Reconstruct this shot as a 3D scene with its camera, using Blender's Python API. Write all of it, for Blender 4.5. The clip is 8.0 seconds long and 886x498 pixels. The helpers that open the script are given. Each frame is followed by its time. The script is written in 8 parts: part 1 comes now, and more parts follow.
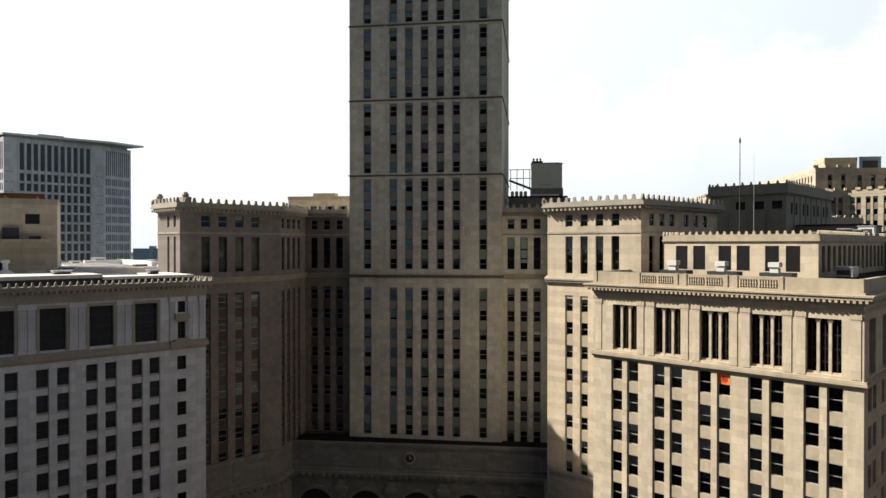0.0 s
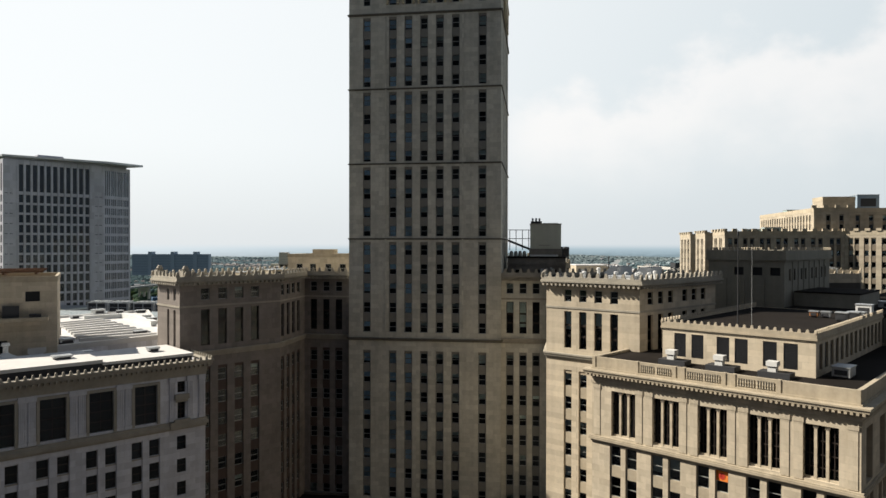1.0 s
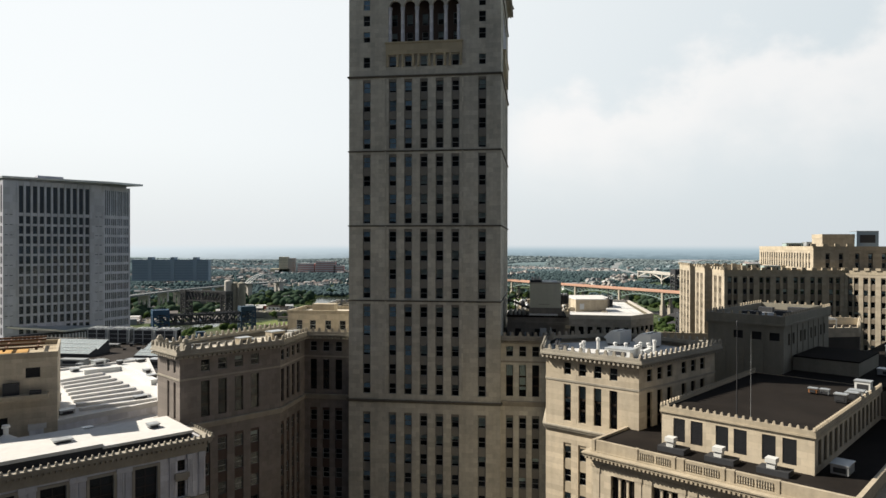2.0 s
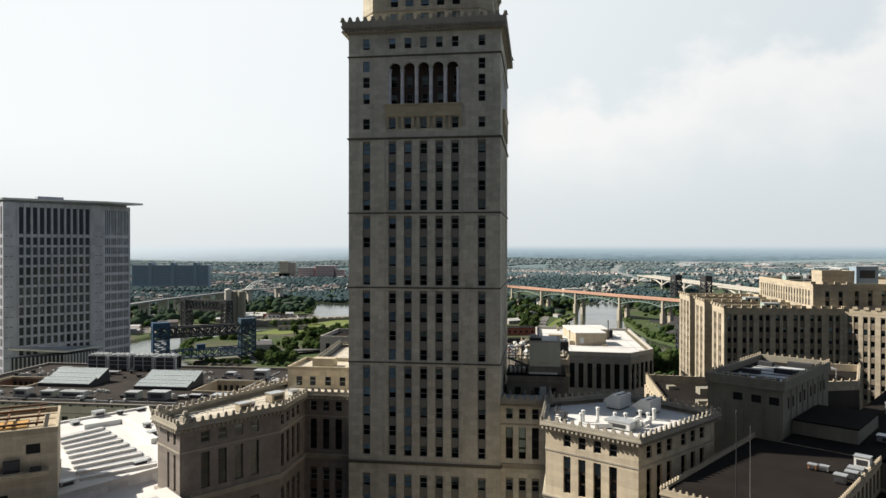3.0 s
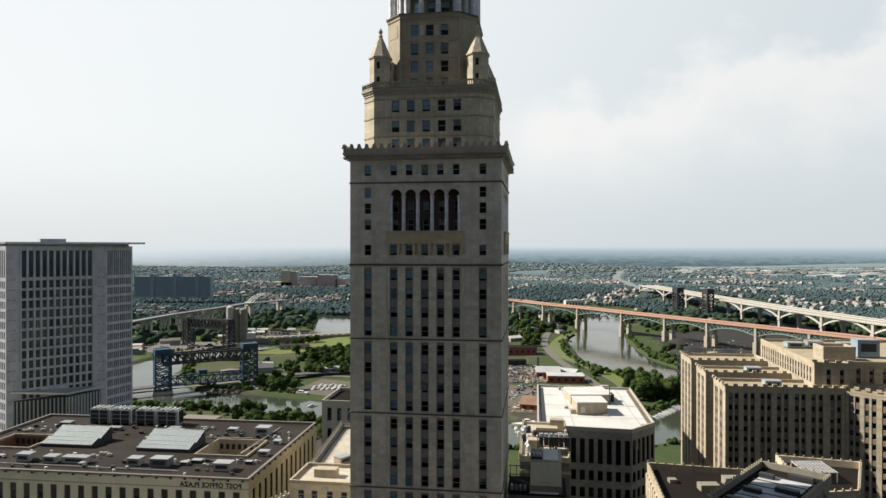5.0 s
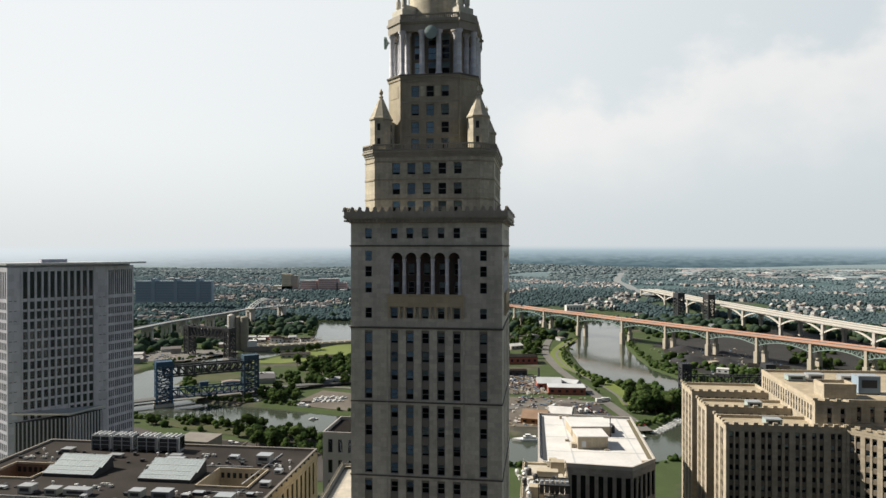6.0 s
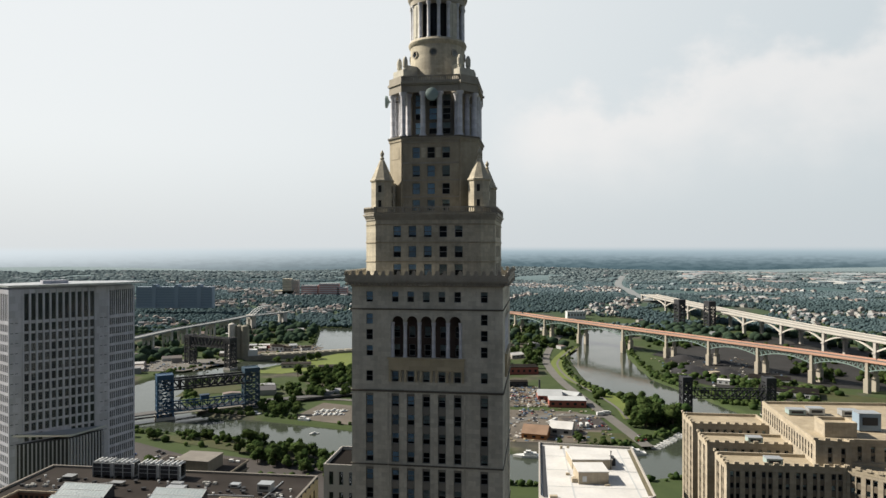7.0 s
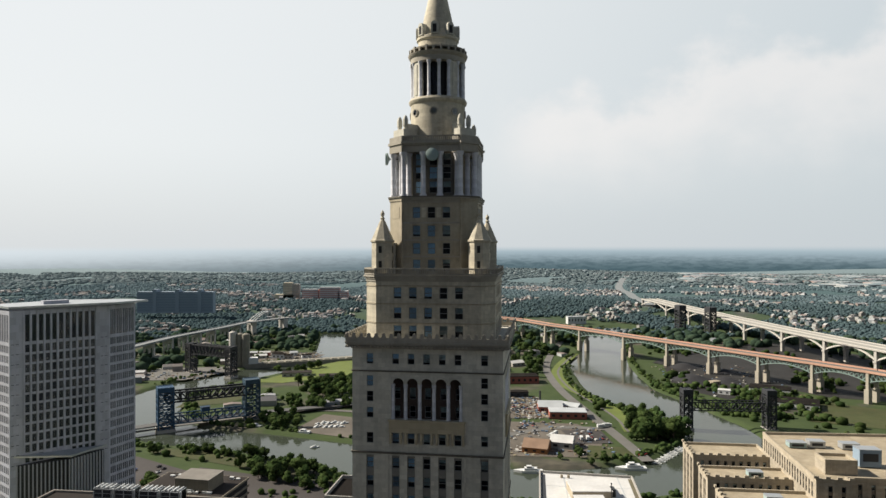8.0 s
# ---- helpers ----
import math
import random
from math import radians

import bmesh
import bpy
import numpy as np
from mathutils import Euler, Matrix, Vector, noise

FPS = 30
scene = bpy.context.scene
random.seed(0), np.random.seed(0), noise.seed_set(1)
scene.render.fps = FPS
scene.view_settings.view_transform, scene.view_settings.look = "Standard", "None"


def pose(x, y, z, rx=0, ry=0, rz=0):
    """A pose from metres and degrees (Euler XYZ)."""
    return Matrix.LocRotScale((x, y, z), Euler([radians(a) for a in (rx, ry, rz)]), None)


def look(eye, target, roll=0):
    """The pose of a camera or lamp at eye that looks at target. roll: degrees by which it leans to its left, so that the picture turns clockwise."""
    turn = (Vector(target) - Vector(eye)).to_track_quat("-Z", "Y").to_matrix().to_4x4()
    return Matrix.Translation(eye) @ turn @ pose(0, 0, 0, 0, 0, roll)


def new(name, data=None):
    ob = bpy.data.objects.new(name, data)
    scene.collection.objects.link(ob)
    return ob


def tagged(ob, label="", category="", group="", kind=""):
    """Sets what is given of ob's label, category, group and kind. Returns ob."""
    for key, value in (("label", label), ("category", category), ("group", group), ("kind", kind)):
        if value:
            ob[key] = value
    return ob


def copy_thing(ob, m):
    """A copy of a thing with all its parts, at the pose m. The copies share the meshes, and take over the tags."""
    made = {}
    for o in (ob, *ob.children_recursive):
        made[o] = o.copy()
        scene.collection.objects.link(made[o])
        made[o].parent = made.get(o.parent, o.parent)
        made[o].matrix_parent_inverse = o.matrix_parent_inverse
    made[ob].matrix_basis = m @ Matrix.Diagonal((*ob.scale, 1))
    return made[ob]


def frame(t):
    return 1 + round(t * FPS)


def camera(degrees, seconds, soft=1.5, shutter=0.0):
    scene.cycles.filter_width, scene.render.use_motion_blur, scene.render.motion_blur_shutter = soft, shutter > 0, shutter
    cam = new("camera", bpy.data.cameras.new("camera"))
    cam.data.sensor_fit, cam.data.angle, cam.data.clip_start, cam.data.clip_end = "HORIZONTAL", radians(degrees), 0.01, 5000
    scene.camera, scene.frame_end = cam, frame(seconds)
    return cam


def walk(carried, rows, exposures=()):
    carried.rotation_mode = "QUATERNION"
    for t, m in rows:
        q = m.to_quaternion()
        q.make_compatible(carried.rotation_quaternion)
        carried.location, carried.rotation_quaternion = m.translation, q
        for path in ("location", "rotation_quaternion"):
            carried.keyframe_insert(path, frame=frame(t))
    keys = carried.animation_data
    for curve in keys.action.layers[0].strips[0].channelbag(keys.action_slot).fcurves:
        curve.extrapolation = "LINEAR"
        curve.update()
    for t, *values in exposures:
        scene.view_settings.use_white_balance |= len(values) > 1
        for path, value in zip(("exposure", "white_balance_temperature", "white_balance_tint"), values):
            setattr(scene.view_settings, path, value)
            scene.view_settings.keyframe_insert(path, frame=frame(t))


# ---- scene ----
# ================= camera =================
cam = camera(66.5, 8.0)
METRES, EYE, TILT, LEAN, TURN = 98.0, 60.0, -0.4, 0.0, 0.0
ROWS = [
    (0.0, 0.0, 0.0, 0.0, 0.0, 0.0, 0.0),
    (0.5, -0.0001, -0.002, 0.0624, -0.05, 0.05, -0.04),
    (1.0, -0.0004, -0.0035, 0.1244, -0.08, 0.09, -0.07),
    (1.5, -0.0004, -0.0049, 0.1859, -0.09, 0.13, -0.1),
    (3.0, 0.0005, -0.0071, 0.3703, -0.08, 0.16, -0.03),
    (3.5, 0.0008, -0.0087, 0.4325, -0.05, 0.22, -0.04),
    (4.0, 0.0009, -0.0103, 0.4944, -0.0, 0.26, -0.05),
    (4.5, 0.0012, -0.0115, 0.5572, 0.03, 0.27, -0.03),
    (6.0, 0.0021, -0.0145, 0.7482, 0.14, 0.22, 0.03),
    (6.5, 0.0018, -0.0164, 0.8113, 0.15, 0.26, 0.03),
    (7.0, 0.0018, -0.0179, 0.8742, 0.2, 0.29, 0.02),
    (7.5, 0.0022, -0.0184, 0.9371, 0.23, 0.3, 0.03),
    (8.0, 0.0024, -0.0191, 0.9998, 0.25, 0.28, 0.03),
]
walk(cam, [(t, pose(0, 0, EYE, TILT, LEAN, TURN) @ pose(METRES * x, METRES * y, METRES * z, 90 + pitch, roll, yaw)) for t, x, y, z, yaw, pitch, roll in ROWS],
     exposures=[(0.0, 1.12), (0.6, 0.92), (1.5, 0.82), (4.0, 0.80), (6.0, 0.72), (8.0, 0.66)])

# ================= sky and sun =================
SUN_AZ, SUN_EL = 284.0, 38.0          # clockwise from +y, and above the horizon
sa, se = radians(SUN_AZ), radians(SUN_EL)
SUN_DIR = Vector((math.sin(sa) * math.cos(se), math.cos(sa) * math.cos(se), math.sin(se)))
sun = new("sun", bpy.data.lights.new("sun", "SUN"))
sun.data.energy, sun.data.angle, sun.data.color = 5.0, radians(0.6), (1.0, 0.90, 0.75)
sun.matrix_world = look(SUN_DIR * 600, (0, 0, 0))


class Nodes:
    """A short way to write a node tree."""
    def __init__(self, tree):
        self.tree = tree
        tree.nodes.clear()

    def add(self, kind, **sets):
        n = self.tree.nodes.new("ShaderNode" + kind)
        for k, v in sets.items():
            setattr(n, k, v)
        return n

    def link(self, a, b):
        self.tree.links.new(a, b)

    def math(self, op, a, b=0.0, clamp=False):
        n = self.add("Math", operation=op, use_clamp=clamp)
        for s, v in ((n.inputs[0], a), (n.inputs[1], b)):
            if hasattr(v, "is_linked"):
                self.link(v, s)
            else:
                s.default_value = v
        return n.outputs[0]

    def ramp(self, v, lo, hi, a=0.0, b=1.0, smooth=True):
        n = self.add("MapRange", interpolation_type="SMOOTHSTEP" if smooth else "LINEAR")
        self.link(v, n.inputs["Value"])
        for k, x in (("From Min", lo), ("From Max", hi), ("To Min", a), ("To Max", b)):
            n.inputs[k].default_value = x
        return n.outputs[0]

    def mix(self, f, a, b):
        n = self.add("Mix", data_type="RGBA")
        for s, v in ((n.inputs[0], f), (n.inputs[6], a), (n.inputs[7], b)):
            if hasattr(v, "is_linked"):
                self.link(v, s)
            else:
                s.default_value = v if isinstance(v, float) else (*v, 1.0)
        return n.outputs[2]

    def noise(self, vec, scale, detail=3.0, rough=0.55, axes=None):
        if axes:
            m = self.add("Mapping")
            m.inputs["Scale"].default_value = axes
            self.link(vec, m.inputs["Vector"])
            vec = m.outputs[0]
        n = self.add("TexNoise")
        n.inputs["Scale"].default_value, n.inputs["Detail"].default_value, n.inputs["Roughness"].default_value = scale, detail, rough
        self.link(vec, n.inputs["Vector"])
        return n.outputs["Fac"]


world = bpy.data.worlds.new("hazy_sky")
scene.world = world
world.use_nodes = True
w = Nodes(world.node_tree)
sky = w.add("TexSky", sky_type="NISHITA", sun_disc=False, sun_elevation=se, sun_rotation=sa, air_density=1.0, dust_density=3.0)
skylight = w.add("VectorMath", operation="SCALE")
skylight.inputs["Scale"].default_value = 0.06
w.link(sky.outputs[0], skylight.inputs[0])
direction = w.add("TexCoord").outputs["Generated"]
split = w.add("SeparateXYZ")
w.link(direction, split.inputs[0])
up, side = split.outputs[2], split.outputs[0]
# thin high haze, whiter towards the sun
glow = w.add("VectorMath", operation="DOT_PRODUCT")
w.link(direction, glow.inputs[0])
glow.inputs[1].default_value = SUN_DIR
haze = w.mix(w.ramp(glow.outputs["Value"], -0.6, 0.7), (0.50, 0.57, 0.605), (0.80, 0.825, 0.828))
haze = w.mix(w.ramp(up, 0.0, 0.16, 0.55, 0.0), haze, (0.60, 0.64, 0.67))
# clear blue overhead and away from the sun
haze = w.mix(w.ramp(up, 0.36, 0.75), haze, (0.06, 0.10, 0.17))
haze = w.mix(w.ramp(split.outputs[1], 0.2, -0.2), haze, (0.125, 0.15, 0.185))
air = w.mix(0.86, skylight.outputs[0], haze)
# a bank of soft cumulus, with its tops at uneven heights
tops = w.math("ADD", w.ramp(side, 0.10, 0.50, 0.20, 0.28), w.math("MULTIPLY", w.math("SUBTRACT", w.noise(direction, 6.0, 2.0, axes=(1, 1, 0.0)), 0.5), 0.20))
billow = w.math("MULTIPLY", w.math("SUBTRACT", w.noise(direction, 11.0, 5.0, 0.55, axes=(1, 1, 1.4)), 0.5), 0.20)
edge = w.math("SUBTRACT", w.math("ADD", tops, billow), up)
cloud = w.math("MULTIPLY", w.ramp(edge, -0.01, 0.06), w.ramp(edge, 0.03, 0.22, 1.0, 0.25))
cloud = w.math("MULTIPLY", cloud, w.ramp(up, 0.03, 0.16))
cloud = w.math("MULTIPLY", cloud, w.ramp(side, 0.04, 0.15))
air = w.mix(w.math("MULTIPLY", cloud, 0.55), air, (0.83, 0.79, 0.765))
# land too far off to be more than haze
far_land = w.mix(w.ramp(up, -0.032, 0.001), (0.085, 0.135, 0.155), (0.36, 0.45, 0.50))
woodland = w.math("MULTIPLY", w.ramp(w.noise(direction, 60.0, 5.0, 0.65, axes=(1, 1, 5.0)), 0.40, 0.60), w.ramp(up, -0.03, -0.004, 0.6, 0.0))
far_land = w.mix(woodland, far_land, (0.045, 0.082, 0.10))
far_land = w.mix(w.math("MULTIPLY", w.ramp(glow.outputs["Value"], 0.05, 0.75), w.ramp(up, -0.06, 0.0)), far_land, (0.66, 0.71, 0.74))
air = w.mix(w.ramp(up, -0.007, 0.003), far_land, air)
back = w.add("Background")
w.link(air, back.inputs["Color"])
back.inputs["Strength"].default_value = 0.73
w.link(back.outputs[0], w.add("OutputWorld").inputs[0])

# ================= materials =================


def mat(name, c, rough=0.85, var=0.18, scale=0.12, fine=1.6, streak=0.0, blocks=None, metal=0.0, rnd=0.0, spec=0.3, bump=0.0, tint=None):
    """A weathered surface: broad stains, fine grain, run-off streaks and blocks of slightly different tone."""
    m = bpy.data.materials.new(name)
    m.use_nodes = True
    n = Nodes(m.node_tree)
    tc = n.add("TexCoord").outputs["Object"]
    tone = n.math("ADD", n.math("MULTIPLY", n.math("SUBTRACT", n.noise(tc, scale, 4.0), 0.5), 2.2 * var), 1.0)
    grain = n.noise(tc, fine, 5.0, 0.65)
    tone = n.math("ADD", tone, n.math("MULTIPLY", n.math("SUBTRACT", grain, 0.5), 1.4 * var))
    if streak:
        tone = n.math("ADD", tone, n.math("MULTIPLY", n.math("SUBTRACT", n.noise(tc, 0.9, 4.0, axes=(1, 1, 0.06)), 0.5), 2.0 * streak))
    height = grain
    if blocks:
        s = n.add("SeparateXYZ")
        n.link(tc, s.inputs[0])
        v = n.add("CombineXYZ")
        n.link(n.math("ADD", s.outputs[0], s.outputs[1]), v.inputs[0])
        n.link(s.outputs[2], v.inputs[1])
        b = n.add("TexBrick", offset=0.5)
        n.link(v.outputs[0], b.inputs["Vector"])
        b.inputs["Color1"].default_value, b.inputs["Color2"].default_value, b.inputs["Mortar"].default_value = (0.87,) * 3 + (1,), (1.10,) * 3 + (1,), (0.80,) * 3 + (1,)
        for k, x in (("Scale", 1.0), ("Mortar Size", 0.012), ("Brick Width", blocks[0]), ("Row Height", blocks[1]), ("Bias", 0.0)):
            b.inputs[k].default_value = x
        tone = n.math("MULTIPLY", tone, b.outputs["Color"])
    if rnd:
        o = n.add("ObjectInfo").outputs["Random"]
        tone = n.math("MULTIPLY", tone, n.ramp(o, 0.0, 1.0, 1 - rnd, 1 + rnd, smooth=False))
    col = n.add("VectorMath", operation="SCALE")
    base = n.mix(n.noise(tc, scale * 3.1, 3.0), c, tint or tuple(x * y for x, y in zip(c, (0.93, 0.96, 1.02))))
    n.link(base, col.inputs[0])
    n.link(tone, col.inputs["Scale"])
    p = n.add("BsdfPrincipled")
    n.link(col.outputs[0], p.inputs["Base Color"])
    p.inputs["Metallic"].default_value = metal
    p.inputs["Specular IOR Level"].default_value = spec
    n.link(n.ramp(grain, 0.3, 0.7, max(0.02, rough - 0.08), min(1.0, rough + 0.08)), p.inputs["Roughness"])
    if bump:
        bp = n.add("Bump")
        bp.inputs["Strength"].default_value, bp.inputs["Distance"].default_value = 0.6, bump
        n.link(height, bp.inputs["Height"])
        n.link(bp.outputs[0], p.inputs["Normal"])
    n.link(p.outputs[0], n.add("OutputMaterial").inputs[0])
    return m


def glass(name, tint=(0.90, 0.93, 0.95), ior=1.42):
    """A thin pane: clear, with the sky's mirror image laid over it by its angle."""
    m = bpy.data.materials.new(name)
    m.use_nodes = True
    n = Nodes(m.node_tree)
    clear, gloss, f, mx = n.add("BsdfTransparent"), n.add("BsdfGlossy"), n.add("Fresnel"), n.add("MixShader")
    clear.inputs[0].default_value, gloss.inputs[0].default_value = (*tint, 1), (0.42, 0.47, 0.53, 1)
    gloss.inputs["Roughness"].default_value, f.inputs[0].default_value = 0.03, ior
    n.link(f.outputs[0], mx.inputs[0])
    n.link(clear.outputs[0], mx.inputs[1])
    n.link(gloss.outputs[0], mx.inputs[2])
    n.link(mx.outputs[0], n.add("OutputMaterial").inputs[0])
    return m


STONE = mat("limestone", (0.535, 0.515, 0.44), var=0.32, streak=0.22, blocks=(1.5, 0.92), bump=0.02)
STONE_TRIM = mat("carved_limestone", (0.33, 0.305, 0.255), var=0.3, streak=0.14, scale=0.3, bump=0.03)
STONE_PALE = mat("pale_limestone", (0.60, 0.605, 0.635), var=0.22, streak=0.2, blocks=(1.6, 0.9), bump=0.02)
STONE_WARM = mat("warm_limestone", (0.48, 0.418, 0.32), var=0.28, streak=0.22, blocks=(1.6, 0.9), bump=0.02)
STONE_TAN = mat("tan_stone", (0.37, 0.32, 0.24), var=0.3, streak=0.24, scale=0.2, bump=0.02)
SPANDREL = mat("spandrel_panel", (0.215, 0.207, 0.185), var=0.25, streak=0.1)
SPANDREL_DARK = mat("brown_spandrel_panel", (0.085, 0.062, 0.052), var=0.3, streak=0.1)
# brownish stone, with the court's shade darkened into its colour
STONE_BROWN_SHADED = mat("shade_dark_brown_limestone", (0.215, 0.19, 0.172), var=0.28, streak=0.14, blocks=(1.5, 0.92), bump=0.02)
# dark stone colour that stands for shade in recesses and along mouldings
SHADE_STONE = mat("shade_dark_stone", (0.13, 0.12, 0.10), var=0.3, streak=0.1)
PANEL = mat("yellowish_stone", (0.45, 0.39, 0.27), var=0.14, streak=0.1, blocks=(2.8, 1.2))
FRAME = mat("window_frame", (0.27, 0.28, 0.27), rough=0.5, rnd=0.25)
FRAME_DARK = mat("dark_brown_frame", (0.035, 0.027, 0.023), rough=0.6, rnd=0.25)
# near-black colour that stands for unlit space behind openings
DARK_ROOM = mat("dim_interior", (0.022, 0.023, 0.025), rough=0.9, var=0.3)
# blue sheet behind the glass that imitates sky reflected in the panes
SKY_BLUE_SHEET = mat("painted_sky_reflection", (0.58, 0.80, 0.93), rough=0.6, rnd=0.4)
BLIND = mat("roller_blind", (0.48, 0.55, 0.50), rough=0.8, rnd=0.35)
GLASS = glass("window_glass")
ROOF_DARK = mat("bitumen_roof", (0.014, 0.013, 0.013), var=0.5, scale=0.09, rough=0.95, spec=0.03, tint=(0.022, 0.019, 0.017))
ROOF_BROWN = mat("gravel_roof", (0.034, 0.030, 0.030), var=0.6, scale=0.05, spec=0.1, tint=(0.028, 0.024, 0.021))
ROOF_WHITE = mat("white_roof_membrane", (0.55, 0.545, 0.53), var=0.2, scale=0.1, fine=0.8)
ROOF_TAN = mat("tan_roof_felt", (0.19, 0.175, 0.155), var=0.3, scale=0.15)
ROOF_PALE = mat("dirty_pale_roof", (0.50, 0.47, 0.41), var=0.3, scale=0.25, tint=(0.34, 0.31, 0.26))
ROOF_GREY = mat("grey_roof_membrane", (0.42, 0.44, 0.45), var=0.16, scale=0.1)
CEMENT = mat("weathered_render", (0.235, 0.222, 0.182), var=0.28, streak=0.2, scale=0.15)
CONCRETE = mat("concrete", (0.38, 0.36, 0.33), var=0.15, streak=0.12, scale=0.05)
CONCRETE_GREY = mat("grey_precast_concrete", (0.42, 0.43, 0.485), var=0.16, streak=0.05, scale=0.03, blocks=(4.0, 4.2))
METAL_GREY = mat("galvanised_metal", (0.45, 0.47, 0.48), rough=0.45, metal=0.6, var=0.12)
METAL_DARK = mat("blackened_steel", (0.035, 0.037, 0.042), rough=0.6, var=0.3)
METAL_WHITE = mat("white_painted_metal", (0.60, 0.61, 0.60), rough=0.45, var=0.08)
# colour set dark to imitate the deep shade at the court's foot
SHADE_GRANITE = mat("shade_dark_granite", (0.21, 0.203, 0.19), var=0.3, streak=0.2, blocks=(1.6, 0.9))
BLUE_STEEL = mat("blue_painted_steel", (0.03, 0.06, 0.09), rough=0.5, var=0.3)
GREEN_STEEL = mat("green_painted_steel", (0.20, 0.27, 0.25), rough=0.5, var=0.2)
RUST = mat("rusty_steel", (0.30, 0.13, 0.05), rough=0.8, var=0.35)
PINK_CONCRETE = mat("reddish_deck", (0.44, 0.27, 0.20), var=0.18, scale=0.03)
COPPER = mat("verdigris_dish", (0.28, 0.36, 0.35), rough=0.6, var=0.15)
SKYLIGHT = mat("skylight_panels", (0.34, 0.39, 0.40), rough=0.28, var=0.08, spec=0.5)
LETTER = mat("bronze_letters", (0.03, 0.027, 0.025), rough=0.5)
BRICK_RED = mat("red_brick", (0.30, 0.10, 0.075), var=0.2, scale=0.05)
ASPHALT = mat("asphalt", (0.058, 0.052, 0.05), var=0.3, scale=0.03, fine=0.4)
GRASS = mat("mown_grass", (0.030, 0.050, 0.014), var=0.4, scale=0.03, fine=0.4, tint=(0.075, 0.07, 0.03))
MEADOW = mat("yellowish_meadow", (0.125, 0.15, 0.035), var=0.3, scale=0.03, fine=0.4, tint=(0.10, 0.14, 0.035))
PIER = mat("tan_concrete", (0.36, 0.33, 0.27), var=0.2, streak=0.15, scale=0.05)
DIRT = mat("bare_earth", (0.115, 0.10, 0.082), var=0.45, scale=0.04, fine=0.3)
ROAD = mat("worn_road", (0.135, 0.13, 0.12), var=0.25, scale=0.05)
BARK = mat("bark", (0.09, 0.07, 0.05), var=0.3)

# ================= small tools for building =================


class Shape:
    """Vertices, faces and material slots of one mesh in the making."""
    def __init__(self):
        self.v, self.f, self.m = [], [], []

    def face(self, pts, mi=0):
        i = len(self.v)
        self.v += [tuple(p) for p in pts]
        self.f.append(tuple(range(i, i + len(pts))))
        self.m.append(mi)

    def box(self, x0, x1, y0, y1, z0, z1, mi=0):
        i = len(self.v)
        self.v += [(x, y, z) for z in (z0, z1) for x, y in ((x0, y0), (x1, y0), (x1, y1), (x0, y1))]
        self.f += [(i, i + 3, i + 2, i + 1), (i + 4, i + 5, i + 6, i + 7)] + [(i + k, i + (k + 1) % 4, i + (k + 1) % 4 + 4, i + k + 4) for k in range(4)]
        self.m += [mi] * 6
        return self

    def prism(self, pts, z0, z1, mi=0, grow=0.0, top=None):
        """An upright prism on a counter-clockwise outline; grow spreads its upper outline."""
        k, i = len(pts), len(self.v)
        cx, cy = sum(p[0] for p in pts) / k, sum(p[1] for p in pts) / k
        self.v += [(x, y, z0) for x, y in pts]
        for x, y in pts:
            r = math.hypot(x - cx, y - cy)
            self.v.append((x + (x - cx) / r * grow, y + (y - cy) / r * grow, z1))
        self.f += [tuple(reversed(range(i, i + k))), tuple(range(i + k, i + 2 * k))] + [(i + j, i + (j + 1) % k, i + (j + 1) % k + k, i + j + k) for j in range(k)]
        self.m += [mi, mi if top is None else top] + [mi] * k
        return self

    def lathe(self, prof, n=32, cx=0.0, cy=0.0, turn=0.0, mi=0):
        i = len(self.v)
        for r, z in prof:
            self.v += [(cx + r * math.cos(turn + 2 * math.pi * k / n), cy + r * math.sin(turn + 2 * math.pi * k / n), z) for k in range(n)]
        for j in range(len(prof) - 1):
            for k in range(n):
                a, b = i + j * n + k, i + j * n + (k + 1) % n
                self.f.append((a, b, b + n, a + n))
                self.m.append(mi)
        self.f += [tuple(reversed(range(i, i + n))), tuple(range(i + (len(prof) - 1) * n, i + len(prof) * n))]
        self.m += [mi, mi]
        return self

    def bar(self, p, q, w=0.3, h=None, mi=0):
        p, q, h = Vector(p), Vector(q), h or w
        d = (q - p).normalized()
        a = d.cross(Vector((0, 0, 1)))
        a = a.normalized() if a.length > 1e-4 else Vector((1, 0, 0))
        b = a.cross(d).normalized()
        i = len(self.v)
        for c in (p, q):
            self.v += [tuple(c + a * sx * w / 2 + b * sy * h / 2) for sx, sy in ((-1, -1), (1, -1), (1, 1), (-1, 1))]
        self.f += [(i + 3, i + 2, i + 1, i), (i + 4, i + 5, i + 6, i + 7)] + [(i + k, i + (k + 1) % 4, i + (k + 1) % 4 + 4, i + k + 4) for k in range(4)]
        self.m += [mi] * 6
        return self

    def mesh(self, name, mats, smooth=False):
        me = bpy.data.meshes.new(name)
        me.from_pydata(self.v, [], self.f)
        for x in mats if isinstance(mats, (list, tuple)) else [mats]:
            me.materials.append(x)
        me.polygons.foreach_set("material_index", self.m)
        if smooth:
            me.polygons.foreach_set("use_smooth", [True] * len(self.f))
            me.set_sharp_from_angle(angle=radians(35))
        me.update()
        return me


def put(name, me, parent=None, m=None, label=""):
    ob = new(name, me)
    ob.parent = parent
    if m is not None:
        ob.matrix_local = m
    return tagged(ob, label)


def part(name, shape, mats, parent, label="", smooth=False):
    return put(name, shape.mesh(name, mats, smooth), parent, None, label)


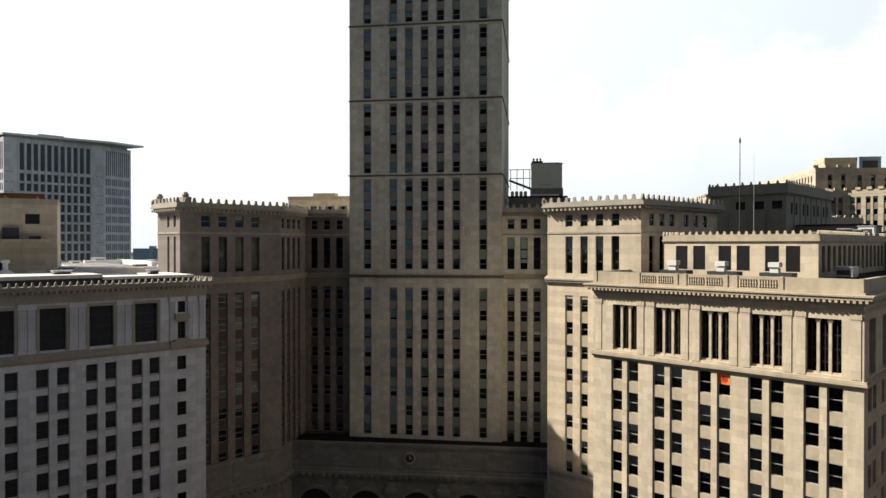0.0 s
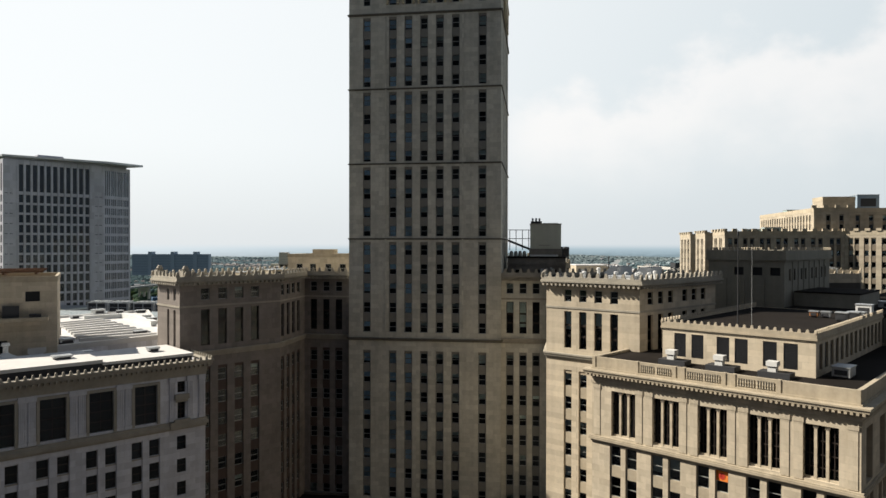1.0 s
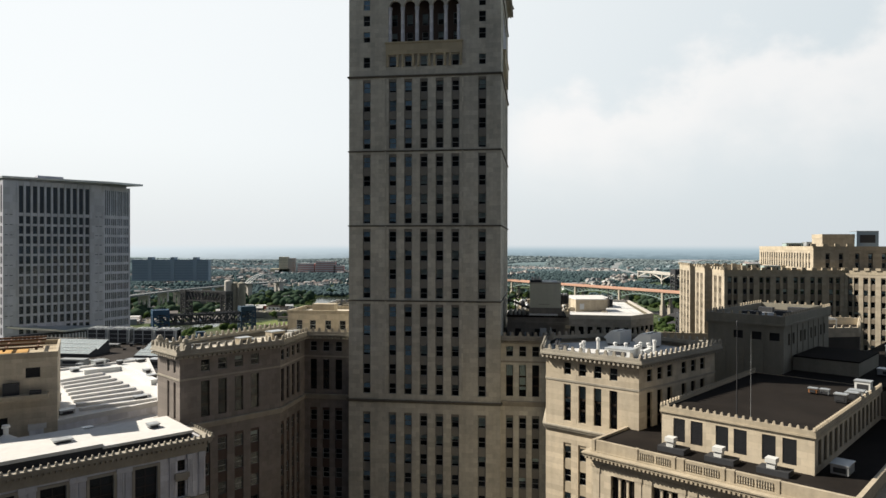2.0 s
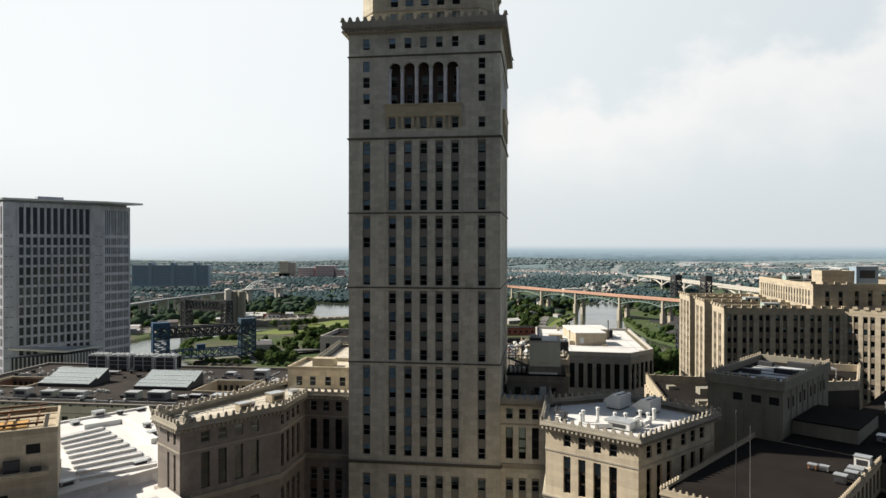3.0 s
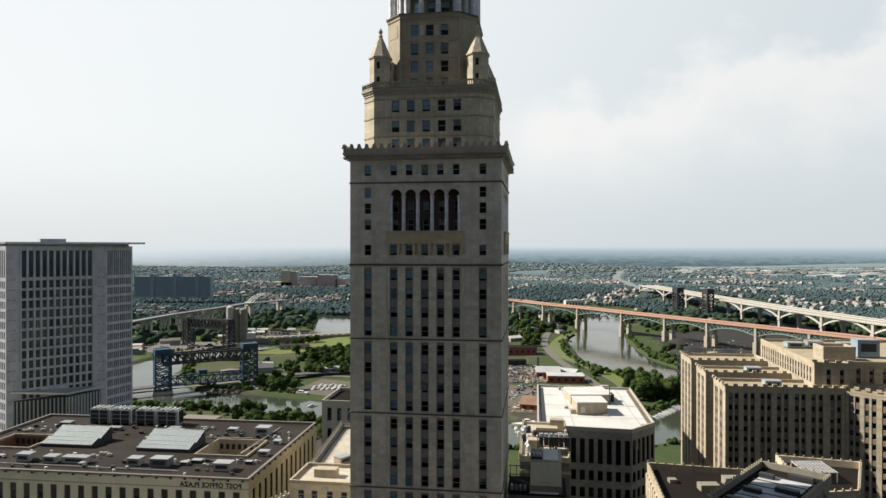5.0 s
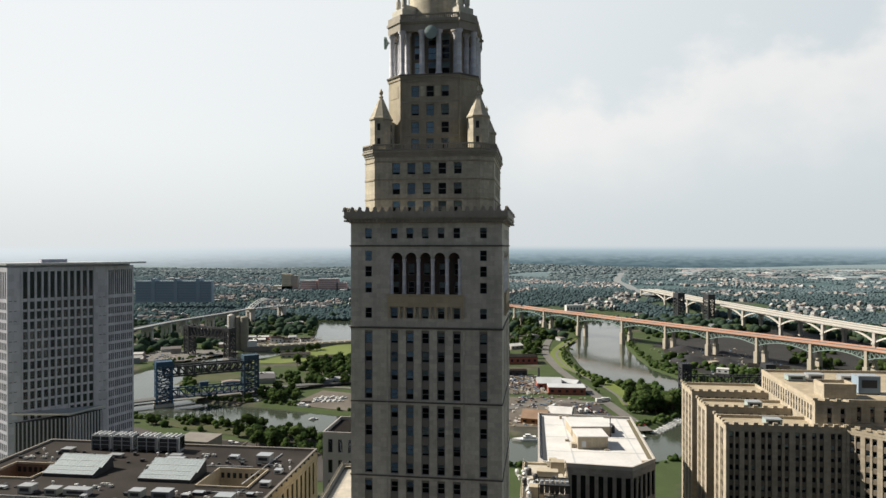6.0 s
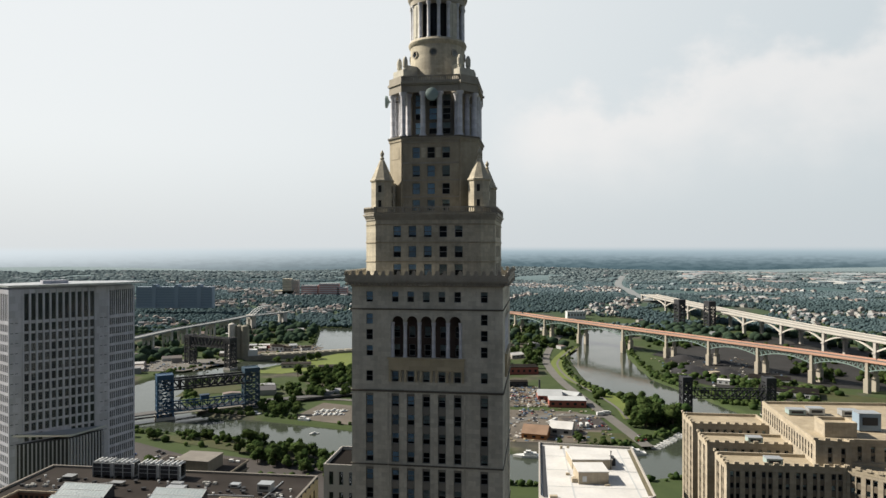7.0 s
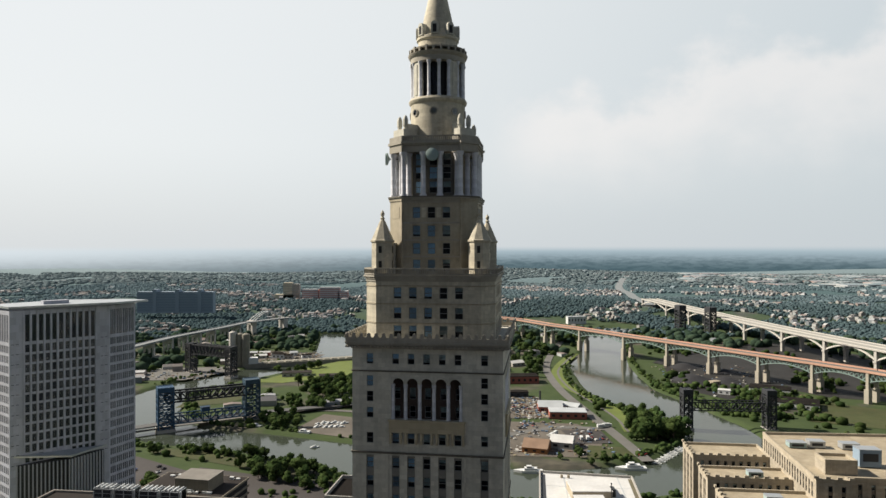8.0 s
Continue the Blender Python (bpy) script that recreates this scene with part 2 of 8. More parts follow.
def thing(name, label, category, x=0.0, y=0.0, z=0.0, turn=0.0, group="", kind=""):
    ob = new(name)
    ob.empty_display_size = 0.5
    ob.matrix_basis = pose(x, y, z, 0, 0, turn)
    return tagged(ob, label, category, group, kind)


def solid(name, shape, mats, label, category, m=None, group="", kind="", smooth=False):
    ob = new(name, shape.mesh(name, mats, smooth))
    if m is not None:
        ob.matrix_basis = m
    return tagged(ob, label, category, group, kind)


WINDOWS = {}


def lattice(xs, zs, d):
    """One connected frame of upright and cross bars; xs and zs are the bars' edges."""
    s = Shape()
    ex, ez = [v for q in xs for v in q], [v for q in zs for v in q]
    nx, nz = len(ex), len(ez)
    for y in (0.0, d):
        s.v += [(x, y, z) for z in ez for x in ex]

    def full(i, j):
        return 0 <= i < nx - 1 and 0 <= j < nz - 1 and (i % 2 == 0 or j % 2 == 0)
    for j in range(nz - 1):
        for i in range(nx - 1):
            if not full(i, j):
                continue
            c = [j * nx + i, j * nx + i + 1, (j + 1) * nx + i + 1, (j + 1) * nx + i]
            b = [v + nx * nz for v in c]
            s.f += [tuple(c), tuple(reversed(b))]
            for k, (di, dj) in enumerate(((0, -1), (1, 0), (0, 1), (-1, 0))):
                if not full(i + di, j + dj):
                    s.f.append((c[k], b[k], b[(k + 1) % 4], c[(k + 1) % 4]))
    s.m = [0] * len(s.f)
    return s


def window_meshes(w, h, style):
    """Frame, pane and three lengths of blind for a window of that size, made once."""
    key = (round(w, 2), round(h, 2), style)
    if key not in WINDOWS:
        t = 0.09
        bars_x, bars_z = [], []
        if style in ("sash", "dark"):
            bars_z = [(h * 0.5 - 0.05, h * 0.5 + 0.05)]
        elif style == "grid":
            bars_z = [(h * k / 4 - 0.06, h * k / 4 + 0.06) for k in (1, 2, 3)]
            bars_x = [(w / 2 - 0.04, w / 2 + 0.04)]
        elif style == "tall":
            bars_z = [(h * k - 0.16, h * k + 0.16) for k in (0.33, 0.62)]
        f = lattice([(0, t)] + bars_x + [(w - t, w)], [(0, t)] + bars_z + [(h - t, h)], 0.1)
        p = Shape().box(t, w - t, 0.04, 0.055, t, h - t)
        blinds = [Shape().box(t, w - t, 0.14, 0.16, h * (1 - c), h - t).mesh("blind", BLIND) for c in (0.35, 0.5, 0.8, 0.955)]
        if style == "far":
            f.box(t, w - t, 0.04, 0.055, t, h - t, 1)
            WINDOWS[key] = f.mesh("window", (FRAME, GLASS)), None, blinds
        else:
            WINDOWS[key] = f.mesh("window", FRAME_DARK if style in ("grid", "tall", "dark") else FRAME), p.mesh("pane", GLASS), blinds
    return WINDOWS[key]


def window(parent, x, y, z, turn, w, h, style="sash", blinds=0.25, sky_sheet=None):
    fm, pm, bl = window_meshes(w, h, style)
    ob = put("window", fm, parent, pose(x, y, z, 0, 0, turn))
    if pm:
        put("pane", pm, ob)
    if random.random() < blinds:
        me = random.choice(bl[1:] if sky_sheet else bl[:3])
        if sky_sheet:
            key = me.name + sky_sheet.name
            if key not in WINDOWS:
                WINDOWS[key] = me.copy()
                WINDOWS[key].materials.clear()
                WINDOWS[key].materials.append(sky_sheet)
            me = WINDOWS[key]
        # blue sheets placed here are painted sky reflections, the others roller blinds
        put("blind", me, ob)
    return ob


def wall(s, parent, o, turn, length, z0, z1, holes, depth=0.4, k0=0.0, mi=0, style="sash", blinds=0.25, panes=True, sky_sheet=None):
    """One face of a wall, seen from outside, from o to the right. holes: (u0, u1, w0, w1) for a window, or with a fifth
    item, a list of holes, for a recessed strip that holds them. Slot 0 is the wall, 1 a dark plate for the unlit room,
    2 the strip's panels."""
    a = radians(turn)
    d, n = Vector((math.cos(a), math.sin(a), 0)), Vector((math.sin(a), -math.cos(a), 0))
    base = Vector((o[0], o[1], 0))

    def at(u, zz, k):
        p = base + d * u - n * k
        return (p.x, p.y, zz)
    us = sorted({0.0, length, *(h[0] for h in holes), *(h[1] for h in holes)})
    for u0, u1 in zip(us, us[1:]):
        c, lo = (u0 + u1) / 2, z0
        for h in sorted((h for h in holes if h[0] < c < h[1]), key=lambda h: h[2]):
            if h[2] > lo + 1e-5:
                s.face([at(u0, lo, k0), at(u1, lo, k0), at(u1, h[2], k0), at(u0, h[2], k0)], mi)
            lo = h[3]
        if lo < z1 - 1e-5:
            s.face([at(u0, lo, k0), at(u1, lo, k0), at(u1, z1, k0), at(u0, z1, k0)], mi)
    for h in holes:
        u0, u1, w0, w1 = h[:4]
        k1 = k0 + (0.15 if len(h) > 4 else depth)
        e = [(u0, w0), (u1, w0), (u1, w1), (u0, w1)]
        for (ua, wa), (ub, wb) in zip(e, e[1:] + e[:1]):
            s.face([at(ua, wa, k0), at(ua, wa, k1), at(ub, wb, k1), at(ub, wb, k0)], mi)
        if len(h) > 4:
            wall(s, parent, (at(u0, 0, k1)[0], at(u0, 0, k1)[1]), turn, u1 - u0, w0, w1, [(x[0] - u0, x[1] - u0, x[2], x[3]) for x in h[4]], depth, 0.0, 2, style, blinds, panes, (lambda u, c=u0: sky_sheet(u + c)) if sky_sheet else None)
        else:
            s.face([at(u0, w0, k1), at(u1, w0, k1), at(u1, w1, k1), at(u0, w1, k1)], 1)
            if panes:
                p = base + d * u0 - n * (k0 + depth * 0.45)
                window(parent, p.x, p.y, w0, turn, u1 - u0, w1 - w0, style, 0.88 if sky_sheet and sky_sheet(u0) else blinds, SKY_BLUE_SHEET if sky_sheet and sky_sheet(u0) else None)


def offset(poly, r):
    """The outline moved outwards by r (counter-clockwise, convex or not)."""
    out, k = [], len(poly)
    for i in range(k):
        p, q, s = (Vector(poly[j % k]) for j in (i - 1, i, i + 1))
        e, f = (q - p).normalized(), (s - q).normalized()
        n1, n2 = Vector((e.y, -e.x)), Vector((f.y, -f.x))
        b = (n1 + n2) / (1 + n1.dot(n2))
        out.append(tuple(q + b * r))
    return out


def cornice(parent, poly, z, steps, mats, name="cornice", label=""):
    """One moulding round an outline, stepping out and in: steps of (reach, height)."""
    s, rings, zz = Shape(), [(-0.3, z)], z
    for r, h in steps:
        rings += [(r, zz), (r, zz + h)]
        zz += h
    rings.append((-0.3, zz))
    k = len(poly)
    for r, q in rings:
        s.v += [(x, y, q) for x, y in offset(poly, r)]
    for j in range(len(rings) - 1):
        for i in range(k):
            s.f.append((j * k + i, j * k + (i + 1) % k, (j + 1) * k + (i + 1) % k, (j + 1) * k + i))
            s.m.append(0)
    return part(name, s, mats, parent, label)


def parapet(parent, poly, z0, z1, mats, t=0.45, name="parapet", reach=0.0, edges=None):
    """A low wall round a roof."""
    s = Shape()
    outer, inner = offset(poly, reach), offset(poly, reach - t)
    k = len(poly)
    for i in range(k) if edges is None else edges:
        j = (i + 1) % k
        a, b, c, d = outer[i], outer[j], inner[j], inner[i]
        s.face([(*a, z0), (*b, z0), (*b, z1), (*a, z1)])
        s.face([(*c, z0), (*d, z0), (*d, z1), (*c, z1)])
        s.face([(*a, z1), (*b, z1), (*c, z1), (*d, z1)])
    return part(name, s, mats, parent)


def antefix_mesh(w, h, m):
    """A rounded leaf-shaped ornament on a small block."""
    s = Shape().box(-w * 0.42, w * 0.42, -0.12, 0.12, 0, h * 0.3)
    ring = [(w * 0.3 * math.cos(x), h * 0.62 + h * 0.38 * math.sin(x)) for x in [math.pi * k / 6 for k in range(7)]]
    ring = [(w * 0.3, h * 0.3)] + ring + [(-w * 0.3, h * 0.3)]
    for y, rev in ((-0.13, False), (0.13, True)):
        s.face([(x, y, zz) for x, zz in (ring[::-1] if rev else ring)])
    for (xa, za), (xb, zb) in zip(ring, ring[1:]):
        s.face([(xa, -0.13, za), (xa, 0.13, za), (xb, 0.13, zb), (xb, -0.13, zb)])
    return s.mesh("antefix", m)


def cresting(parent, me, poly, z, step, reach=0.0, edges=None):
    pts = offset(poly, reach)
    for i in range(len(pts)) if edges is None else edges:
        p, q = Vector(pts[i]), Vector(pts[(i + 1) % len(pts)])
        k = max(1, round((q - p).length / step))
        a = math.degrees(math.atan2(q.y - p.y, q.x - p.x))
        for j in range(k + 1):
            c = p.lerp(q, j / k)
            put("antefix", me, parent, pose(c.x, c.y, z, 0, 0, a))


def dentils(parent, poly, z, step, size, reach, mats, edges=None):
    s = Shape()
    pts = offset(poly, reach)
    for i in range(len(pts)) if edges is None else edges:
        p, q = Vector((*pts[i], z)), Vector((*pts[(i + 1) % len(pts)], z))
        k = max(1, int((q - p).length / step))
        d = (q - p).normalized()
        for j in range(k):
            c = p.lerp(q, (j + 0.5) / k)
            s.bar(c - d * size * 0.5, c + d * size * 0.5, size * 1.6, size)
    return tagged(part("dentil_course", s, mats, parent), kind="stuff")

# ================= the tall office tower =================
TURN_T = -8.0
tower = thing("office_tower", "tall grey-beige limestone office tower with a stepped spire", "skyscraper", -1.5, 146.2, 0, TURN_T)
HALF = 15.0
WALLS = (STONE, DARK_ROOM, SPANDREL)
COLS = (-11.4, -6.2, -3.1, 0.0, 3.1, 6.2, 11.4)


def tower_holes():
    out = []
    sets = [[23.7 + 3.76 * k for k in range(8)], [56.2 + 3.77 * k for k in range(5)]]
    sets += [[73.7 + 14.68 * g + 1.3 + 3.67 * k for k in range(4)] for g in range(3)]
    for zs in sets:
        for c in COLS:
            u, lo, hi = c + HALF, zs[0] - 1.05, zs[-1] + 1.05
            out.append((u - 0.78, u + 0.78, lo, hi + 0.5, [(u - 0.7, u + 0.7, q - 1.05, q + 1.05) for q in zs]))
    return out


def crown_holes(low=True):
    zs = [(120.3, COLS)] if low else [(136.0, COLS)]
    return [(c + HALF - 0.68, c + HALF + 0.68, q - 1.05, q + 1.05) for q, cs in zs for c in cs]


SIDES = (((-HALF, -HALF), 0, True), ((HALF, -HALF), 90, True), ((HALF, HALF), 180, False), ((-HALF, HALF), 270, False))
shaft = Shape()
for o, turn, panes in SIDES:
    a = radians(turn)
    d = Vector((math.cos(a), math.sin(a)))
    wall(shaft, tower, o, turn, 30.0, 0.0, 117.9, tower_holes(), depth=0.32, panes=panes, blinds=0.6, sky_sheet=(lambda u: u < 12.5) if turn == 0 else None)
    wall(shaft, tower, o, turn, 30.0, 117.9, 123.9, crown_holes(), depth=0.32, panes=panes, blinds=0.5, sky_sheet=(lambda u: u < 12.5) if turn == 0 else None)
    wall(shaft, tower, o, turn, 30.0, 132.9, 138.2, crown_holes(False), depth=0.32, panes=panes, blinds=0.5, sky_sheet=(lambda u: u < 12.5) if turn == 0 else None)
    for u0 in (0.0, 22.1):
        p = Vector(o) + d * u0
        c = 3.6 if u0 == 0 else 4.3
        wall(shaft, tower, tuple(p), turn, 7.9, 123.9, 132.9, [(c - 0.68, c + 0.68, q - 1.05, q + 1.05) for q in (125.3, 128.5, 131.6)], depth=0.32, panes=panes, sky_sheet=(lambda u: True) if turn == 0 and u0 == 0 else None)
shaft.face([(-14.9, -14.9, 139.2), (14.9, -14.9, 139.2), (14.9, 14.9, 139.2), (-14.9, 14.9, 139.2)])
part("shaft", shaft, WALLS, tower, "grey-beige limestone shaft with window strips")

# the arcade of five round arches under the cornice, on each side
column = Shape().lathe([(0.42, 0), (0.46, 0.25), (0.38, 0.4), (0.35, 6.1), (0.42, 6.5), (0.46, 7.0)], 12).mesh("column", STONE_PALE, True)
for o, turn, panes in SIDES:
    m = pose(*o, 0, 0, 0, turn)
    hs = [(7.1 + c - 0.62, 7.1 + c + 0.62, q - 1.15, q + 1.15) for c in COLS[1:-1] for q in (125.3, 128.9)]
    s = Shape()
    holder = put("loggia", None, tower, m)
    wall(s, holder, (7.9, 1.7), 0, 14.2, 123.9, 132.9, hs, panes=panes, blinds=0.6, mi=2)
    for x in (7.9, 22.1):
        s.face([(x, 0, 123.9), (x, 1.7, 123.9), (x, 1.7, 132.9), (x, 0, 132.9)])
    for q in (123.9, 132.89):
        s.face([(7.9, 0, q), (22.1, 0, q), (22.1, 1.7, q), (7.9, 1.7, q)])
    pitch, r = 14.2 / 5, 1.12
    for k in range(5):
        cx = 7.9 + pitch * (k + 0.5)
        arc = [(cx - r * math.cos(math.pi * j / 12), 131.1 + r * math.sin(math.pi * j / 12)) for j in range(13)]
        for (xa, za), (xb, zb) in zip(arc, arc[1:]):
            s.face([(xa, 0.05, za), (xb, 0.05, zb), (xb, 0.05, 132.9), (xa, 0.05, 132.9)])
            s.face([(xa, 0.05, za), (xb, 0.05, zb), (xb, 0.7, zb), (xa, 0.7, za)])
            ya, yb = 131.1 + (za - 131.1) * 1.28, 131.1 + (zb - 131.1) * 1.28
            xa2, xb2 = cx + (xa - cx) * 1.28, cx + (xb - cx) * 1.28
            s.face([(xa, -0.08, za), (xb, -0.08, zb), (xb2, -0.08, yb), (xa2, -0.08, ya)])
            s.face([(xa2, -0.08, ya), (xb2, -0.08, yb), (xb2, 0.05, yb), (xa2, 0.05, ya)])
            s.face([(xa, -0.08, za), (xb, -0.08, zb), (xb, 0.05, zb), (xa, 0.05, za)])
        for x in (cx - pitch / 2, cx + r):
            s.face([(x, 0.05, 130.9), (x + pitch / 2 - r, 0.05, 130.9), (x + pitch / 2 - r, 0.05, 132.9), (x, 0.05, 132.9)])
    # slot 2, the back wall, is dark to paint the arcade's inner shade
    part("arcade", s, (STONE, DARK_ROOM, SPANDREL_DARK), holder)
    for k in range(6):
        put("column", column, holder, pose(min(21.8, max(8.2, 7.9 + pitch * k)), 0.38, 124.0))
    b = Shape().box(7.5, 22.5, -0.45, 0.0, 121.6, 124.0).box(7.3, 22.7, -0.6, 0.0, 123.75, 124.05)
    for c in COLS[1:-1]:
        for x in (c - 1.25, c + 0.85):
            b.box(15 + x, 15 + x + 0.4, -0.42, 0, 119.3, 121.6)
    part("balcony_panel", b, PANEL, holder, "smooth yellowish stone panel on brackets")
    part("pilaster", Shape().box(7.25, 7.55, -0.1, 0, 54.5, 117.0), STONE, holder)
    part("pilaster", Shape().box(22.45, 22.75, -0.1, 0, 54.5, 117.0), STONE, holder)

CROWN = mat("weathered_crown_stone", (0.46, 0.42, 0.33), var=0.42, streak=0.3, scale=0.2, blocks=(1.3, 0.8), bump=0.03)
CROWN_DARK = mat("sooty_crown_stone", (0.345, 0.305, 0.23), var=0.42, streak=0.3, scale=0.25, bump=0.03)
CROWN_WALLS, DRUM_WALLS = (CROWN, DARK_ROOM, CROWN), (CROWN_DARK, DARK_ROOM, CROWN_DARK)
square = [(-HALF, -HALF), (HALF, -HALF), (HALF, HALF), (-HALF, HALF)]
for z, h, r in ((53.5, 0.55, 0.3), (73.3, 0.28, 0.16), (88.0, 0.28, 0.16), (102.65, 0.28, 0.16), (117.2, 0.4, 0.22), (133.4, 0.3, 0.18)):
    # dark colour paints the shadow line of each course
    cornice(tower, square, z, [(r * 0.6, h * 0.5), (r * 1.3, h * 0.5)], SHADE_STONE, "string_course", "soot-darkened string course")
cornice(tower, square, 138.0, [(0.25, 0.3), (0.7, 0.5), (1.05, 0.3), (1.2, 0.35)], STONE_TRIM)
dentils(tower, square, 138.45, 0.75, 0.36, 0.95, STONE_TRIM)
parapet(tower, square, 139.4, 140.3, STONE_TRIM, 0.4, reach=1.1)
ANTEFIX = antefix_mesh(1.15, 0.95, STONE_TRIM)
cresting(tower, ANTEFIX, square, 140.25, 1.5, 0.95)


def octagon(h, c):
    return [(-h + c, -h), (h - c, -h), (h, -h + c), (h, h - c), (h - c, h), (-h + c, h), (-h, h - c), (-h, -h + c)]


def octagon_walls(s, h, c, z0, z1, holes, diag=(), shown=(0, 1)):
    pts = octagon(h, c)
    for i in range(8):
        p, q = Vector(pts[i]), Vector(pts[(i + 1) % 8])
        a = math.degrees(math.atan2(q.y - p.y, q.x - p.x))
        L = (q - p).length
        hs = [(L / 2 + x - w / 2, L / 2 + x + w / 2, lo, hi) for x, w, lo, hi in (holes if i % 2 == 0 else diag)]
        wall(s, tower, tuple(p), a, L, z0, z1, hs, panes=i in (0, 1, 2, 7), blinds=0.5, sky_sheet=(lambda u, c=L: u < c * 0.6) if i == 0 else None)
    s.face([(*p, z1) for p in pts])


# first setback
s = Shape()
rows = (141.3, 144.9, 148.9)
octagon_walls(s, 13.2, 2.6, 139.2, 152.6, [(x, 1.6, q - 1.15, q + 1.15) for x in (-6.2, -3.1, 0, 3.1, 6.2) for q in rows])
part("setback", s, CROWN_WALLS, tower, "octagonal stone storey block above the cornice")
cornice(tower, octagon(13.2, 2.6), 151.2, [(0.15, 0.5), (0.35, 0.4), (0.6, 0.35)], STONE_TRIM)
for z in (142.75, 146.6, 150.2):
    cornice(tower, octagon(13.2, 2.6), z, [(0.12, 0.3)], CROWN_DARK, "string_course")


def balustrade(poly, z, h, name="balustrade", reach=0.0):
    """Rails with small balusters and piers."""
    s = Shape()
    pts = offset(poly, reach)
    for p, q in zip(pts, pts[1:] + pts[:1]):
        p, q = Vector((*p, 0)), Vector((*q, 0))
        for zz, t in ((z + 0.1, 0.22), (z + h - 0.1, 0.26)):
            s.bar(p + Vector((0, 0, zz)), q + Vector((0, 0, zz)), 0.42, t)
        L = (q - p).length
        k = max(2, round(L / 0.42))
        for j in range(k + 1):
            c = p.lerp(q, j / k)
            wide = 0.42 if j % 7 == 0 else 0.17
            s.box(c.x - wide / 2, c.x + wide / 2, c.y - wide / 2, c.y + wide / 2, z + 0.2, z + h - 0.15)
    return part(name, s, STONE_TRIM, tower)


balustrade(octagon(13.2, 2.6), 152.6, 1.25, reach=0.25)
# corner turrets with pointed roofs
for sx, sy in ((-1, -1), (1, -1), (1, 1), (-1, 1)):
    s = Shape().lathe([(2.25, 152.6), (2.25, 159.2)], 8, 10.0 * sx, 10.0 * sy, radians(22.5))
    for k in range(8):
        a = radians(45 * k)
        for q in (154.6, 157.6):
            if k % 2 == 0:
                c = Vector((10.0 * sx + 2.03 * math.cos(a), 10.0 * sy + 2.03 * math.sin(a), q))
                t = Vector((-math.sin(a), math.cos(a), 0))
                s.bar(c - t * 0.32, c + t * 0.32, 0.14, 1.4, mi=1)
    s.lathe([(2.25, 159.0), (2.5, 159.2), (2.5, 159.5), (2.3, 159.6), (0.5, 163.6), (0.3, 163.7)], 8, 10.0 * sx, 10.0 * sy, radians(22.5))
    s.lathe([(0.3, 163.6), (0.5, 164.0), (0.25, 164.35), (0.45, 164.8), (0.4, 165.1), (0.05, 165.7)], 10, 10.0 * sx, 10.0 * sy)
    part("corner_turret", s, (CROWN, DARK_ROOM), tower, "octagonal turret with a pointed stone roof and ball finial")
    bx = 7.6 * sx
    part("turret_link", Shape().box(min(bx, 9.6 * sx), max(bx, 9.6 * sx), 7.6 * sy - 1.2, 7.6 * sy + 1.2, 152.6, 159.0), STONE, tower)
# lower drum
s = Shape()
octagon_walls(s, 9.0, 3.2, 152.6, 168.0, [(x, 1.6, q - 1.15, q + 1.15) for x in (-3.1, 0, 3.1) for q in (154.4, 157.8, 161.4, 165.2)])
part("lower_drum", s, DRUM_WALLS, tower)
for z in (156.0, 159.4):
    cornice(tower, octagon(9.0, 3.2), z, [(0.1, 0.28)], STONE_TRIM, "string_course")
cornice(tower, octagon(9.0, 3.2), 162.9, [(0.12, 0.35)], STONE_TRIM, "string_course")
cornice(tower, octagon(9.0, 3.2), 167.2, [(0.15, 0.5), (0.4, 0.4), (0.65, 0.4)], STONE_TRIM)
for k in range(4):
    m = Matrix.Rotation(radians(45 + 90 * k), 4, "Z")
    pier = Shape().box(9.0, 10.9, -2.2, 2.2, 152.6, 167.6).box(9.0, 11.05, -2.35, 2.35, 167.6, 168.5).box(10.86, 10.96, -1.4, 1.4, 164.0, 166.4)
    put("corner_pier", pier.mesh("corner_pier", CROWN_DARK), tower, m)
for q in range(2):
    m = Matrix.Rotation(radians(90 * q), 4, "Z")
    for x in (-1.55, 1.55):
        put("sunk_panel", Shape().box(x - 0.45, x + 0.45, -9.06, -8.98, 164.2, 166.2).mesh("sunk_panel", CROWN), tower, m)
# a painted shadow line at the foot of the columned storey
cornice(tower, octagon(9.15, 3.1), 168.0, [(0.2, 0.3), (0.55, 0.3)], SHADE_STONE, "ledge", "soot-darkened ledge")
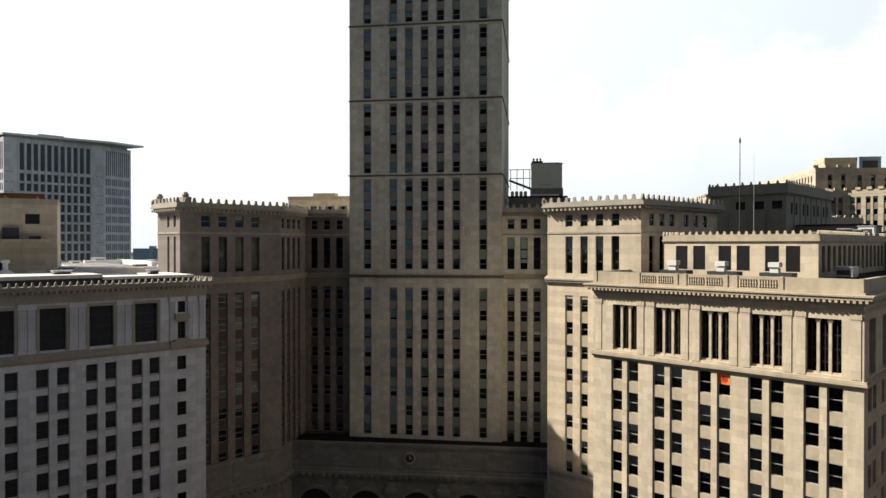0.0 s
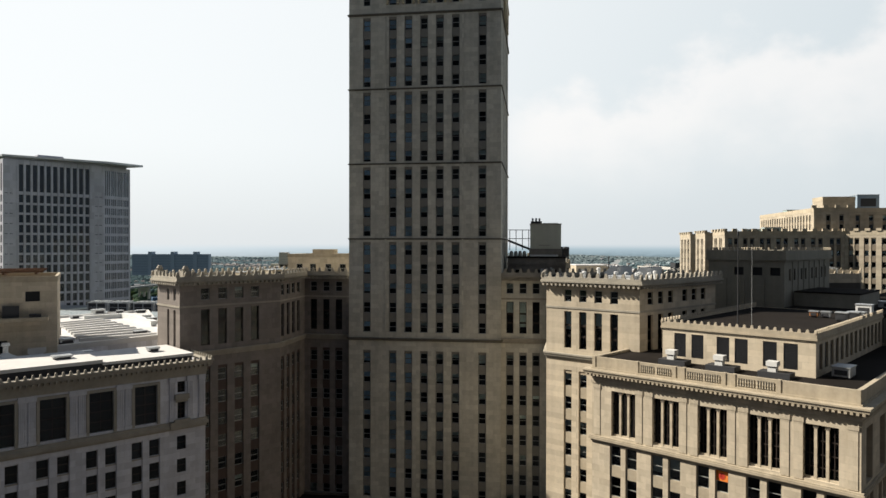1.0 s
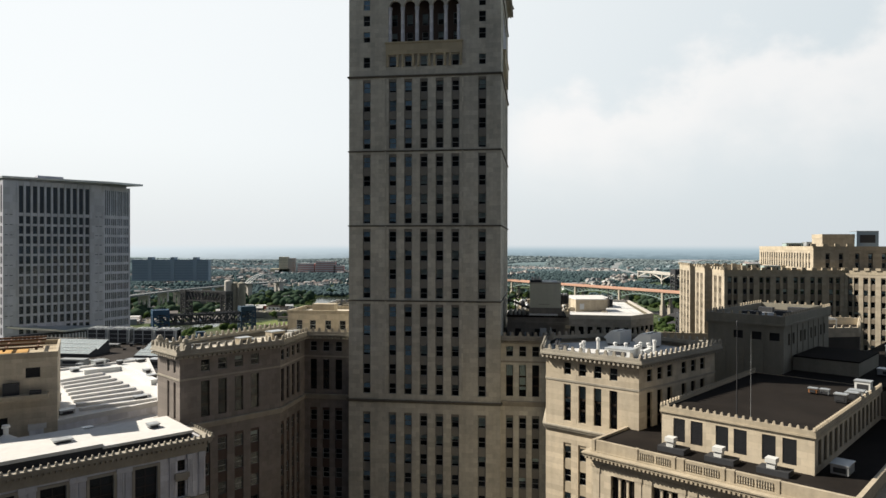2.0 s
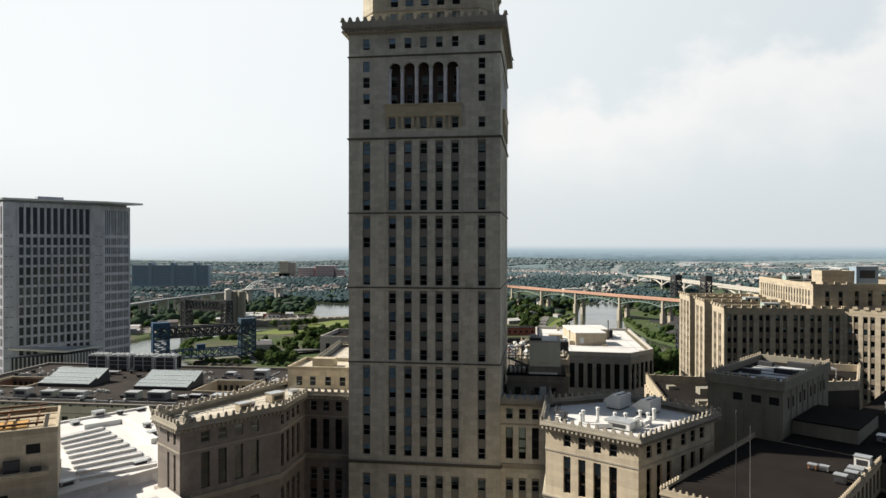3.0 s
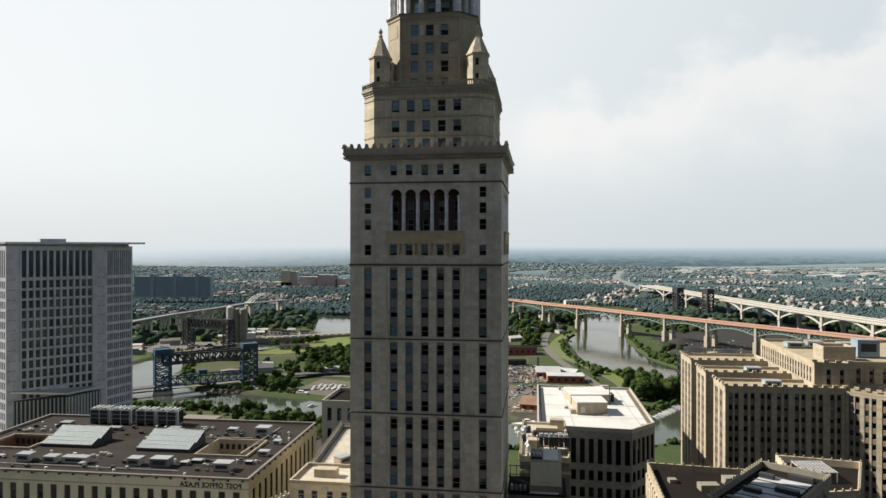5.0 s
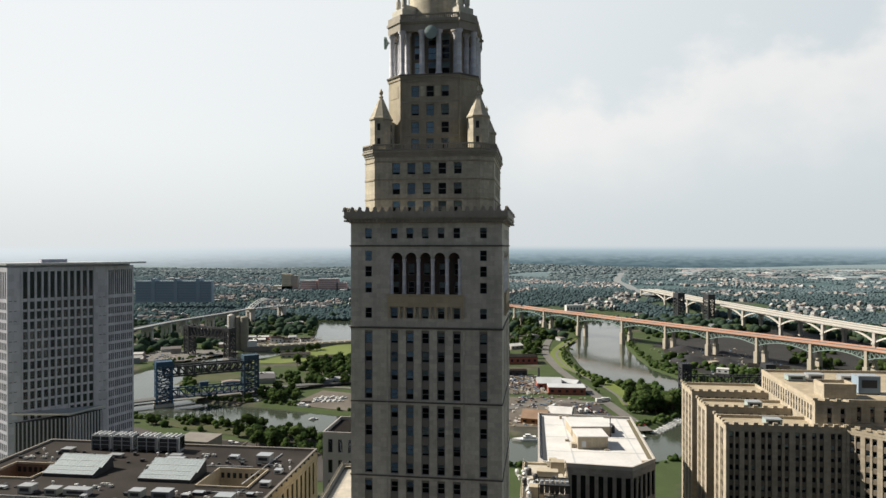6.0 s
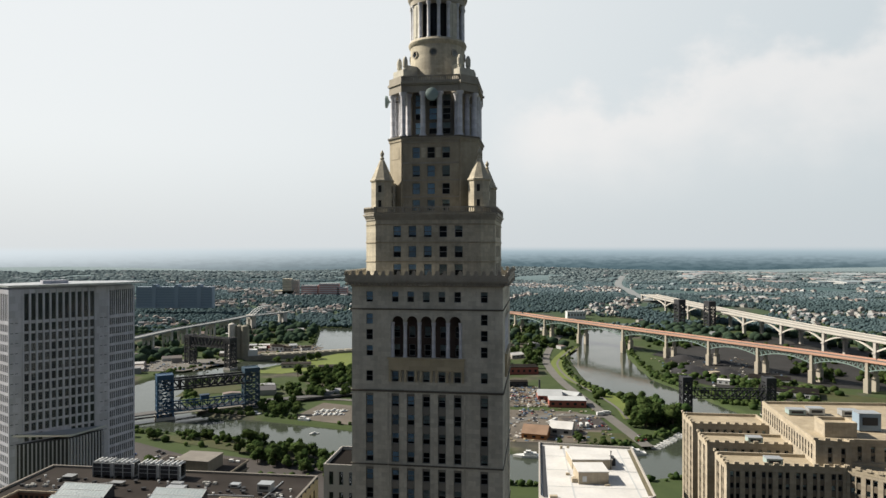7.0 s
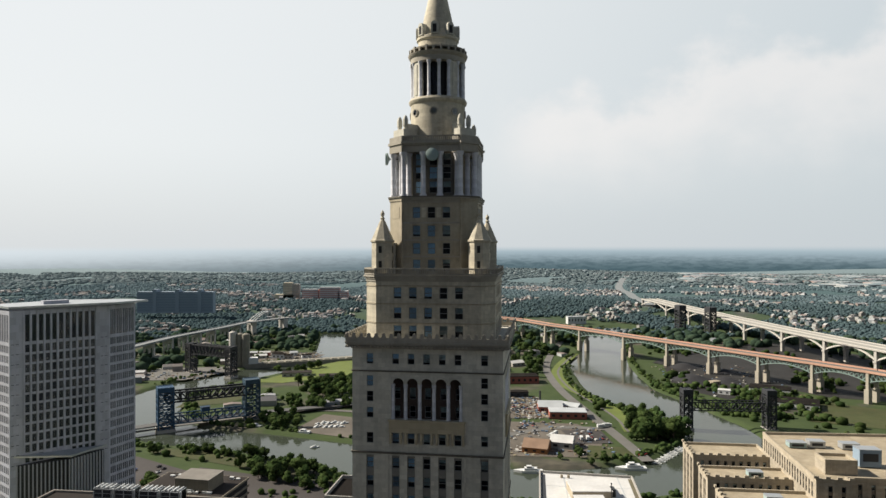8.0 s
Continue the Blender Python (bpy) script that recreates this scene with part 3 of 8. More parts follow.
# columned storey
s = Shape()
octagon_walls(s, 6.6, 2.4, 168.5, 178.2, [(x, 1.7, q - 1.25, q + 1.25) for x in (-2.9, 0.0, 2.9) for q in (170.6, 173.6, 176.4)], [(0, 1.5, 169.4, 176.6)])
# dark walls paint the shade behind the columns
part("columned_storey", s, (SHADE_STONE, DARK_ROOM, SHADE_STONE), tower)
tall_column = Shape().lathe([(0.75, 0), (0.75, 0.3), (0.55, 0.6), (0.5, 8.2), (0.62, 8.5), (0.8, 8.8), (0.8, 9.1)], 14).mesh("column", STONE_PALE, True)
for k in range(4):
    m = Matrix.Rotation(radians(90 * k), 4, "Z")
    for x, y in ((-1.75, -8.7), (1.75, -8.7), (5.9, -8.6), (8.6, -5.9), (7.0, -5.1), (5.1, -7.0)):
        put("column", tall_column, tower, m @ pose(x, y, 168.6))
    d = Matrix.Rotation(radians(45 + 90 * k), 4, "Z")
    put("corner_pier", Shape().box(6.6, 8.3, -1.5, 1.5, 168.5, 178.0).mesh("corner_pier", CROWN_DARK), tower, d)
    put("corner_block", Shape().box(8.0, 11.0, -2.3, 2.3, 177.7, 181.0).box(8.0, 11.25, -2.5, 2.5, 179.3, 179.8).mesh("corner_block", STONE_TRIM), tower, d)
    top = Shape().box(8.2, 10.2, -1.9, 1.9, 181.0, 182.6)
    for y in (-1.1, 1.1):
        top.lathe([(0.5, 182.6), (0.42, 183.2), (0.55, 183.4), (0.55, 184.7), (0.35, 185.3), (0.1, 185.6)], 10, 9.2, y)
    put("pinnacle_block", top.mesh("pinnacle_block", STONE), tower, d)
    put("sloping_buttress", Shape().prism([(5.0, -0.7), (8.4, -0.7), (8.4, 0.7), (5.0, 0.7)], 181.0, 184.0).mesh("sloping_buttress", STONE), tower, d)
cornice(tower, octagon(8.9, 3.0), 177.7, [(0.0, 1.4), (0.3, 0.3), (0.55, 0.4)], STONE_TRIM, "entablature")
balustrade(octagon(8.9, 3.0), 179.8, 1.2, reach=0.2)
# round drum, upper colonnade and cone
part("upper_drum", Shape().lathe([(6.2, 179.5), (6.05, 181.0), (5.9, 182.0), (5.9, 188.6), (6.2, 188.9), (6.35, 189.4), (6.1, 189.9), (5.7, 190.0)], 48), CROWN, tower, smooth=True)
for k in range(8):
    a = radians(-90 + 45 * k)
    c, t = Vector((5.92 * math.cos(a), 5.92 * math.sin(a), 186.7)), Vector((math.cos(a), math.sin(a), 0))
    ring = Shape().lathe([(0.85, 0), (0.85, 0.14), (0.62, 0.14), (0.6, 0.05), (0.0, 0.05)], 20)
    ob = put("round_window", ring.mesh("round_window", STONE_TRIM), tower, Matrix.Translation(c) @ t.to_track_quat("Z", "Y").to_matrix().to_4x4())
    put("pane", Shape().lathe([(0.58, 0.06), (0.58, 0.09)], 20).mesh("pane", GLASS), ob)
# a solid dark drum in place of the shade behind the columns
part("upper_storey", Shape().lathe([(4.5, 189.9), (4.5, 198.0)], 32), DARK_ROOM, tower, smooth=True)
thin = Shape().lathe([(0.5, 0), (0.5, 0.2), (0.36, 0.4), (0.33, 6.8), (0.5, 7.2), (0.55, 7.6)], 12).mesh("column", STONE_PALE, True)
pier = Shape().box(-1.15, 1.15, -0.5, 0.5, 189.9, 197.6).box(-0.35, 0.35, -0.62, -0.5, 190.4, 197.0).mesh("pier", STONE)
for q in range(4):
    for o in (-33, -11, 11, 33):
        a = radians(-90 + 90 * q + o)
        put("column", thin, tower, pose(5.55 * math.cos(a), 5.55 * math.sin(a), 189.9))
    a = radians(-45 + 90 * q)
    put("pier", pier, tower, pose(5.2 * math.cos(a), 5.2 * math.sin(a), 0, 0, 0, 90 + math.degrees(a)))
    a = radians(-90 + 90 * q)
    c = pose(4.45 * math.cos(a), 4.45 * math.sin(a), 191.0, 0, 0, 90 + math.degrees(a))
    put("pane", Shape().box(-0.9, 0.9, -0.12, 0.0, 0, 5.2).mesh("pane", GLASS), tower, c)
part("upper_entablature", Shape().lathe([(5.4, 197.4), (5.95, 197.5), (5.95, 198.6), (6.3, 198.9), (6.5, 199.4), (6.2, 199.5), (4.2, 199.5)], 48), STONE_TRIM, tower, smooth=True)
for k in range(24):
    a = radians(15 * k)
    h = 1.15 if k % 2 else 0.9
    b = Shape().box(-0.28, 0.28, -0.22, 0.22, 199.5, 199.5 + h)
    put("baluster", b.mesh("baluster", STONE_TRIM), tower, pose(6.0 * math.cos(a), 6.0 * math.sin(a), 0, 0, 0, math.degrees(a)))
part("balustrade_rail", Shape().lathe([(5.85, 200.2), (6.15, 200.2), (6.15, 200.5), (5.85, 200.5)], 48), STONE_TRIM, tower)
part("cone", Shape().lathe([(4.35, 199.5), (4.25, 202.4), (4.6, 202.7), (4.6, 203.2), (4.1, 203.5), (3.6, 205.2), (3.0, 208.0), (2.2, 211.5), (1.5, 214.6), (1.0, 216.0), (1.2, 216.3), (1.2, 218.0), (0.3, 219.4), (0.12, 219.6), (0.1, 234.0)], 40), CROWN, tower, "tall stone cone with a flagpole", smooth=True)
for k in range(8):
    a = radians(-90 + 45 * k)
    s = Shape().box(-0.8, 0.8, -1.0, 0.75, 203.3, 205.2)
    ring = [(0.8 * math.cos(math.pi * j / 8), 205.2 + 0.8 * math.sin(math.pi * j / 8)) for j in range(9)]
    s.face([(x, -1.0, q) for x, q in ring])
    for (xa, za), (xb, zb) in zip(ring, ring[1:]):
        s.face([(xa, -1.0, za), (xa, 0.75, za), (xb, 0.75, zb), (xb, -1.0, zb)])
    s.box(-0.42, 0.42, -1.04, -0.98, 203.6, 205.3, mi=1)
    put("dormer", s.mesh("dormer", (STONE, DARK_ROOM)), tower, pose(3.7 * math.cos(a), 3.7 * math.sin(a), 0, 0, 0, 90 + math.degrees(a)))
# microwave dishes on the columned storey
dish = Shape().lathe([(0.15, -0.5), (0.4, -0.3), (1.25, 0.05), (1.3, 0.1), (1.3, 0.5), (1.22, 0.55), (0.0, 0.6)], 24).mesh("dish", COPPER, True)
for x, y, a in ((0.3, -9.4, -90), (-10.3, -3.6, 190)):
    ob = put("microwave_dish", dish, tower, pose(x, y, 177.0) @ Vector((math.cos(radians(a)), math.sin(radians(a)), 0)).to_track_quat("Z", "Y").to_matrix().to_4x4(), "round grey-green microwave dish")
    put("bracket", Shape().box(-0.1, 0.1, -0.1, 0.1, -2.2, -0.4).mesh("bracket", METAL_DARK), ob)

# ================= the wings beside the tower =================
SMALL_ANTEFIX = antefix_mesh(0.8, 0.85, STONE_TRIM)


WING = (STONE, DARK_ROOM, SPANDREL)
WING_BROWN = (STONE_BROWN_SHADED, DARK_ROOM, SPANDREL_DARK)


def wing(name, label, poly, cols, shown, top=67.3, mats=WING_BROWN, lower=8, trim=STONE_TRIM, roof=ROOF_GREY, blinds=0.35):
    """A wing of the group on a counter-clockwise outline; cols: for each edge the window places along it."""
    ob = thing(name, label, "building")
    s = Shape()
    for i in range(len(poly)):
        p, q = Vector(poly[i]), Vector(poly[(i + 1) % len(poly)])
        a = math.degrees(math.atan2(q.y - p.y, q.x - p.x))
        hs, tall = [], []
        for u, w in cols.get(i, ()):
            hs.append((u - w / 2, u + w / 2, 62.9, 64.9))
            tall.append((u - w / 2, u + w / 2, 55.2, 61.3))
            zs = [49.95 - 3.86 * k for k in range(lower)]
            hs.append((u - w / 2 - 0.05, u + w / 2 + 0.05, zs[-1] - 1.1, zs[0] + 1.6, [(u - w / 2, u + w / 2, z - 1.05, z + 1.05) for z in zs]))
        wall(s, ob, tuple(p), a, (q - p).length, 0.0, 54.8, [h for h in hs if h[2] < 54], panes=i in shown, blinds=blinds)
        wall(s, ob, tuple(p), a, (q - p).length, 54.8, 62.0, tall, depth=0.7, style="tall", panes=i in shown, blinds=blinds)
        wall(s, ob, tuple(p), a, (q - p).length, 62.0, top - 1.6, [h for h in hs if h[2] > 60], panes=i in shown, blinds=blinds)
    part("wall", s, mats, ob)
    part("roof", Shape().prism(offset(poly, -0.2), top - 2.4, top - 1.7), roof, ob)
    cornice(ob, poly, 53.3, [(0.15, 0.4), (0.4, 0.35), (0.55, 0.25)], trim, "string_course")
    cornice(ob, poly, 61.75, [(0.1, 0.3)], trim, "string_course")
    cornice(ob, poly, top - 1.9, [(0.25, 0.35), (0.6, 0.35), (1.0, 0.3)], trim)
    dentils(ob, poly, top - 1.6, 0.8, 0.34, 0.75, trim)
    parapet(ob, poly, top - 0.95, top - 0.35, trim, 0.5, reach=0.85)
    cresting(ob, SMALL_ANTEFIX, poly, top - 0.4, 1.45, 0.62)
    return ob


def even(first, step, count, w):
    return [(first + step * k, w) for k in range(count)]


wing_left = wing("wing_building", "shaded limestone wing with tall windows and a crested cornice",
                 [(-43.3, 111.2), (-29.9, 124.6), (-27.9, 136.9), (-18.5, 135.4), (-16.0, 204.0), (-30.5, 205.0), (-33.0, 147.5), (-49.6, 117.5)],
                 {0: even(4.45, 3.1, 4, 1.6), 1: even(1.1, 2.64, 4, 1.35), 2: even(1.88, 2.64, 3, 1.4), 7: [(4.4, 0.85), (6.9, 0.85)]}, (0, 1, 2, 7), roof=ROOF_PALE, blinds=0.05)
wing_inner = wing("wing_building", "narrow limestone link with three window bays beside the tower",
                  [(11.3, 130.4), (20.4, 129.1), (22.0, 141.0), (13.0, 142.0)], {0: even(1.8, 2.5, 3, 1.35)}, (0,), mats=WING)
wing_right = wing("wing_building", "sunlit limestone wing with tall windows and a crested cornice",
                  [(17.7, 114.4), (30.4, 103.7), (48.5, 119.6), (36.0, 134.0), (20.6, 128.8)],
                  {0: even(4.1, 2.75, 4, 1.35), 1: [(3.0, 1.5), (6.0, 1.5), (9.0, 1.5), (13.5, 1.5), (16.6, 1.5), (19.7, 1.5)]}, (0, 1),
                  mats=(STONE_WARM, DARK_ROOM, STONE_TAN), roof=ROOF_WHITE)

# ================= the entrance front at the foot =================
entrance = thing("entrance_front", "dark stone entrance front with round arches and a clock", "building")
foot = [(-46.0, 109.2), (-30.4, 123.4), (-29.0, 129.2), (19.5, 123.9), (18.0, 113.2), (31.5, 102.2), (34.0, 128.0), (0.0, 133.0), (-36.0, 137.0)]
s = Shape()
for i in range(5):
    p, q = Vector(foot[i]), Vector(foot[i + 1])
    a = math.degrees(math.atan2(q.y - p.y, q.x - p.x))
    wall(s, entrance, tuple(p), a, (q - p).length, 0.0, 22.2, [], panes=False)
part("roof", Shape().prism(offset(foot, -0.3), 21.4, 22.0), ROOF_DARK, entrance)
part("wall", s, (SHADE_GRANITE, DARK_ROOM, SHADE_GRANITE), entrance)
cornice(entrance, foot, 15.6, [(0.2, 0.5), (0.6, 0.5), (0.9, 0.4), (0.3, 0.5)], SHADE_GRANITE)
cornice(entrance, foot, 21.6, [(0.2, 0.4), (0.4, 0.5)], SHADE_GRANITE, "parapet")
dentils(entrance, foot, 16.35, 1.3, 0.55, 0.55, SHADE_GRANITE, edges=range(5))
cornice(entrance, foot, 18.0, [(0.15, 0.3)], SHADE_GRANITE, "plinth_course")
arch = Shape()
ring = [(3.3 * math.cos(math.pi * k / 16), 3.3 * math.sin(math.pi * k / 16)) for k in range(17)]
for (xa, za), (xb, zb) in zip(ring, ring[1:]):
    arch.face([(xa, -0.35, za), (xa * 1.2, -0.35, za * 1.2), (xb * 1.2, -0.35, zb * 1.2), (xb, -0.35, zb)])
    arch.face([(xa, -0.35, za), (xb, -0.35, zb), (xb, 0.0, zb), (xa, 0.0, za)])
    arch.face([(xa * 1.2, -0.35, za * 1.2), (xb * 1.2, -0.35, zb * 1.2), (xb * 1.2, 0.0, zb * 1.2), (xa * 1.2, 0.0, za * 1.2)])
# near-black faces stand for the shade inside the archway
arch.face([(x, -0.03, z) for x, z in ring], 1)
arch.box(-3.3, 3.3, -0.05, 0.0, -10.2, 0.0, 1)
arch = arch.mesh("arch", (SHADE_GRANITE, DARK_ROOM))
pier = Shape().box(-0.8, 0.8, -0.5, 0, -10.2, 5.2).box(-1.15, 1.15, -0.9, 0, 2.9, 4.0).mesh("pilaster", SHADE_GRANITE)
panel = Shape().box(-3.2, 3.2, -0.12, 0, 0, 2.6).mesh("parapet_panel", SHADE_GRANITE)
for i, n in ((0, 2), (2, 5), (4, 2)):
    p, q = Vector(foot[i]), Vector(foot[i + 1])
    a = math.degrees(math.atan2(q.y - p.y, q.x - p.x))
    for k in range(n):
        c = p.lerp(q, (k + 0.5) / n)
        put("arch", arch, entrance, pose(c.x, c.y, 10.2, 0, 0, a))
        put("parapet_panel", panel, entrance, pose(c.x, c.y, 18.3, 0, 0, a))
    for k in range(1, n):
        c = p.lerp(q, k / n)
        put("pilaster", pier, entrance, pose(c.x, c.y, 10.2, 0, 0, a))
p = Vector(foot[2]).lerp(Vector(foot[3]), 0.47)
clock = put("clock", Shape().lathe([(1.05, 0), (1.05, 0.4), (0.82, 0.44), (0.82, 0.3), (0.0, 0.3)], 28).mesh("clock", STONE_TRIM), entrance, pose(p.x, p.y - 0.1, 19.9, 90, 0, -6), "round dark stone-framed clock")
put("dial", Shape().lathe([(0.8, 0.31), (0.8, 0.33)], 28).mesh("dial", METAL_DARK), clock)
put("pointer", Shape().box(-0.05, 0.05, 0, 0.6, 0.34, 0.38).box(-0.04, 0.45, -0.05, 0.05, 0.34, 0.38).mesh("pointer", STONE_PALE), clock)

# ================= the sunlit hotel block =================
hotel = thing("hotel_building", "sunlit beige stone building with five tall window bays", "building", 46.5, 74.5, 0, -43.5)
HW = (STONE_WARM, DARK_ROOM, STONE_TAN)
s = Shape()
bays = [4.06 + 6.25 * k for k in range(5)]
hs = []
for b in bays:
    u = 34.0 - b
    hs += [(u + o - 0.85, u + o + 0.85, 23.0, 43.8, [(u + o - 0.78, u + o + 0.78, z - 1.4, z + 1.4) for z in (42.3, 37.95, 33.6, 29.25, 24.9)]) for o in (-1.22, 1.22)]
wall(s, hotel, (-34, 0), 0, 34.0, 0, 44.4, hs, blinds=0.3)
part("lower_front", s, HW, hotel)
s = Shape()
great = [(34.0 - b - 1.85, 34.0 - b + 1.85, 45.1, 51.5) for b in bays]
wall(s, hotel, (-34, 0), 0, 34.0, 44.4, 54.0, great, depth=1.0, panes=False)
side = [(4.0 + 7.0 * k - 1.6, 4.0 + 7.0 * k + 1.6, 45.1, 51.5) for k in range(6)]
wall(s, hotel, (0, 0), 90, 45.0, 0, 54.0, side + [(4.0 + 7.0 * k + o - 0.9, 4.0 + 7.0 * k + o + 0.9, z - 1.4, z + 1.4) for k in range(6) for o in (-1.2, 1.2) for z in (42.3, 37.95, 33.6, 29.25)], depth=0.6, panes=False)
wall(s, hotel, (-34, 45), 270, 45.0, 0, 54.0, [], panes=False)
wall(s, hotel, (0, 45), 180, 34.0, 0, 54.0, [], panes=False)
part("upper_front", s, HW, hotel)
triple = Shape()
for x in (-0.62, 0.62):
    triple.box(x - 0.16, x + 0.16, -0.15, 0.3, 0, 6.4)
    triple.box(x - 0.26, x + 0.26, -0.22, 0.3, 6.0, 6.4)
triple.box(-1.85, 1.85, -0.1, 0.25, 0, 0.25)
for x0 in (-1.85, -0.46, 0.78):
    for z in (1.4, 2.9, 4.5):
        triple.box(x0, x0 + 1.07, 0.05, 0.16, z - 0.06, z + 0.06, 1)
    triple.box(x0 + 0.5, x0 + 0.57, 0.05, 0.16, 0.2, 6.4, 1)
triple = triple.mesh("window", (STONE_WARM, FRAME_DARK))
pane = Shape().box(-1.83, 1.83, 0.2, 0.22, 0, 6.4).mesh("pane", GLASS)
for b in bays:
    ob = put("window", triple, hotel, pose(-b, 0.45, 45.1), "tall triple window with slim stone columns")
    put("pane", pane, ob)
for b in [0.8] + [4.06 + 6.25 * (k + 0.5) for k in range(4)] + [33.2]:
    for o in (-0.75, 0.75) if 2 < b < 32 else (0,):
        put("pilaster", Shape().box(-0.5, 0.5, -0.07, 0, 44.9, 52.2).box(-0.6, 0.6, -0.12, 0, 51.6, 52.2).mesh("pilaster", STONE_WARM), hotel, pose(-b + o, 0, 0))
plan = [(-34.0, 0.0), (0.0, 0.0), (0.0, 45.0), (-34.0, 45.0)]
cornice(hotel, plan, 43.9, [(0.15, 0.3), (0.4, 0.35), (0.3, 0.2)], STONE_TAN, "string_course")
cornice(hotel, plan, 52.3, [(0.1, 0.4)], STONE_TAN, "string_course")
cornice(hotel, plan, 53.2, [(0.15, 0.3), (0.5, 0.3), (0.95, 0.35), (1.1, 0.2)], STONE_TAN)
dentils(hotel, plan, 53.62, 0.6, 0.3, 0.72, STONE_TAN, edges=(0, 1))
part("roof", Shape().box(-33.6, -0.4, 0.4, 44.6, 54.2, 55.75), ROOF_DARK, hotel, "dark bitumen roof")
parapet(hotel, plan, 54.3, 56.1, STONE_TAN, 0.55)
cornice(hotel, plan, 54.35, [(0.12, 0.25)], STONE_TAN, "plinth_course")
for x in (-33.7, -27.0, -21.6, -20.4, -15.1, -13.9, -8.6, -0.3):
    put("parapet_pier", Shape().box(-0.25, 0.25, -0.1, 0.6, 54.6, 56.15).mesh("parapet_pier", STONE_TAN), hotel, pose(x, 0, 0))
BALUSTER = Shape().lathe([(0.06, 0), (0.09, 0.08), (0.06, 0.2), (0.1, 0.45), (0.06, 0.75), (0.09, 0.9)], 8).mesh("baluster", STONE_WARM)
for x0 in (-25.5, -23.1, -18.9, -16.6, -12.4, -10.1):
    # a dark plate paints the shaded gaps between the balusters
    niche = put("baluster_panel", Shape().box(-1.0, 1.0, -0.03, 0.05, 54.75, 55.75).mesh("baluster_panel", SHADE_STONE), hotel, pose(x0, 0, 0))
    for k in range(7):
        put("baluster", BALUSTER, niche, pose(-0.93 + 0.31 * k, -0.035, 54.8))

paper = put("paper_sheet", Shape().box(-0.75, 0.75, 0.0, 0.02, 0, 1.3).mesh("paper_sheet", mat("orange_paper", (0.75, 0.22, 0.04), var=0.1)), hotel, pose(-15.4, 0.28, 42.3), "orange sheet hung in a window")
put("paper_ring", Shape().lathe([(0.42, 0.03), (0.42, 0.04), (0.22, 0.04), (0.22, 0.03)], 18).mesh("paper_ring", mat("red_paper", (0.5, 0.05, 0.03), var=0.1)), paper, pose(0, 0, 0.65, 90, 0, 0))

# set-back storey on the hotel's roof
attic = thing("attic_storey", "low beige stone storey with dark louvred openings on the roof", "building", 46.5, 74.5, 0, -43.5)
s = Shape()
hs = [(u - 0.85, u + 0.85, 56.5, 59.8) for u in (2.6, 5.1, 8.6, 11.0, 14.6, 17.1)]
wall(s, attic, (-26.2, 6.2), 0, 20.0, 54.8, 61.0, hs, depth=0.25, panes=False)
hs = [(2.2 + 2.6 * k - 0.75, 2.2 + 2.6 * k + 0.75, 56.5, 59.8) for k in range(14)]
wall(s, attic, (-6.2, 6.2), 90, 38.0, 54.8, 61.0, hs, depth=0.25, panes=False)
wall(s, attic, (-6.2, 44.2), 180, 20.0, 54.8, 61.0, [], panes=False)
wall(s, attic, (-26.2, 44.2), 270, 38.0, 54.8, 61.0, [], panes=False)
part("wall", s, (STONE_WARM, METAL_DARK, STONE_TAN), attic)
louvre = Shape()
for k in range(16):
    louvre.box(-0.8, 0.8, 0.0, 0.12, 0.1 + k * 0.2, 0.16 + k * 0.2)
louvre = louvre.mesh("louvre", METAL_DARK)
for u in (2.6, 5.1, 8.6, 11.0, 14.6, 17.1):
    put("louvre", louvre, attic, pose(-26.2 + u, 6.25, 56.5))
plan = [(-26.2, 6.2), (-6.2, 6.2), (-6.2, 44.2), (-26.2, 44.2)]
part("roof", Shape().box(-26.0, -6.4, 6.4, 44.9, 60.3, 60.9), ROOF_DARK, attic)
cornice(attic, plan, 60.2, [(0.1, 0.2), (0.22, 0.25)], STONE_TAN, "string_course")
parapet(attic, plan, 60.6, 61.3, STONE_TAN, 0.35, reach=0.15, edges=(0, 1, 3))
cresting(attic, antefix_mesh(0.55, 0.5, STONE_WARM), plan, 61.25, 0.95, 0.0, (0, 1, 3))

# the tall plant room behind it
plant = thing("plant_room", "grey rendered rooftop plant room with small windows", "building", 47.7, 77.5, 0, -43.5)
s = Shape()
wall(s, plant, (-35, 44.5), 0, 14.0, 54.0, 70.2, [(u - 0.9, u + 0.9, 66.6, 68.1) for u in (5.8, 9.2, 12.4)], depth=0.3, panes=False)
wall(s, plant, (-21, 44.5), 90, 30.5, 54.0, 70.2, [(u - 0.55, u + 0.55, 65.6, 67.8) for u in (3.2, 6.0, 10.5, 13.2, 17.5, 20.4, 24.5, 27.2)], depth=0.3, panes=False)
wall(s, plant, (-21, 75), 180, 14.0, 54.0, 70.2, [], panes=False)
wall(s, plant, (-35, 75), 270, 30.5, 54.0, 70.2, [], panes=False)
part("wall", s, (CEMENT, DARK_ROOM, CEMENT), plant)
pl = Shape()
for u in (3.4, 6.8, 10.4):
    pl.box(-35 + u - 0.1, -35 + u + 0.1, 44.35, 44.5, 60, 66.0)
for u in (4.6, 8.2, 11.8, 15.4, 19.0, 22.6, 26.2):
    pl.box(-21, -20.88, 44.5 + u - 0.1, 44.5 + u + 0.1, 60, 69.5)
part("pilaster_strip", pl, CEMENT, plant)
plan = [(-35.0, 44.5), (-21.0, 44.5), (-21.0, 75.0), (-35.0, 75.0)]
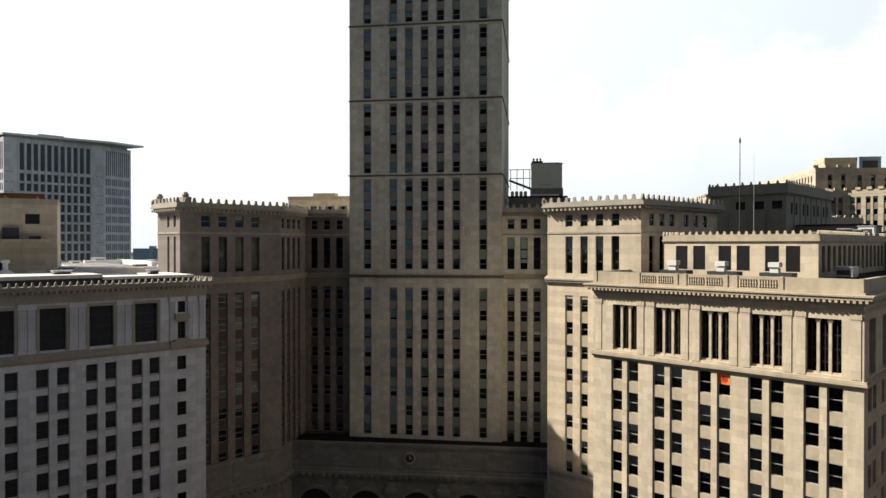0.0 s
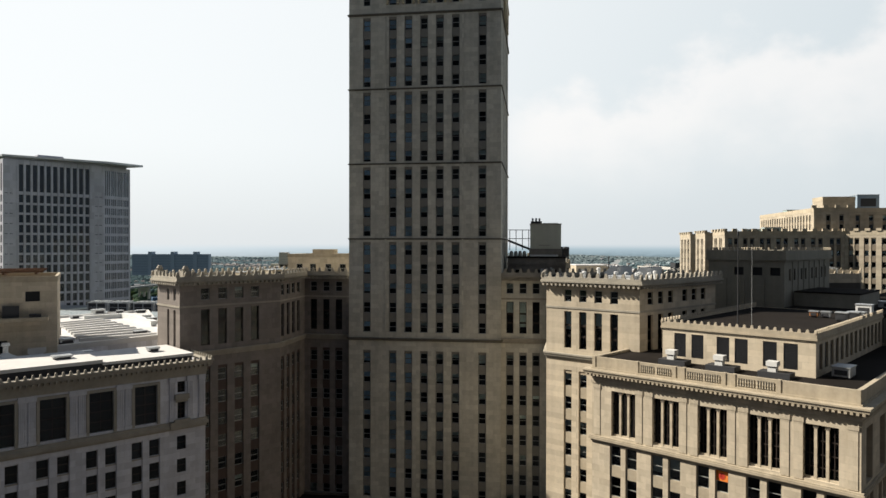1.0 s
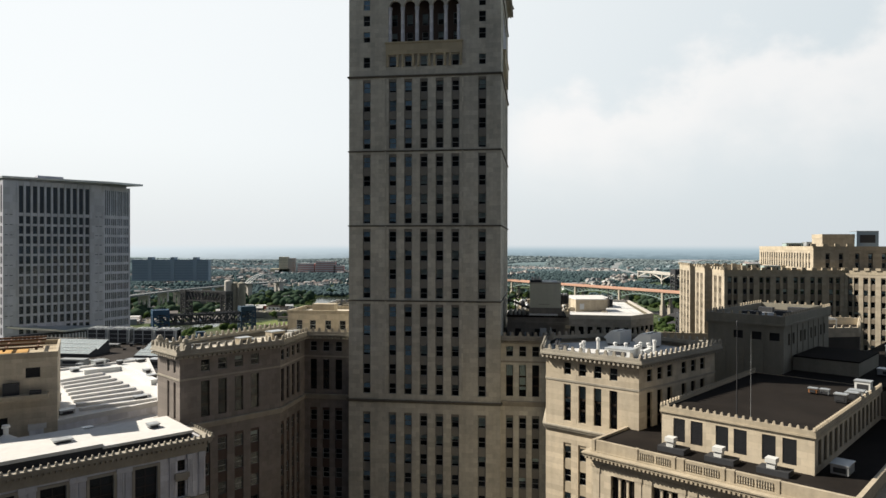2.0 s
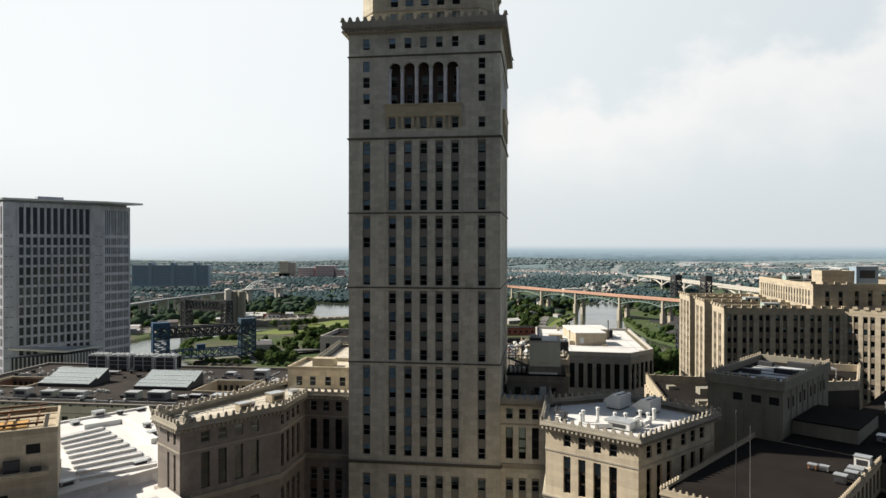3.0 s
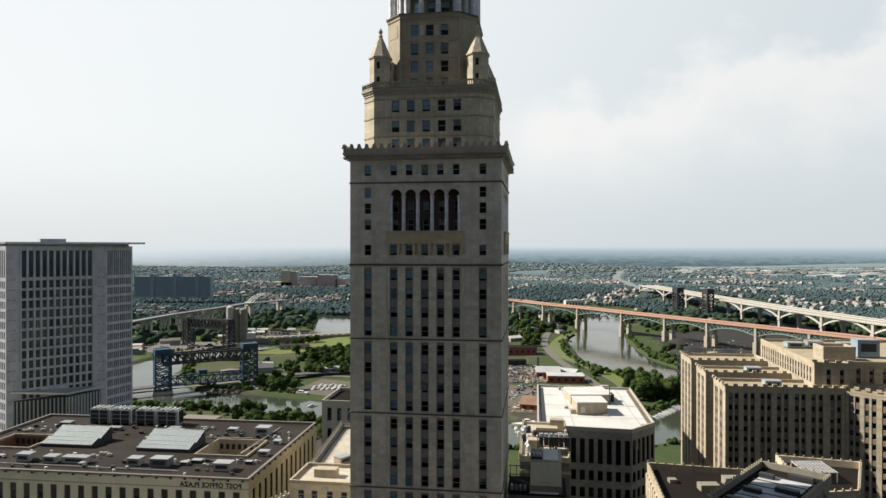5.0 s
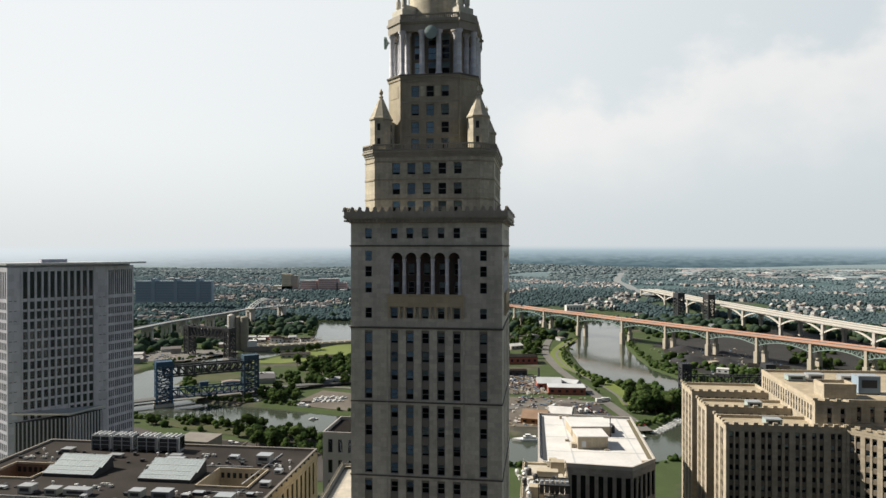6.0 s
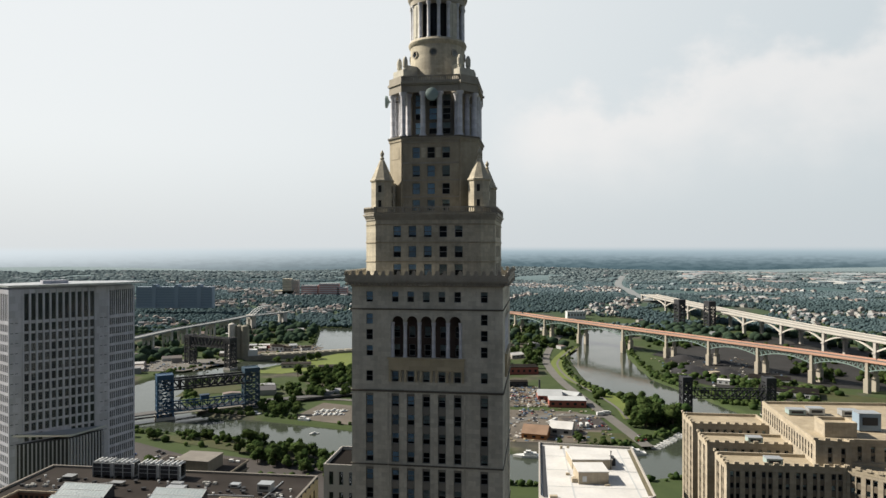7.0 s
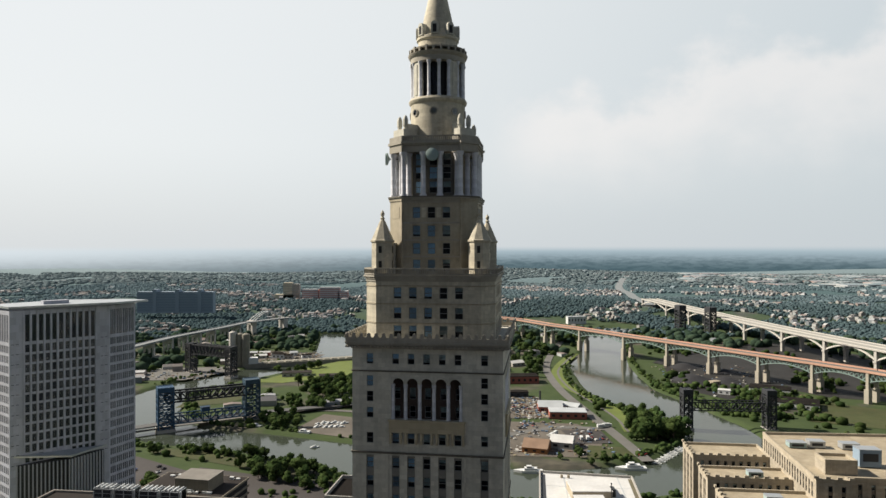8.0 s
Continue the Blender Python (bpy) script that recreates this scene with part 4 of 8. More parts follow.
cornice(plant, plan, 69.2, [(0.15, 0.25), (0.45, 0.35)], CEMENT)
parapet(plant, plan, 69.8, 71.3, CEMENT, 0.55, reach=0.35)
part("roof", Shape().box(-34.8, -21.2, 44.7, 74.8, 69.4, 69.9), ROOF_DARK, plant)
part("roof_patch", Shape().box(-33.0, -23.0, 50.0, 70.0, 69.9, 69.95), ROOF_GREY, plant, "pale roof patch")
cresting(plant, antefix_mesh(0.55, 0.6, STONE_TAN), plan, 71.27, 1.5, 0.1)
for y in (50.0, 53.5, 57.0, 61.0, 65.0, 69.0):
    part("cable_tray", Shape().bar((-33.8, y, 70.05), (-22.4, y + 0.8, 70.05), 0.18, 0.12), METAL_DARK, plant)
part("roof_patch", Shape().box(-33.6, -29.5, 46.0, 52.0, 69.93, 69.97), ROOF_DARK, plant, "black bitumen patch")
rail = Shape()
for x0, x1, y0, y1 in ((-33, -28.5, 48, 49.5), (-27, -23, 47.6, 49), (-32.5, -29, 56, 57.2), (-27.5, -23, 60, 61.5), (-33, -30, 67, 68.5), (-28, -23, 70.5, 72)):
    rail.box(x0, x1, y0, y1, 69.9, 70.9)
part("roof_duct", rail, METAL_DARK, plant)

# ================= the shaded store block =================
store = thing("store_building", "pale grey stone building with dark recessed windows and a heavy cornice", "building", -37.2, 105.8, 0, 42.0)
SW = (STONE_PALE, DARK_ROOM, STONE_PALE)
s = Shape()
bays = [9.0 + 6.1 * k for k in range(9)]
hs = [(70 - 3.74 - 0.7, 70 - 3.74 + 0.7, z - 1.05, z + 1.05) for z in [41.9 - 3.5 * k for k in range(8)]]
for b in bays:
    u = 70.0 - b
    hs += [(u + o - 0.78, u + o + 0.78, 16.1, 43.3, [(u + o - 0.72, u + o + 0.72, z - 1.2, z + 1.2) for z in [41.9 - 3.5 * k for k in range(8)]]) for o in (-1.25, 1.25)]
wall(s, store, (-70, 0), 0, 70.0, 0, 44.0, hs, depth=0.5, style="dark", blinds=0.03)
part("lower_front", s, SW, store)
s = Shape()
hs = [(70 - b - 1.6, 70 - b + 1.6, 45.6, 51.3) for b in bays] + [(70 - 3.74 - 0.6, 70 - 3.74 + 0.6, 45.6, 48.3), (70 - 3.74 - 0.6, 70 - 3.74 + 0.6, 49.6, 51.3)]
wall(s, store, (-70, 0), 0, 70.0, 44.0, 54.0, hs, depth=0.7, style="grid", blinds=0.0)
wall(s, store, (0, 0), 90, 14.0, 0, 54.0, [], panes=False)
wall(s, store, (0, 14), 180, 70.0, 0, 54.0, [], panes=False)
wall(s, store, (-70, 60), 270, 60.0, 0, 54.0, [], panes=False)
part("upper_front", s, SW, store)
FLUTED = Shape().box(-0.45, 0.45, -0.1, 0, 45.4, 52.0).box(-0.56, 0.56, -0.28, 0, 51.25, 52.0).box(-0.52, 0.52, -0.22, 0, 45.4, 45.9)
for k in range(4):
    FLUTED.box(-0.43 + 0.235 * k, -0.28 + 0.235 * k, -0.18, -0.1, 45.9, 51.25)
FLUTED = FLUTED.mesh("pilaster", STONE_PALE)
SILL = Shape().box(-0.85, 0.85, -0.1, 0.1, 0, 0.18).mesh("window_sill", STONE_TRIM)
for b in bays[:5]:
    for o in (-1.25, 1.25):
        for k in range(8):
            put("window_sill", SILL, store, pose(-b + o, 0.16, 41.9 - 3.5 * k - 1.4))
for b in [0.6, 2.4, 5.1] + [9.0 + 6.1 * (k + 0.5) + o for k in range(8) for o in (-0.55, 0.55)]:
    put("pilaster", FLUTED, store, pose(-b, 0, 0))
for b in bays:
    f = Shape().box(-2.0, -1.6, -0.22, 0, 45.4, 51.6).box(1.6, 2.0, -0.22, 0, 45.4, 51.6).box(-2.0, 2.0, -0.24, 0, 51.3, 51.7)
    put("window_surround", f.mesh("window_surround", STONE_TRIM), store, pose(-b, 0, 0))
part("frieze", Shape().box(-69.9, -0.1, -0.16, 0, 52.55, 53.35), STONE_TRIM, store, "soiled carved frieze")
part("cartouche", Shape().box(-5.6, -1.7, -0.55, 0, 44.3, 45.25), STONE_TRIM, store)
put("balconette", Shape().box(-1.1, 1.1, -0.5, 0, 48.6, 49.4).box(-0.9, 0.9, -0.3, 0, 48.2, 48.6).mesh("balconette", STONE_TRIM), store, pose(-3.74, 0, 0))
put("window_sill", Shape().box(-1.2, 1.2, -0.55, 0, 45.2, 45.6).mesh("window_sill", STONE_TRIM), store, pose(-3.74, 0, 0))
plan = [(-70.0, 0.0), (0.0, 0.0), (0.0, 14.0), (-70.0, 14.0)]
cornice(store, plan, 44.0, [(0.15, 0.35), (0.4, 0.5), (0.25, 0.4)], STONE_TRIM, "string_course")
cornice(store, plan, 52.0, [(0.12, 0.5), (0.2, 0.9), (0.5, 0.3), (0.85, 0.4), (1.05, 0.25)], STONE_TRIM)
dentils(store, plan, 53.5, 0.7, 0.32, 0.62, STONE_TRIM, edges=(0, 1))
cresting(store, antefix_mesh(0.5, 0.55, STONE_TRIM), plan, 54.35, 0.9, 0.75, edges=(0, 1))
part("roof", Shape().box(-69.5, -0.3, 0.3, 60.0, 53.2, 53.8), ROOF_WHITE, store, "white membrane roof")
part("skirt", Shape().box(-34.0, -1.6, 1.3, 12.6, 53.8, 55.2), METAL_DARK, store)
part("roof_slab", Shape().box(-34.2, -14.6, 1.1, 12.8, 55.2, 55.7), ROOF_WHITE, store, "bright white raised roof slab")
part("roof_slab", Shape().box(-14.6, -1.4, 1.1, 12.8, 54.9, 55.3), ROOF_WHITE, store, "bright white raised roof slab")

# the white-roofed hall behind it, with nine ribs
hall = thing("store_hall", "low hall with a bright white ribbed membrane roof", "building")
plan = [(-65.0, 106.0), (-51.6, 123.4), (-58.5, 139.5), (-74.3, 170.4), (-91.0, 152.0)]
part("wall", Shape().prism(plan, 0.0, 55.0), STONE_PALE, hall)
part("roof", Shape().prism(offset(plan, 0.15), 55.0, 55.4), ROOF_WHITE, hall, "bright white membrane roof")
parapet(hall, plan, 55.35, 55.85, ROOF_WHITE, 0.7, name="roof_curb", reach=0.16)
RIB = mat("blue_grey_roof_panel", (0.24, 0.26, 0.30), rough=0.5, var=0.2)
for k in range(9):
    p, q = Vector((-81.0, 142.8, 55.55)).lerp(Vector((-63.4, 118.3, 55.55)), k / 8), Vector((-75.8, 151.0, 55.55)).lerp(Vector((-53.4, 126.4, 55.55)), k / 8)
    part("roof_rib", Shape().bar(p, q, 1.5, 0.35), RIB, hall, "blue-grey roof panel")
    part("rib_cap", Shape().bar(p + Vector((0.3, -1.1, 0.1)), q + Vector((0.3, -1.1, 0.1)), 0.8, 0.6), ROOF_WHITE, hall)
part("duct", Shape().bar((-73.6, 156.1, 55.95), (-59.4, 139.4, 55.95), 1.5, 1.1), METAL_WHITE, hall, "long white roof duct")
part("duct", Shape().bar((-80.0, 150.5, 55.9), (-73.6, 156.1, 55.9), 1.2, 1.0), METAL_WHITE, hall, "long white roof duct")

# ================= ground and river =================
RIVER = [(-225, 1420), (-200, 1250), (-188, 1113), (-233, 1033), (-280, 960), (-325, 890), (-345, 810), (-322, 725), (-262, 650), (-180, 622), (-100, 588), (10, 525), (110, 513), (195, 545), (250, 600), (264, 660), (250, 730), (228, 800), (218, 870), (233, 1030), (267, 1152), (312, 1330), (390, 1500)]


def smooth_line(pts, n=8):
    """Points along a Catmull-Rom curve."""
    p = [Vector((*q, 0)) for q in pts]
    p = [p[0] * 2 - p[1]] + p + [p[-1] * 2 - p[-2]]
    out = []
    for i in range(1, len(p) - 2):
        for k in range(n):
            t = k / n
            a, b, c, d = p[i - 1:i + 3]
            out.append(0.5 * ((2 * b) + (c - a) * t + (2 * a - 5 * b + 4 * c - d) * t * t + (3 * b - a - 3 * c + d) * t ** 3))
    return out + [p[-2]]


def step(v, lo, hi):
    t = np.clip((v - lo) / (hi - lo), 0, 1)
    return t * t * (3 - 2 * t)


river_line = smooth_line(RIVER)
R = np.array([(p.x, p.y) for p in river_line])
RIVER_HALF = 34.0


def river_half(x, y):
    """Half the river's breadth, which swells in the upper reaches and narrows under the lift bridge."""
    return RIVER_HALF + 11.0 * step(x, 150, 215) * step(y, 690, 830) * (1 - step(y, 1000, 1200)) - 5.0 * (1 - step(np.hypot(x + 190, y - 620), 40, 160))


def river_gap(x, y):
    """Distance from the river's middle."""
    best = np.full(np.shape(x), 1e9)
    for (ax, ay), (bx, by) in zip(R, R[1:]):
        dx, dy = bx - ax, by - ay
        t = np.clip(((x - ax) * dx + (y - ay) * dy) / (dx * dx + dy * dy), 0, 1)
        best = np.minimum(best, np.hypot(x - ax - t * dx, y - ay - t * dy))
    return best


def land(x, y):
    """Height of the dry land: the square's level, the low valley and the plateau beyond."""
    x, y = np.asarray(x, float), np.asarray(y, float)
    z = -20.0 * step(y, 330, 430) + 20.0 * step(y + 0.12 * x, 1500, 2100)
    return z + 0.8 * np.sin(x * 0.013) * np.sin(y * 0.011) * step(y, 600, 1200) + 14 * np.sin(x * 0.0021 + 1) * np.sin(y * 0.0017) * step(y, 2000, 3200)


def ground_axis(lo, hi, fine, far_lo, far_hi):
    mid = list(np.arange(lo, hi + 0.1, fine))
    low, high, stepw = [], [], fine
    v = lo
    while v > far_lo:
        stepw *= 1.25
        v -= stepw
        low.append(max(v, far_lo))
    v, stepw = hi, fine
    while v < far_hi:
        stepw *= 1.25
        v += stepw
        high.append(min(v, far_hi))
    return np.array(low[::-1] + mid + high)


gx, gy = ground_axis(-520, 560, 5.0, -4700, 4700), ground_axis(420, 1480, 5.0, -1500, 4700)
X, Y = np.meshgrid(gx, gy)
gap = river_gap(X, Y)
Z = land(X, Y)
Z = np.where(gap < 200, np.minimum(Z, -20.0 + 0 * Z) * (1 - step(gap, 60, 200)) + Z * step(gap, 60, 200), Z)
half = river_half(X, Y)
Z = Z - 5.0 * (1 - step(gap - half, -3, 5))
nx, ny = len(gx), len(gy)
me = bpy.data.meshes.new("ground")
idx = np.arange(nx * ny).reshape(ny, nx)
quads = np.stack([idx[:-1, :-1], idx[:-1, 1:], idx[1:, 1:], idx[1:, :-1]], -1).reshape(-1, 4)
me.from_pydata(np.stack([X, Y, Z], -1).reshape(-1, 3).tolist(), [], quads.tolist())
me.polygons.foreach_set("use_smooth", [True] * len(quads))


def ground_material():
    m = bpy.data.materials.new("mixed_city_ground")
    m.use_nodes = True
    n = Nodes(m.node_tree)
    tc = n.add("TexCoord").outputs["Object"]
    n1, n2, n3 = n.noise(tc, 0.010, 5.0), n.noise(tc, 0.05, 5.0), n.noise(tc, 0.4, 4.0)
    green = n.mix(n2, (0.028, 0.052, 0.017), (0.07, 0.098, 0.034))
    bare = n.mix(n.ramp(n2, 0.35, 0.65), (0.055, 0.052, 0.048), (0.125, 0.11, 0.088))
    c = n.mix(n.ramp(n1, 0.54, 0.64), green, bare)
    c = n.mix(n.math("MULTIPLY", n3, 0.5), c, (0.06, 0.07, 0.05))
    # far land grows bluer and paler, with haze put into the colour
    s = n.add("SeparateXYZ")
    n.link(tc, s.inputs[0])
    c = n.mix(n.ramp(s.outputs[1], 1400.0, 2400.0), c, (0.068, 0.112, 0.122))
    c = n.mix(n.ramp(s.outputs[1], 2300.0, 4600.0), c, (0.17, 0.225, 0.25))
    p = n.add("BsdfPrincipled")
    n.link(c, p.inputs["Base Color"])
    p.inputs["Roughness"].default_value, p.inputs["Specular IOR Level"].default_value = 0.95, 0.1
    n.link(p.outputs[0], n.add("OutputMaterial").inputs[0])
    return m


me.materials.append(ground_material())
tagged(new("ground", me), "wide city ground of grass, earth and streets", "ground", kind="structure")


def water_material():
    m = bpy.data.materials.new("river_water")
    m.use_nodes = True
    n = Nodes(m.node_tree)
    tc = n.add("TexCoord").outputs["Object"]
    p = n.add("BsdfPrincipled")
    p.inputs["Base Color"].default_value = (0.045, 0.055, 0.042, 1)
    n.link(n.ramp(n.noise(tc, 0.02, 3.0), 0.35, 0.65, 0.04, 0.14), p.inputs["Roughness"])
    p.inputs["IOR"].default_value = 1.33
    b = n.add("Bump")
    b.inputs["Strength"].default_value, b.inputs["Distance"].default_value = 0.3, 0.25
    n.link(n.noise(tc, 0.25, 4.0), b.inputs["Height"])
    n.link(b.outputs[0], p.inputs["Normal"])
    n.link(p.outputs[0], n.add("OutputMaterial").inputs[0])
    return m


def strip(pts, half, lift, flat=None):
    """A ribbon along a line, on the land or at one height."""
    s = Shape()
    pts = [Vector((p[0], p[1], 0)) for p in pts]
    rows = []
    for i, p in enumerate(pts):
        d = (pts[min(i + 1, len(pts) - 1)] - pts[max(i - 1, 0)]).normalized()
        n = Vector((-d.y, d.x, 0))
        h = half(p.x, p.y) if callable(half) else half
        rows.append([p + n * h, p - n * h])
    for a, b in zip(rows, rows[1:]):
        quad = [a[0], a[1], b[1], b[0]]
        s.face([(q.x, q.y, flat if flat is not None else float(land(q.x, q.y)) + lift) for q in quad])
    return s


solid("river", strip(river_line, lambda x, y: float(river_half(x, y)) + 7, 0, -22.4), water_material(), "calm grey-green river winding through the valley", "river", kind="structure")


# ================= the post office block =================
post = thing("post_office_building", "wide beige stone building with a dark gravel roof and skylights", "building", -68.4, 236.0, 0, -6.8)
POST_STONE = mat("greyish_beige_stone", (0.68, 0.61, 0.485), var=0.18, streak=0.14, scale=0.2)
PW = (POST_STONE, DARK_ROOM, POST_STONE)
W, D, T = 134.0, 78.0, 39.5
s = Shape()
hs = [(W - 4.5 - 5.35 * k - 1.25, W - 4.5 - 5.35 * k + 1.25, 20.0, 34.6) for k in range(24)]
wall(s, post, (-W, 0), 0, W, 0, T - 0.6, hs, depth=0.8, style="tall", blinds=0.0)
hs = [(5.0 + 5.6 * k - 1.2, 5.0 + 5.6 * k + 1.2, 20.0, 34.6) for k in range(13)]
flank = Shape()
wall(flank, post, (0, 0), 90, D, 0, T - 0.6, hs, depth=0.6, style="tall", blinds=0.0)
SHUTTER = mat("brown_window_blind", (0.115, 0.088, 0.072), var=0.3, scale=0.6)
shut = [Shape().box(-1.15, 1.15, 0.5, 0.56, 34.5 - q, 34.5).mesh("blind", SHUTTER) for q in (3.0, 5.5, 8.0)]
spandrel = Shape().box(-1.2, 1.2, 0.36, 0.5, 0, 0.7).mesh("spandrel", METAL_DARK)
for k in range(24):
    u = -4.5 - 5.35 * k
    put("blind", shut[(k * 7 + k // 3) % 3], post, pose(u, 0, 0))
    put("spandrel", spandrel, post, pose(u, 0, 29.0))
# yellower than the front, with the side's warm light in the colour
WARM_SIDE = mat("warm_light_side_brick", (0.50, 0.39, 0.23), var=0.2, streak=0.12, blocks=(0.8, 0.3))
part("flank_wall", flank, (WARM_SIDE, DARK_ROOM, WARM_SIDE), post, "yellowish buff side wall")
wall(s, post, (0, D), 180, W, 0, T - 0.6, [], panes=False)
wall(s, post, (-W, D), 270, D, 0, T - 0.6, [], panes=False)
part("wall", s, PW, post)
plan = [(-W, 0.0), (0.0, 0.0), (0.0, D), (-W, D)]
ROOF_Z = T - 1.0
# roof with two light wells
s = Shape()
wells = [(-33.0, -12.0, 26.0, 47.0), (-125.0, -104.5, 26.0, 44.0)]
xs, ys = sorted({-W + 0.5, -0.5, *(v for q in wells for v in q[:2])}), sorted({0.5, D - 0.5, *(v for q in wells for v in q[2:])})
for x0, x1 in zip(xs, xs[1:]):
    for y0, y1 in zip(ys, ys[1:]):
        if not any(q[0] <= x0 < q[1] and q[2] <= y0 < q[3] for q in wells):
            s.face([(x0, y0, ROOF_Z), (x1, y0, ROOF_Z), (x1, y1, ROOF_Z), (x0, y1, ROOF_Z)])
part("roof", s, ROOF_BROWN, post, "dark brown gravel roof")
WELL_BRICK = mat("reddish_brown_brick", (0.20, 0.125, 0.085), var=0.25, streak=0.15, blocks=(0.6, 0.25))
for x0, x1, y0, y1 in wells:
    s = Shape()
    for p, q in (((x0, y0), (x1, y0)), ((x1, y0), (x1, y1)), ((x1, y1), (x0, y1)), ((x0, y1), (x0, y0))):
        s.face([(*p, 20), (*q, 20), (*q, ROOF_Z + 0.9), (*p, ROOF_Z + 0.9)])
    for k in range(8):
        x = x0 + (x1 - x0) * (k + 0.5) / 8
        s.box(x - 0.7, x + 0.7, y1 - 0.1, y1 - 0.02, ROOF_Z - 3.4, ROOF_Z - 1.2, 1)
    s.face([(x0, y0, 20), (x1, y0, 20), (x1, y1, 20), (x0, y1, 20)])
    part("light_well", s, (WELL_BRICK if x0 < -100 else STONE_TAN, DARK_ROOM), post)
    parapet(post, [(x0, y0), (x1, y0), (x1, y1), (x0, y1)], ROOF_Z, ROOF_Z + 0.9, STONE_TAN, 0.5, name="well_curb", reach=0.4)
parapet(post, plan, T - 1.0, T, ROOF_TAN, 1.0)
cornice(post, plan, 35.6, [(0.12, 0.3)], STONE_TAN, "string_course")
brk = Shape().box(-0.35, 0.35, -0.55, 0.0, 0, 0.7).mesh("scupper", METAL_DARK)
for k in range(25):
    put("scupper", brk, post, pose(-2.0 - 5.35 * k, 0.0, T - 1.1))
for k in range(14):
    put("scupper", brk, post, pose(0.0, 3.0 + 5.6 * k, T - 1.1, 0, 0, 90))


# lettering, which reads backwards
def mirrored_sign(text, parent, m, size, material):
    cu = bpy.data.curves.new("sign_letters", "FONT")
    cu.body, cu.size, cu.extrude, cu.align_x = text, size, 0.06, "LEFT"
    cu.space_character, cu.offset = 1.1, 0.075
    tmp = bpy.data.objects.new("sign_letters", cu)
    scene.collection.objects.link(tmp)
    me = bpy.data.meshes.new_from_object(tmp.evaluated_get(bpy.context.evaluated_depsgraph_get()))
    bpy.data.objects.remove(tmp)
    me.transform(Matrix.Diagonal((-1, 1, 1, 1)))
    me.flip_normals()
    me.materials.clear()
    me.materials.append(material)
    return put("sign_letters", me, parent, m, "dark letters set on the stone, reading backwards")


mirrored_sign("POST OFFICE PLAZA", post, pose(-2.5, -0.08, 36.05, 90, 0, 0), 2.3, LETTER)


def skylight(x, y, turn=-6.8):
    """A two-step sloping glass roof on a low base."""
    ob = thing("skylight", "pale sloping two-step glass skylight on a dark roof", "skylight", *(Vector((-68.4, 236.0)) + Matrix.Rotation(radians(turn), 2) @ Vector((x, y))), ROOF_Z, turn, group="roof skylights")
    prof = [(0, 1.2), (5.2, 3.0), (6.0, 2.2), (13.6, 5.4), (14.4, 0.0), (0, 0)]
    s = Shape()
    s.face([(0, a, b) for a, b in prof][::-1])
    s.face([(22.5, a, b) for a, b in prof])
    for (a, b), (c, d) in zip(prof, prof[1:] + prof[:1]):
        s.face([(0, a, b), (22.5, a, b), (22.5, c, d), (0, c, d)])
    part("base", s, METAL_DARK, ob)
    for y0, z0, y1, z1 in ((0.1, 1.3, 5.15, 3.05), (6.1, 2.3, 13.6, 5.48)):
        part("glass_slope", Shape().bar((11.25, y0, z0 + 0.03), (11.25, y1, z1 + 0.03), 22.3, 0.1), SKYLIGHT, ob, "pale ribbed glazing")
        for k in range(16):
            x = 0.1 + 22.3 * k / 15
            part("rib", Shape().bar((x, y0, z0 + 0.12), (x, y1, z1 + 0.12), 0.14, 0.12), METAL_GREY, ob)
        for f in (0.02, 0.5, 0.98):
            p, q = y0 + (y1 - y0) * f, z0 + (z1 - z0) * f
            part("purlin", Shape().bar((0, p, q + 0.13), (22.5, p, q + 0.13), 0.2, 0.12), METAL_WHITE, ob)
    return ob


skylight(-102.3, 30.0)
skylight(-59.6, 29.0)


def on_post(x, y):
    p = Vector((-68.4, 236.0)) + Matrix.Rotation(radians(-6.8), 2) @ Vector((x, y))
    return p.x, p.y


def cooling_unit():
    ob = thing("cooling_tower", "boxy grey cooling tower with dark louvres and pipes on top", "cooling tower", *on_post(-105.0, 66.0), ROOF_Z, -6.8, group="cooling towers")
    part("casing", Shape().box(0, 9.2, 0, 6.5, 1.0, 6.6), METAL_DARK, ob)
    for x in (0.0, 4.4, 8.8):
        part("post", Shape().box(x, x + 0.4, -0.12, 6.6, 0, 7.0), METAL_GREY, ob)
    for z in (2.8, 4.7, 6.6):
        part("rail", Shape().box(-0.1, 9.3, -0.15, 0.05, z, z + 0.18), METAL_GREY, ob)
    for x in (1.2, 3.3, 5.8, 8.0):
        part("pipe", Shape().bar((x, 0.3, 7.3), (x, 6.3, 7.3), 0.5), METAL_WHITE, ob)
        part("fan_cowl", Shape().lathe([(0.9, 6.6), (0.9, 7.2)], 14, x, 3.2), METAL_GREY, ob)
    part("side_pipe", Shape().bar((9.6, 0.5, 7.0), (9.6, 0.5, 1.0), 0.6), METAL_WHITE, ob)
    return ob


first = cooling_unit()
for k in range(1, 4):
    x, y = on_post(-105.0 + 10.6 * k + (1.6 if k > 1 else 0), 66.0)
    copy_thing(first, pose(x, y, ROOF_Z, 0, 0, -6.8))


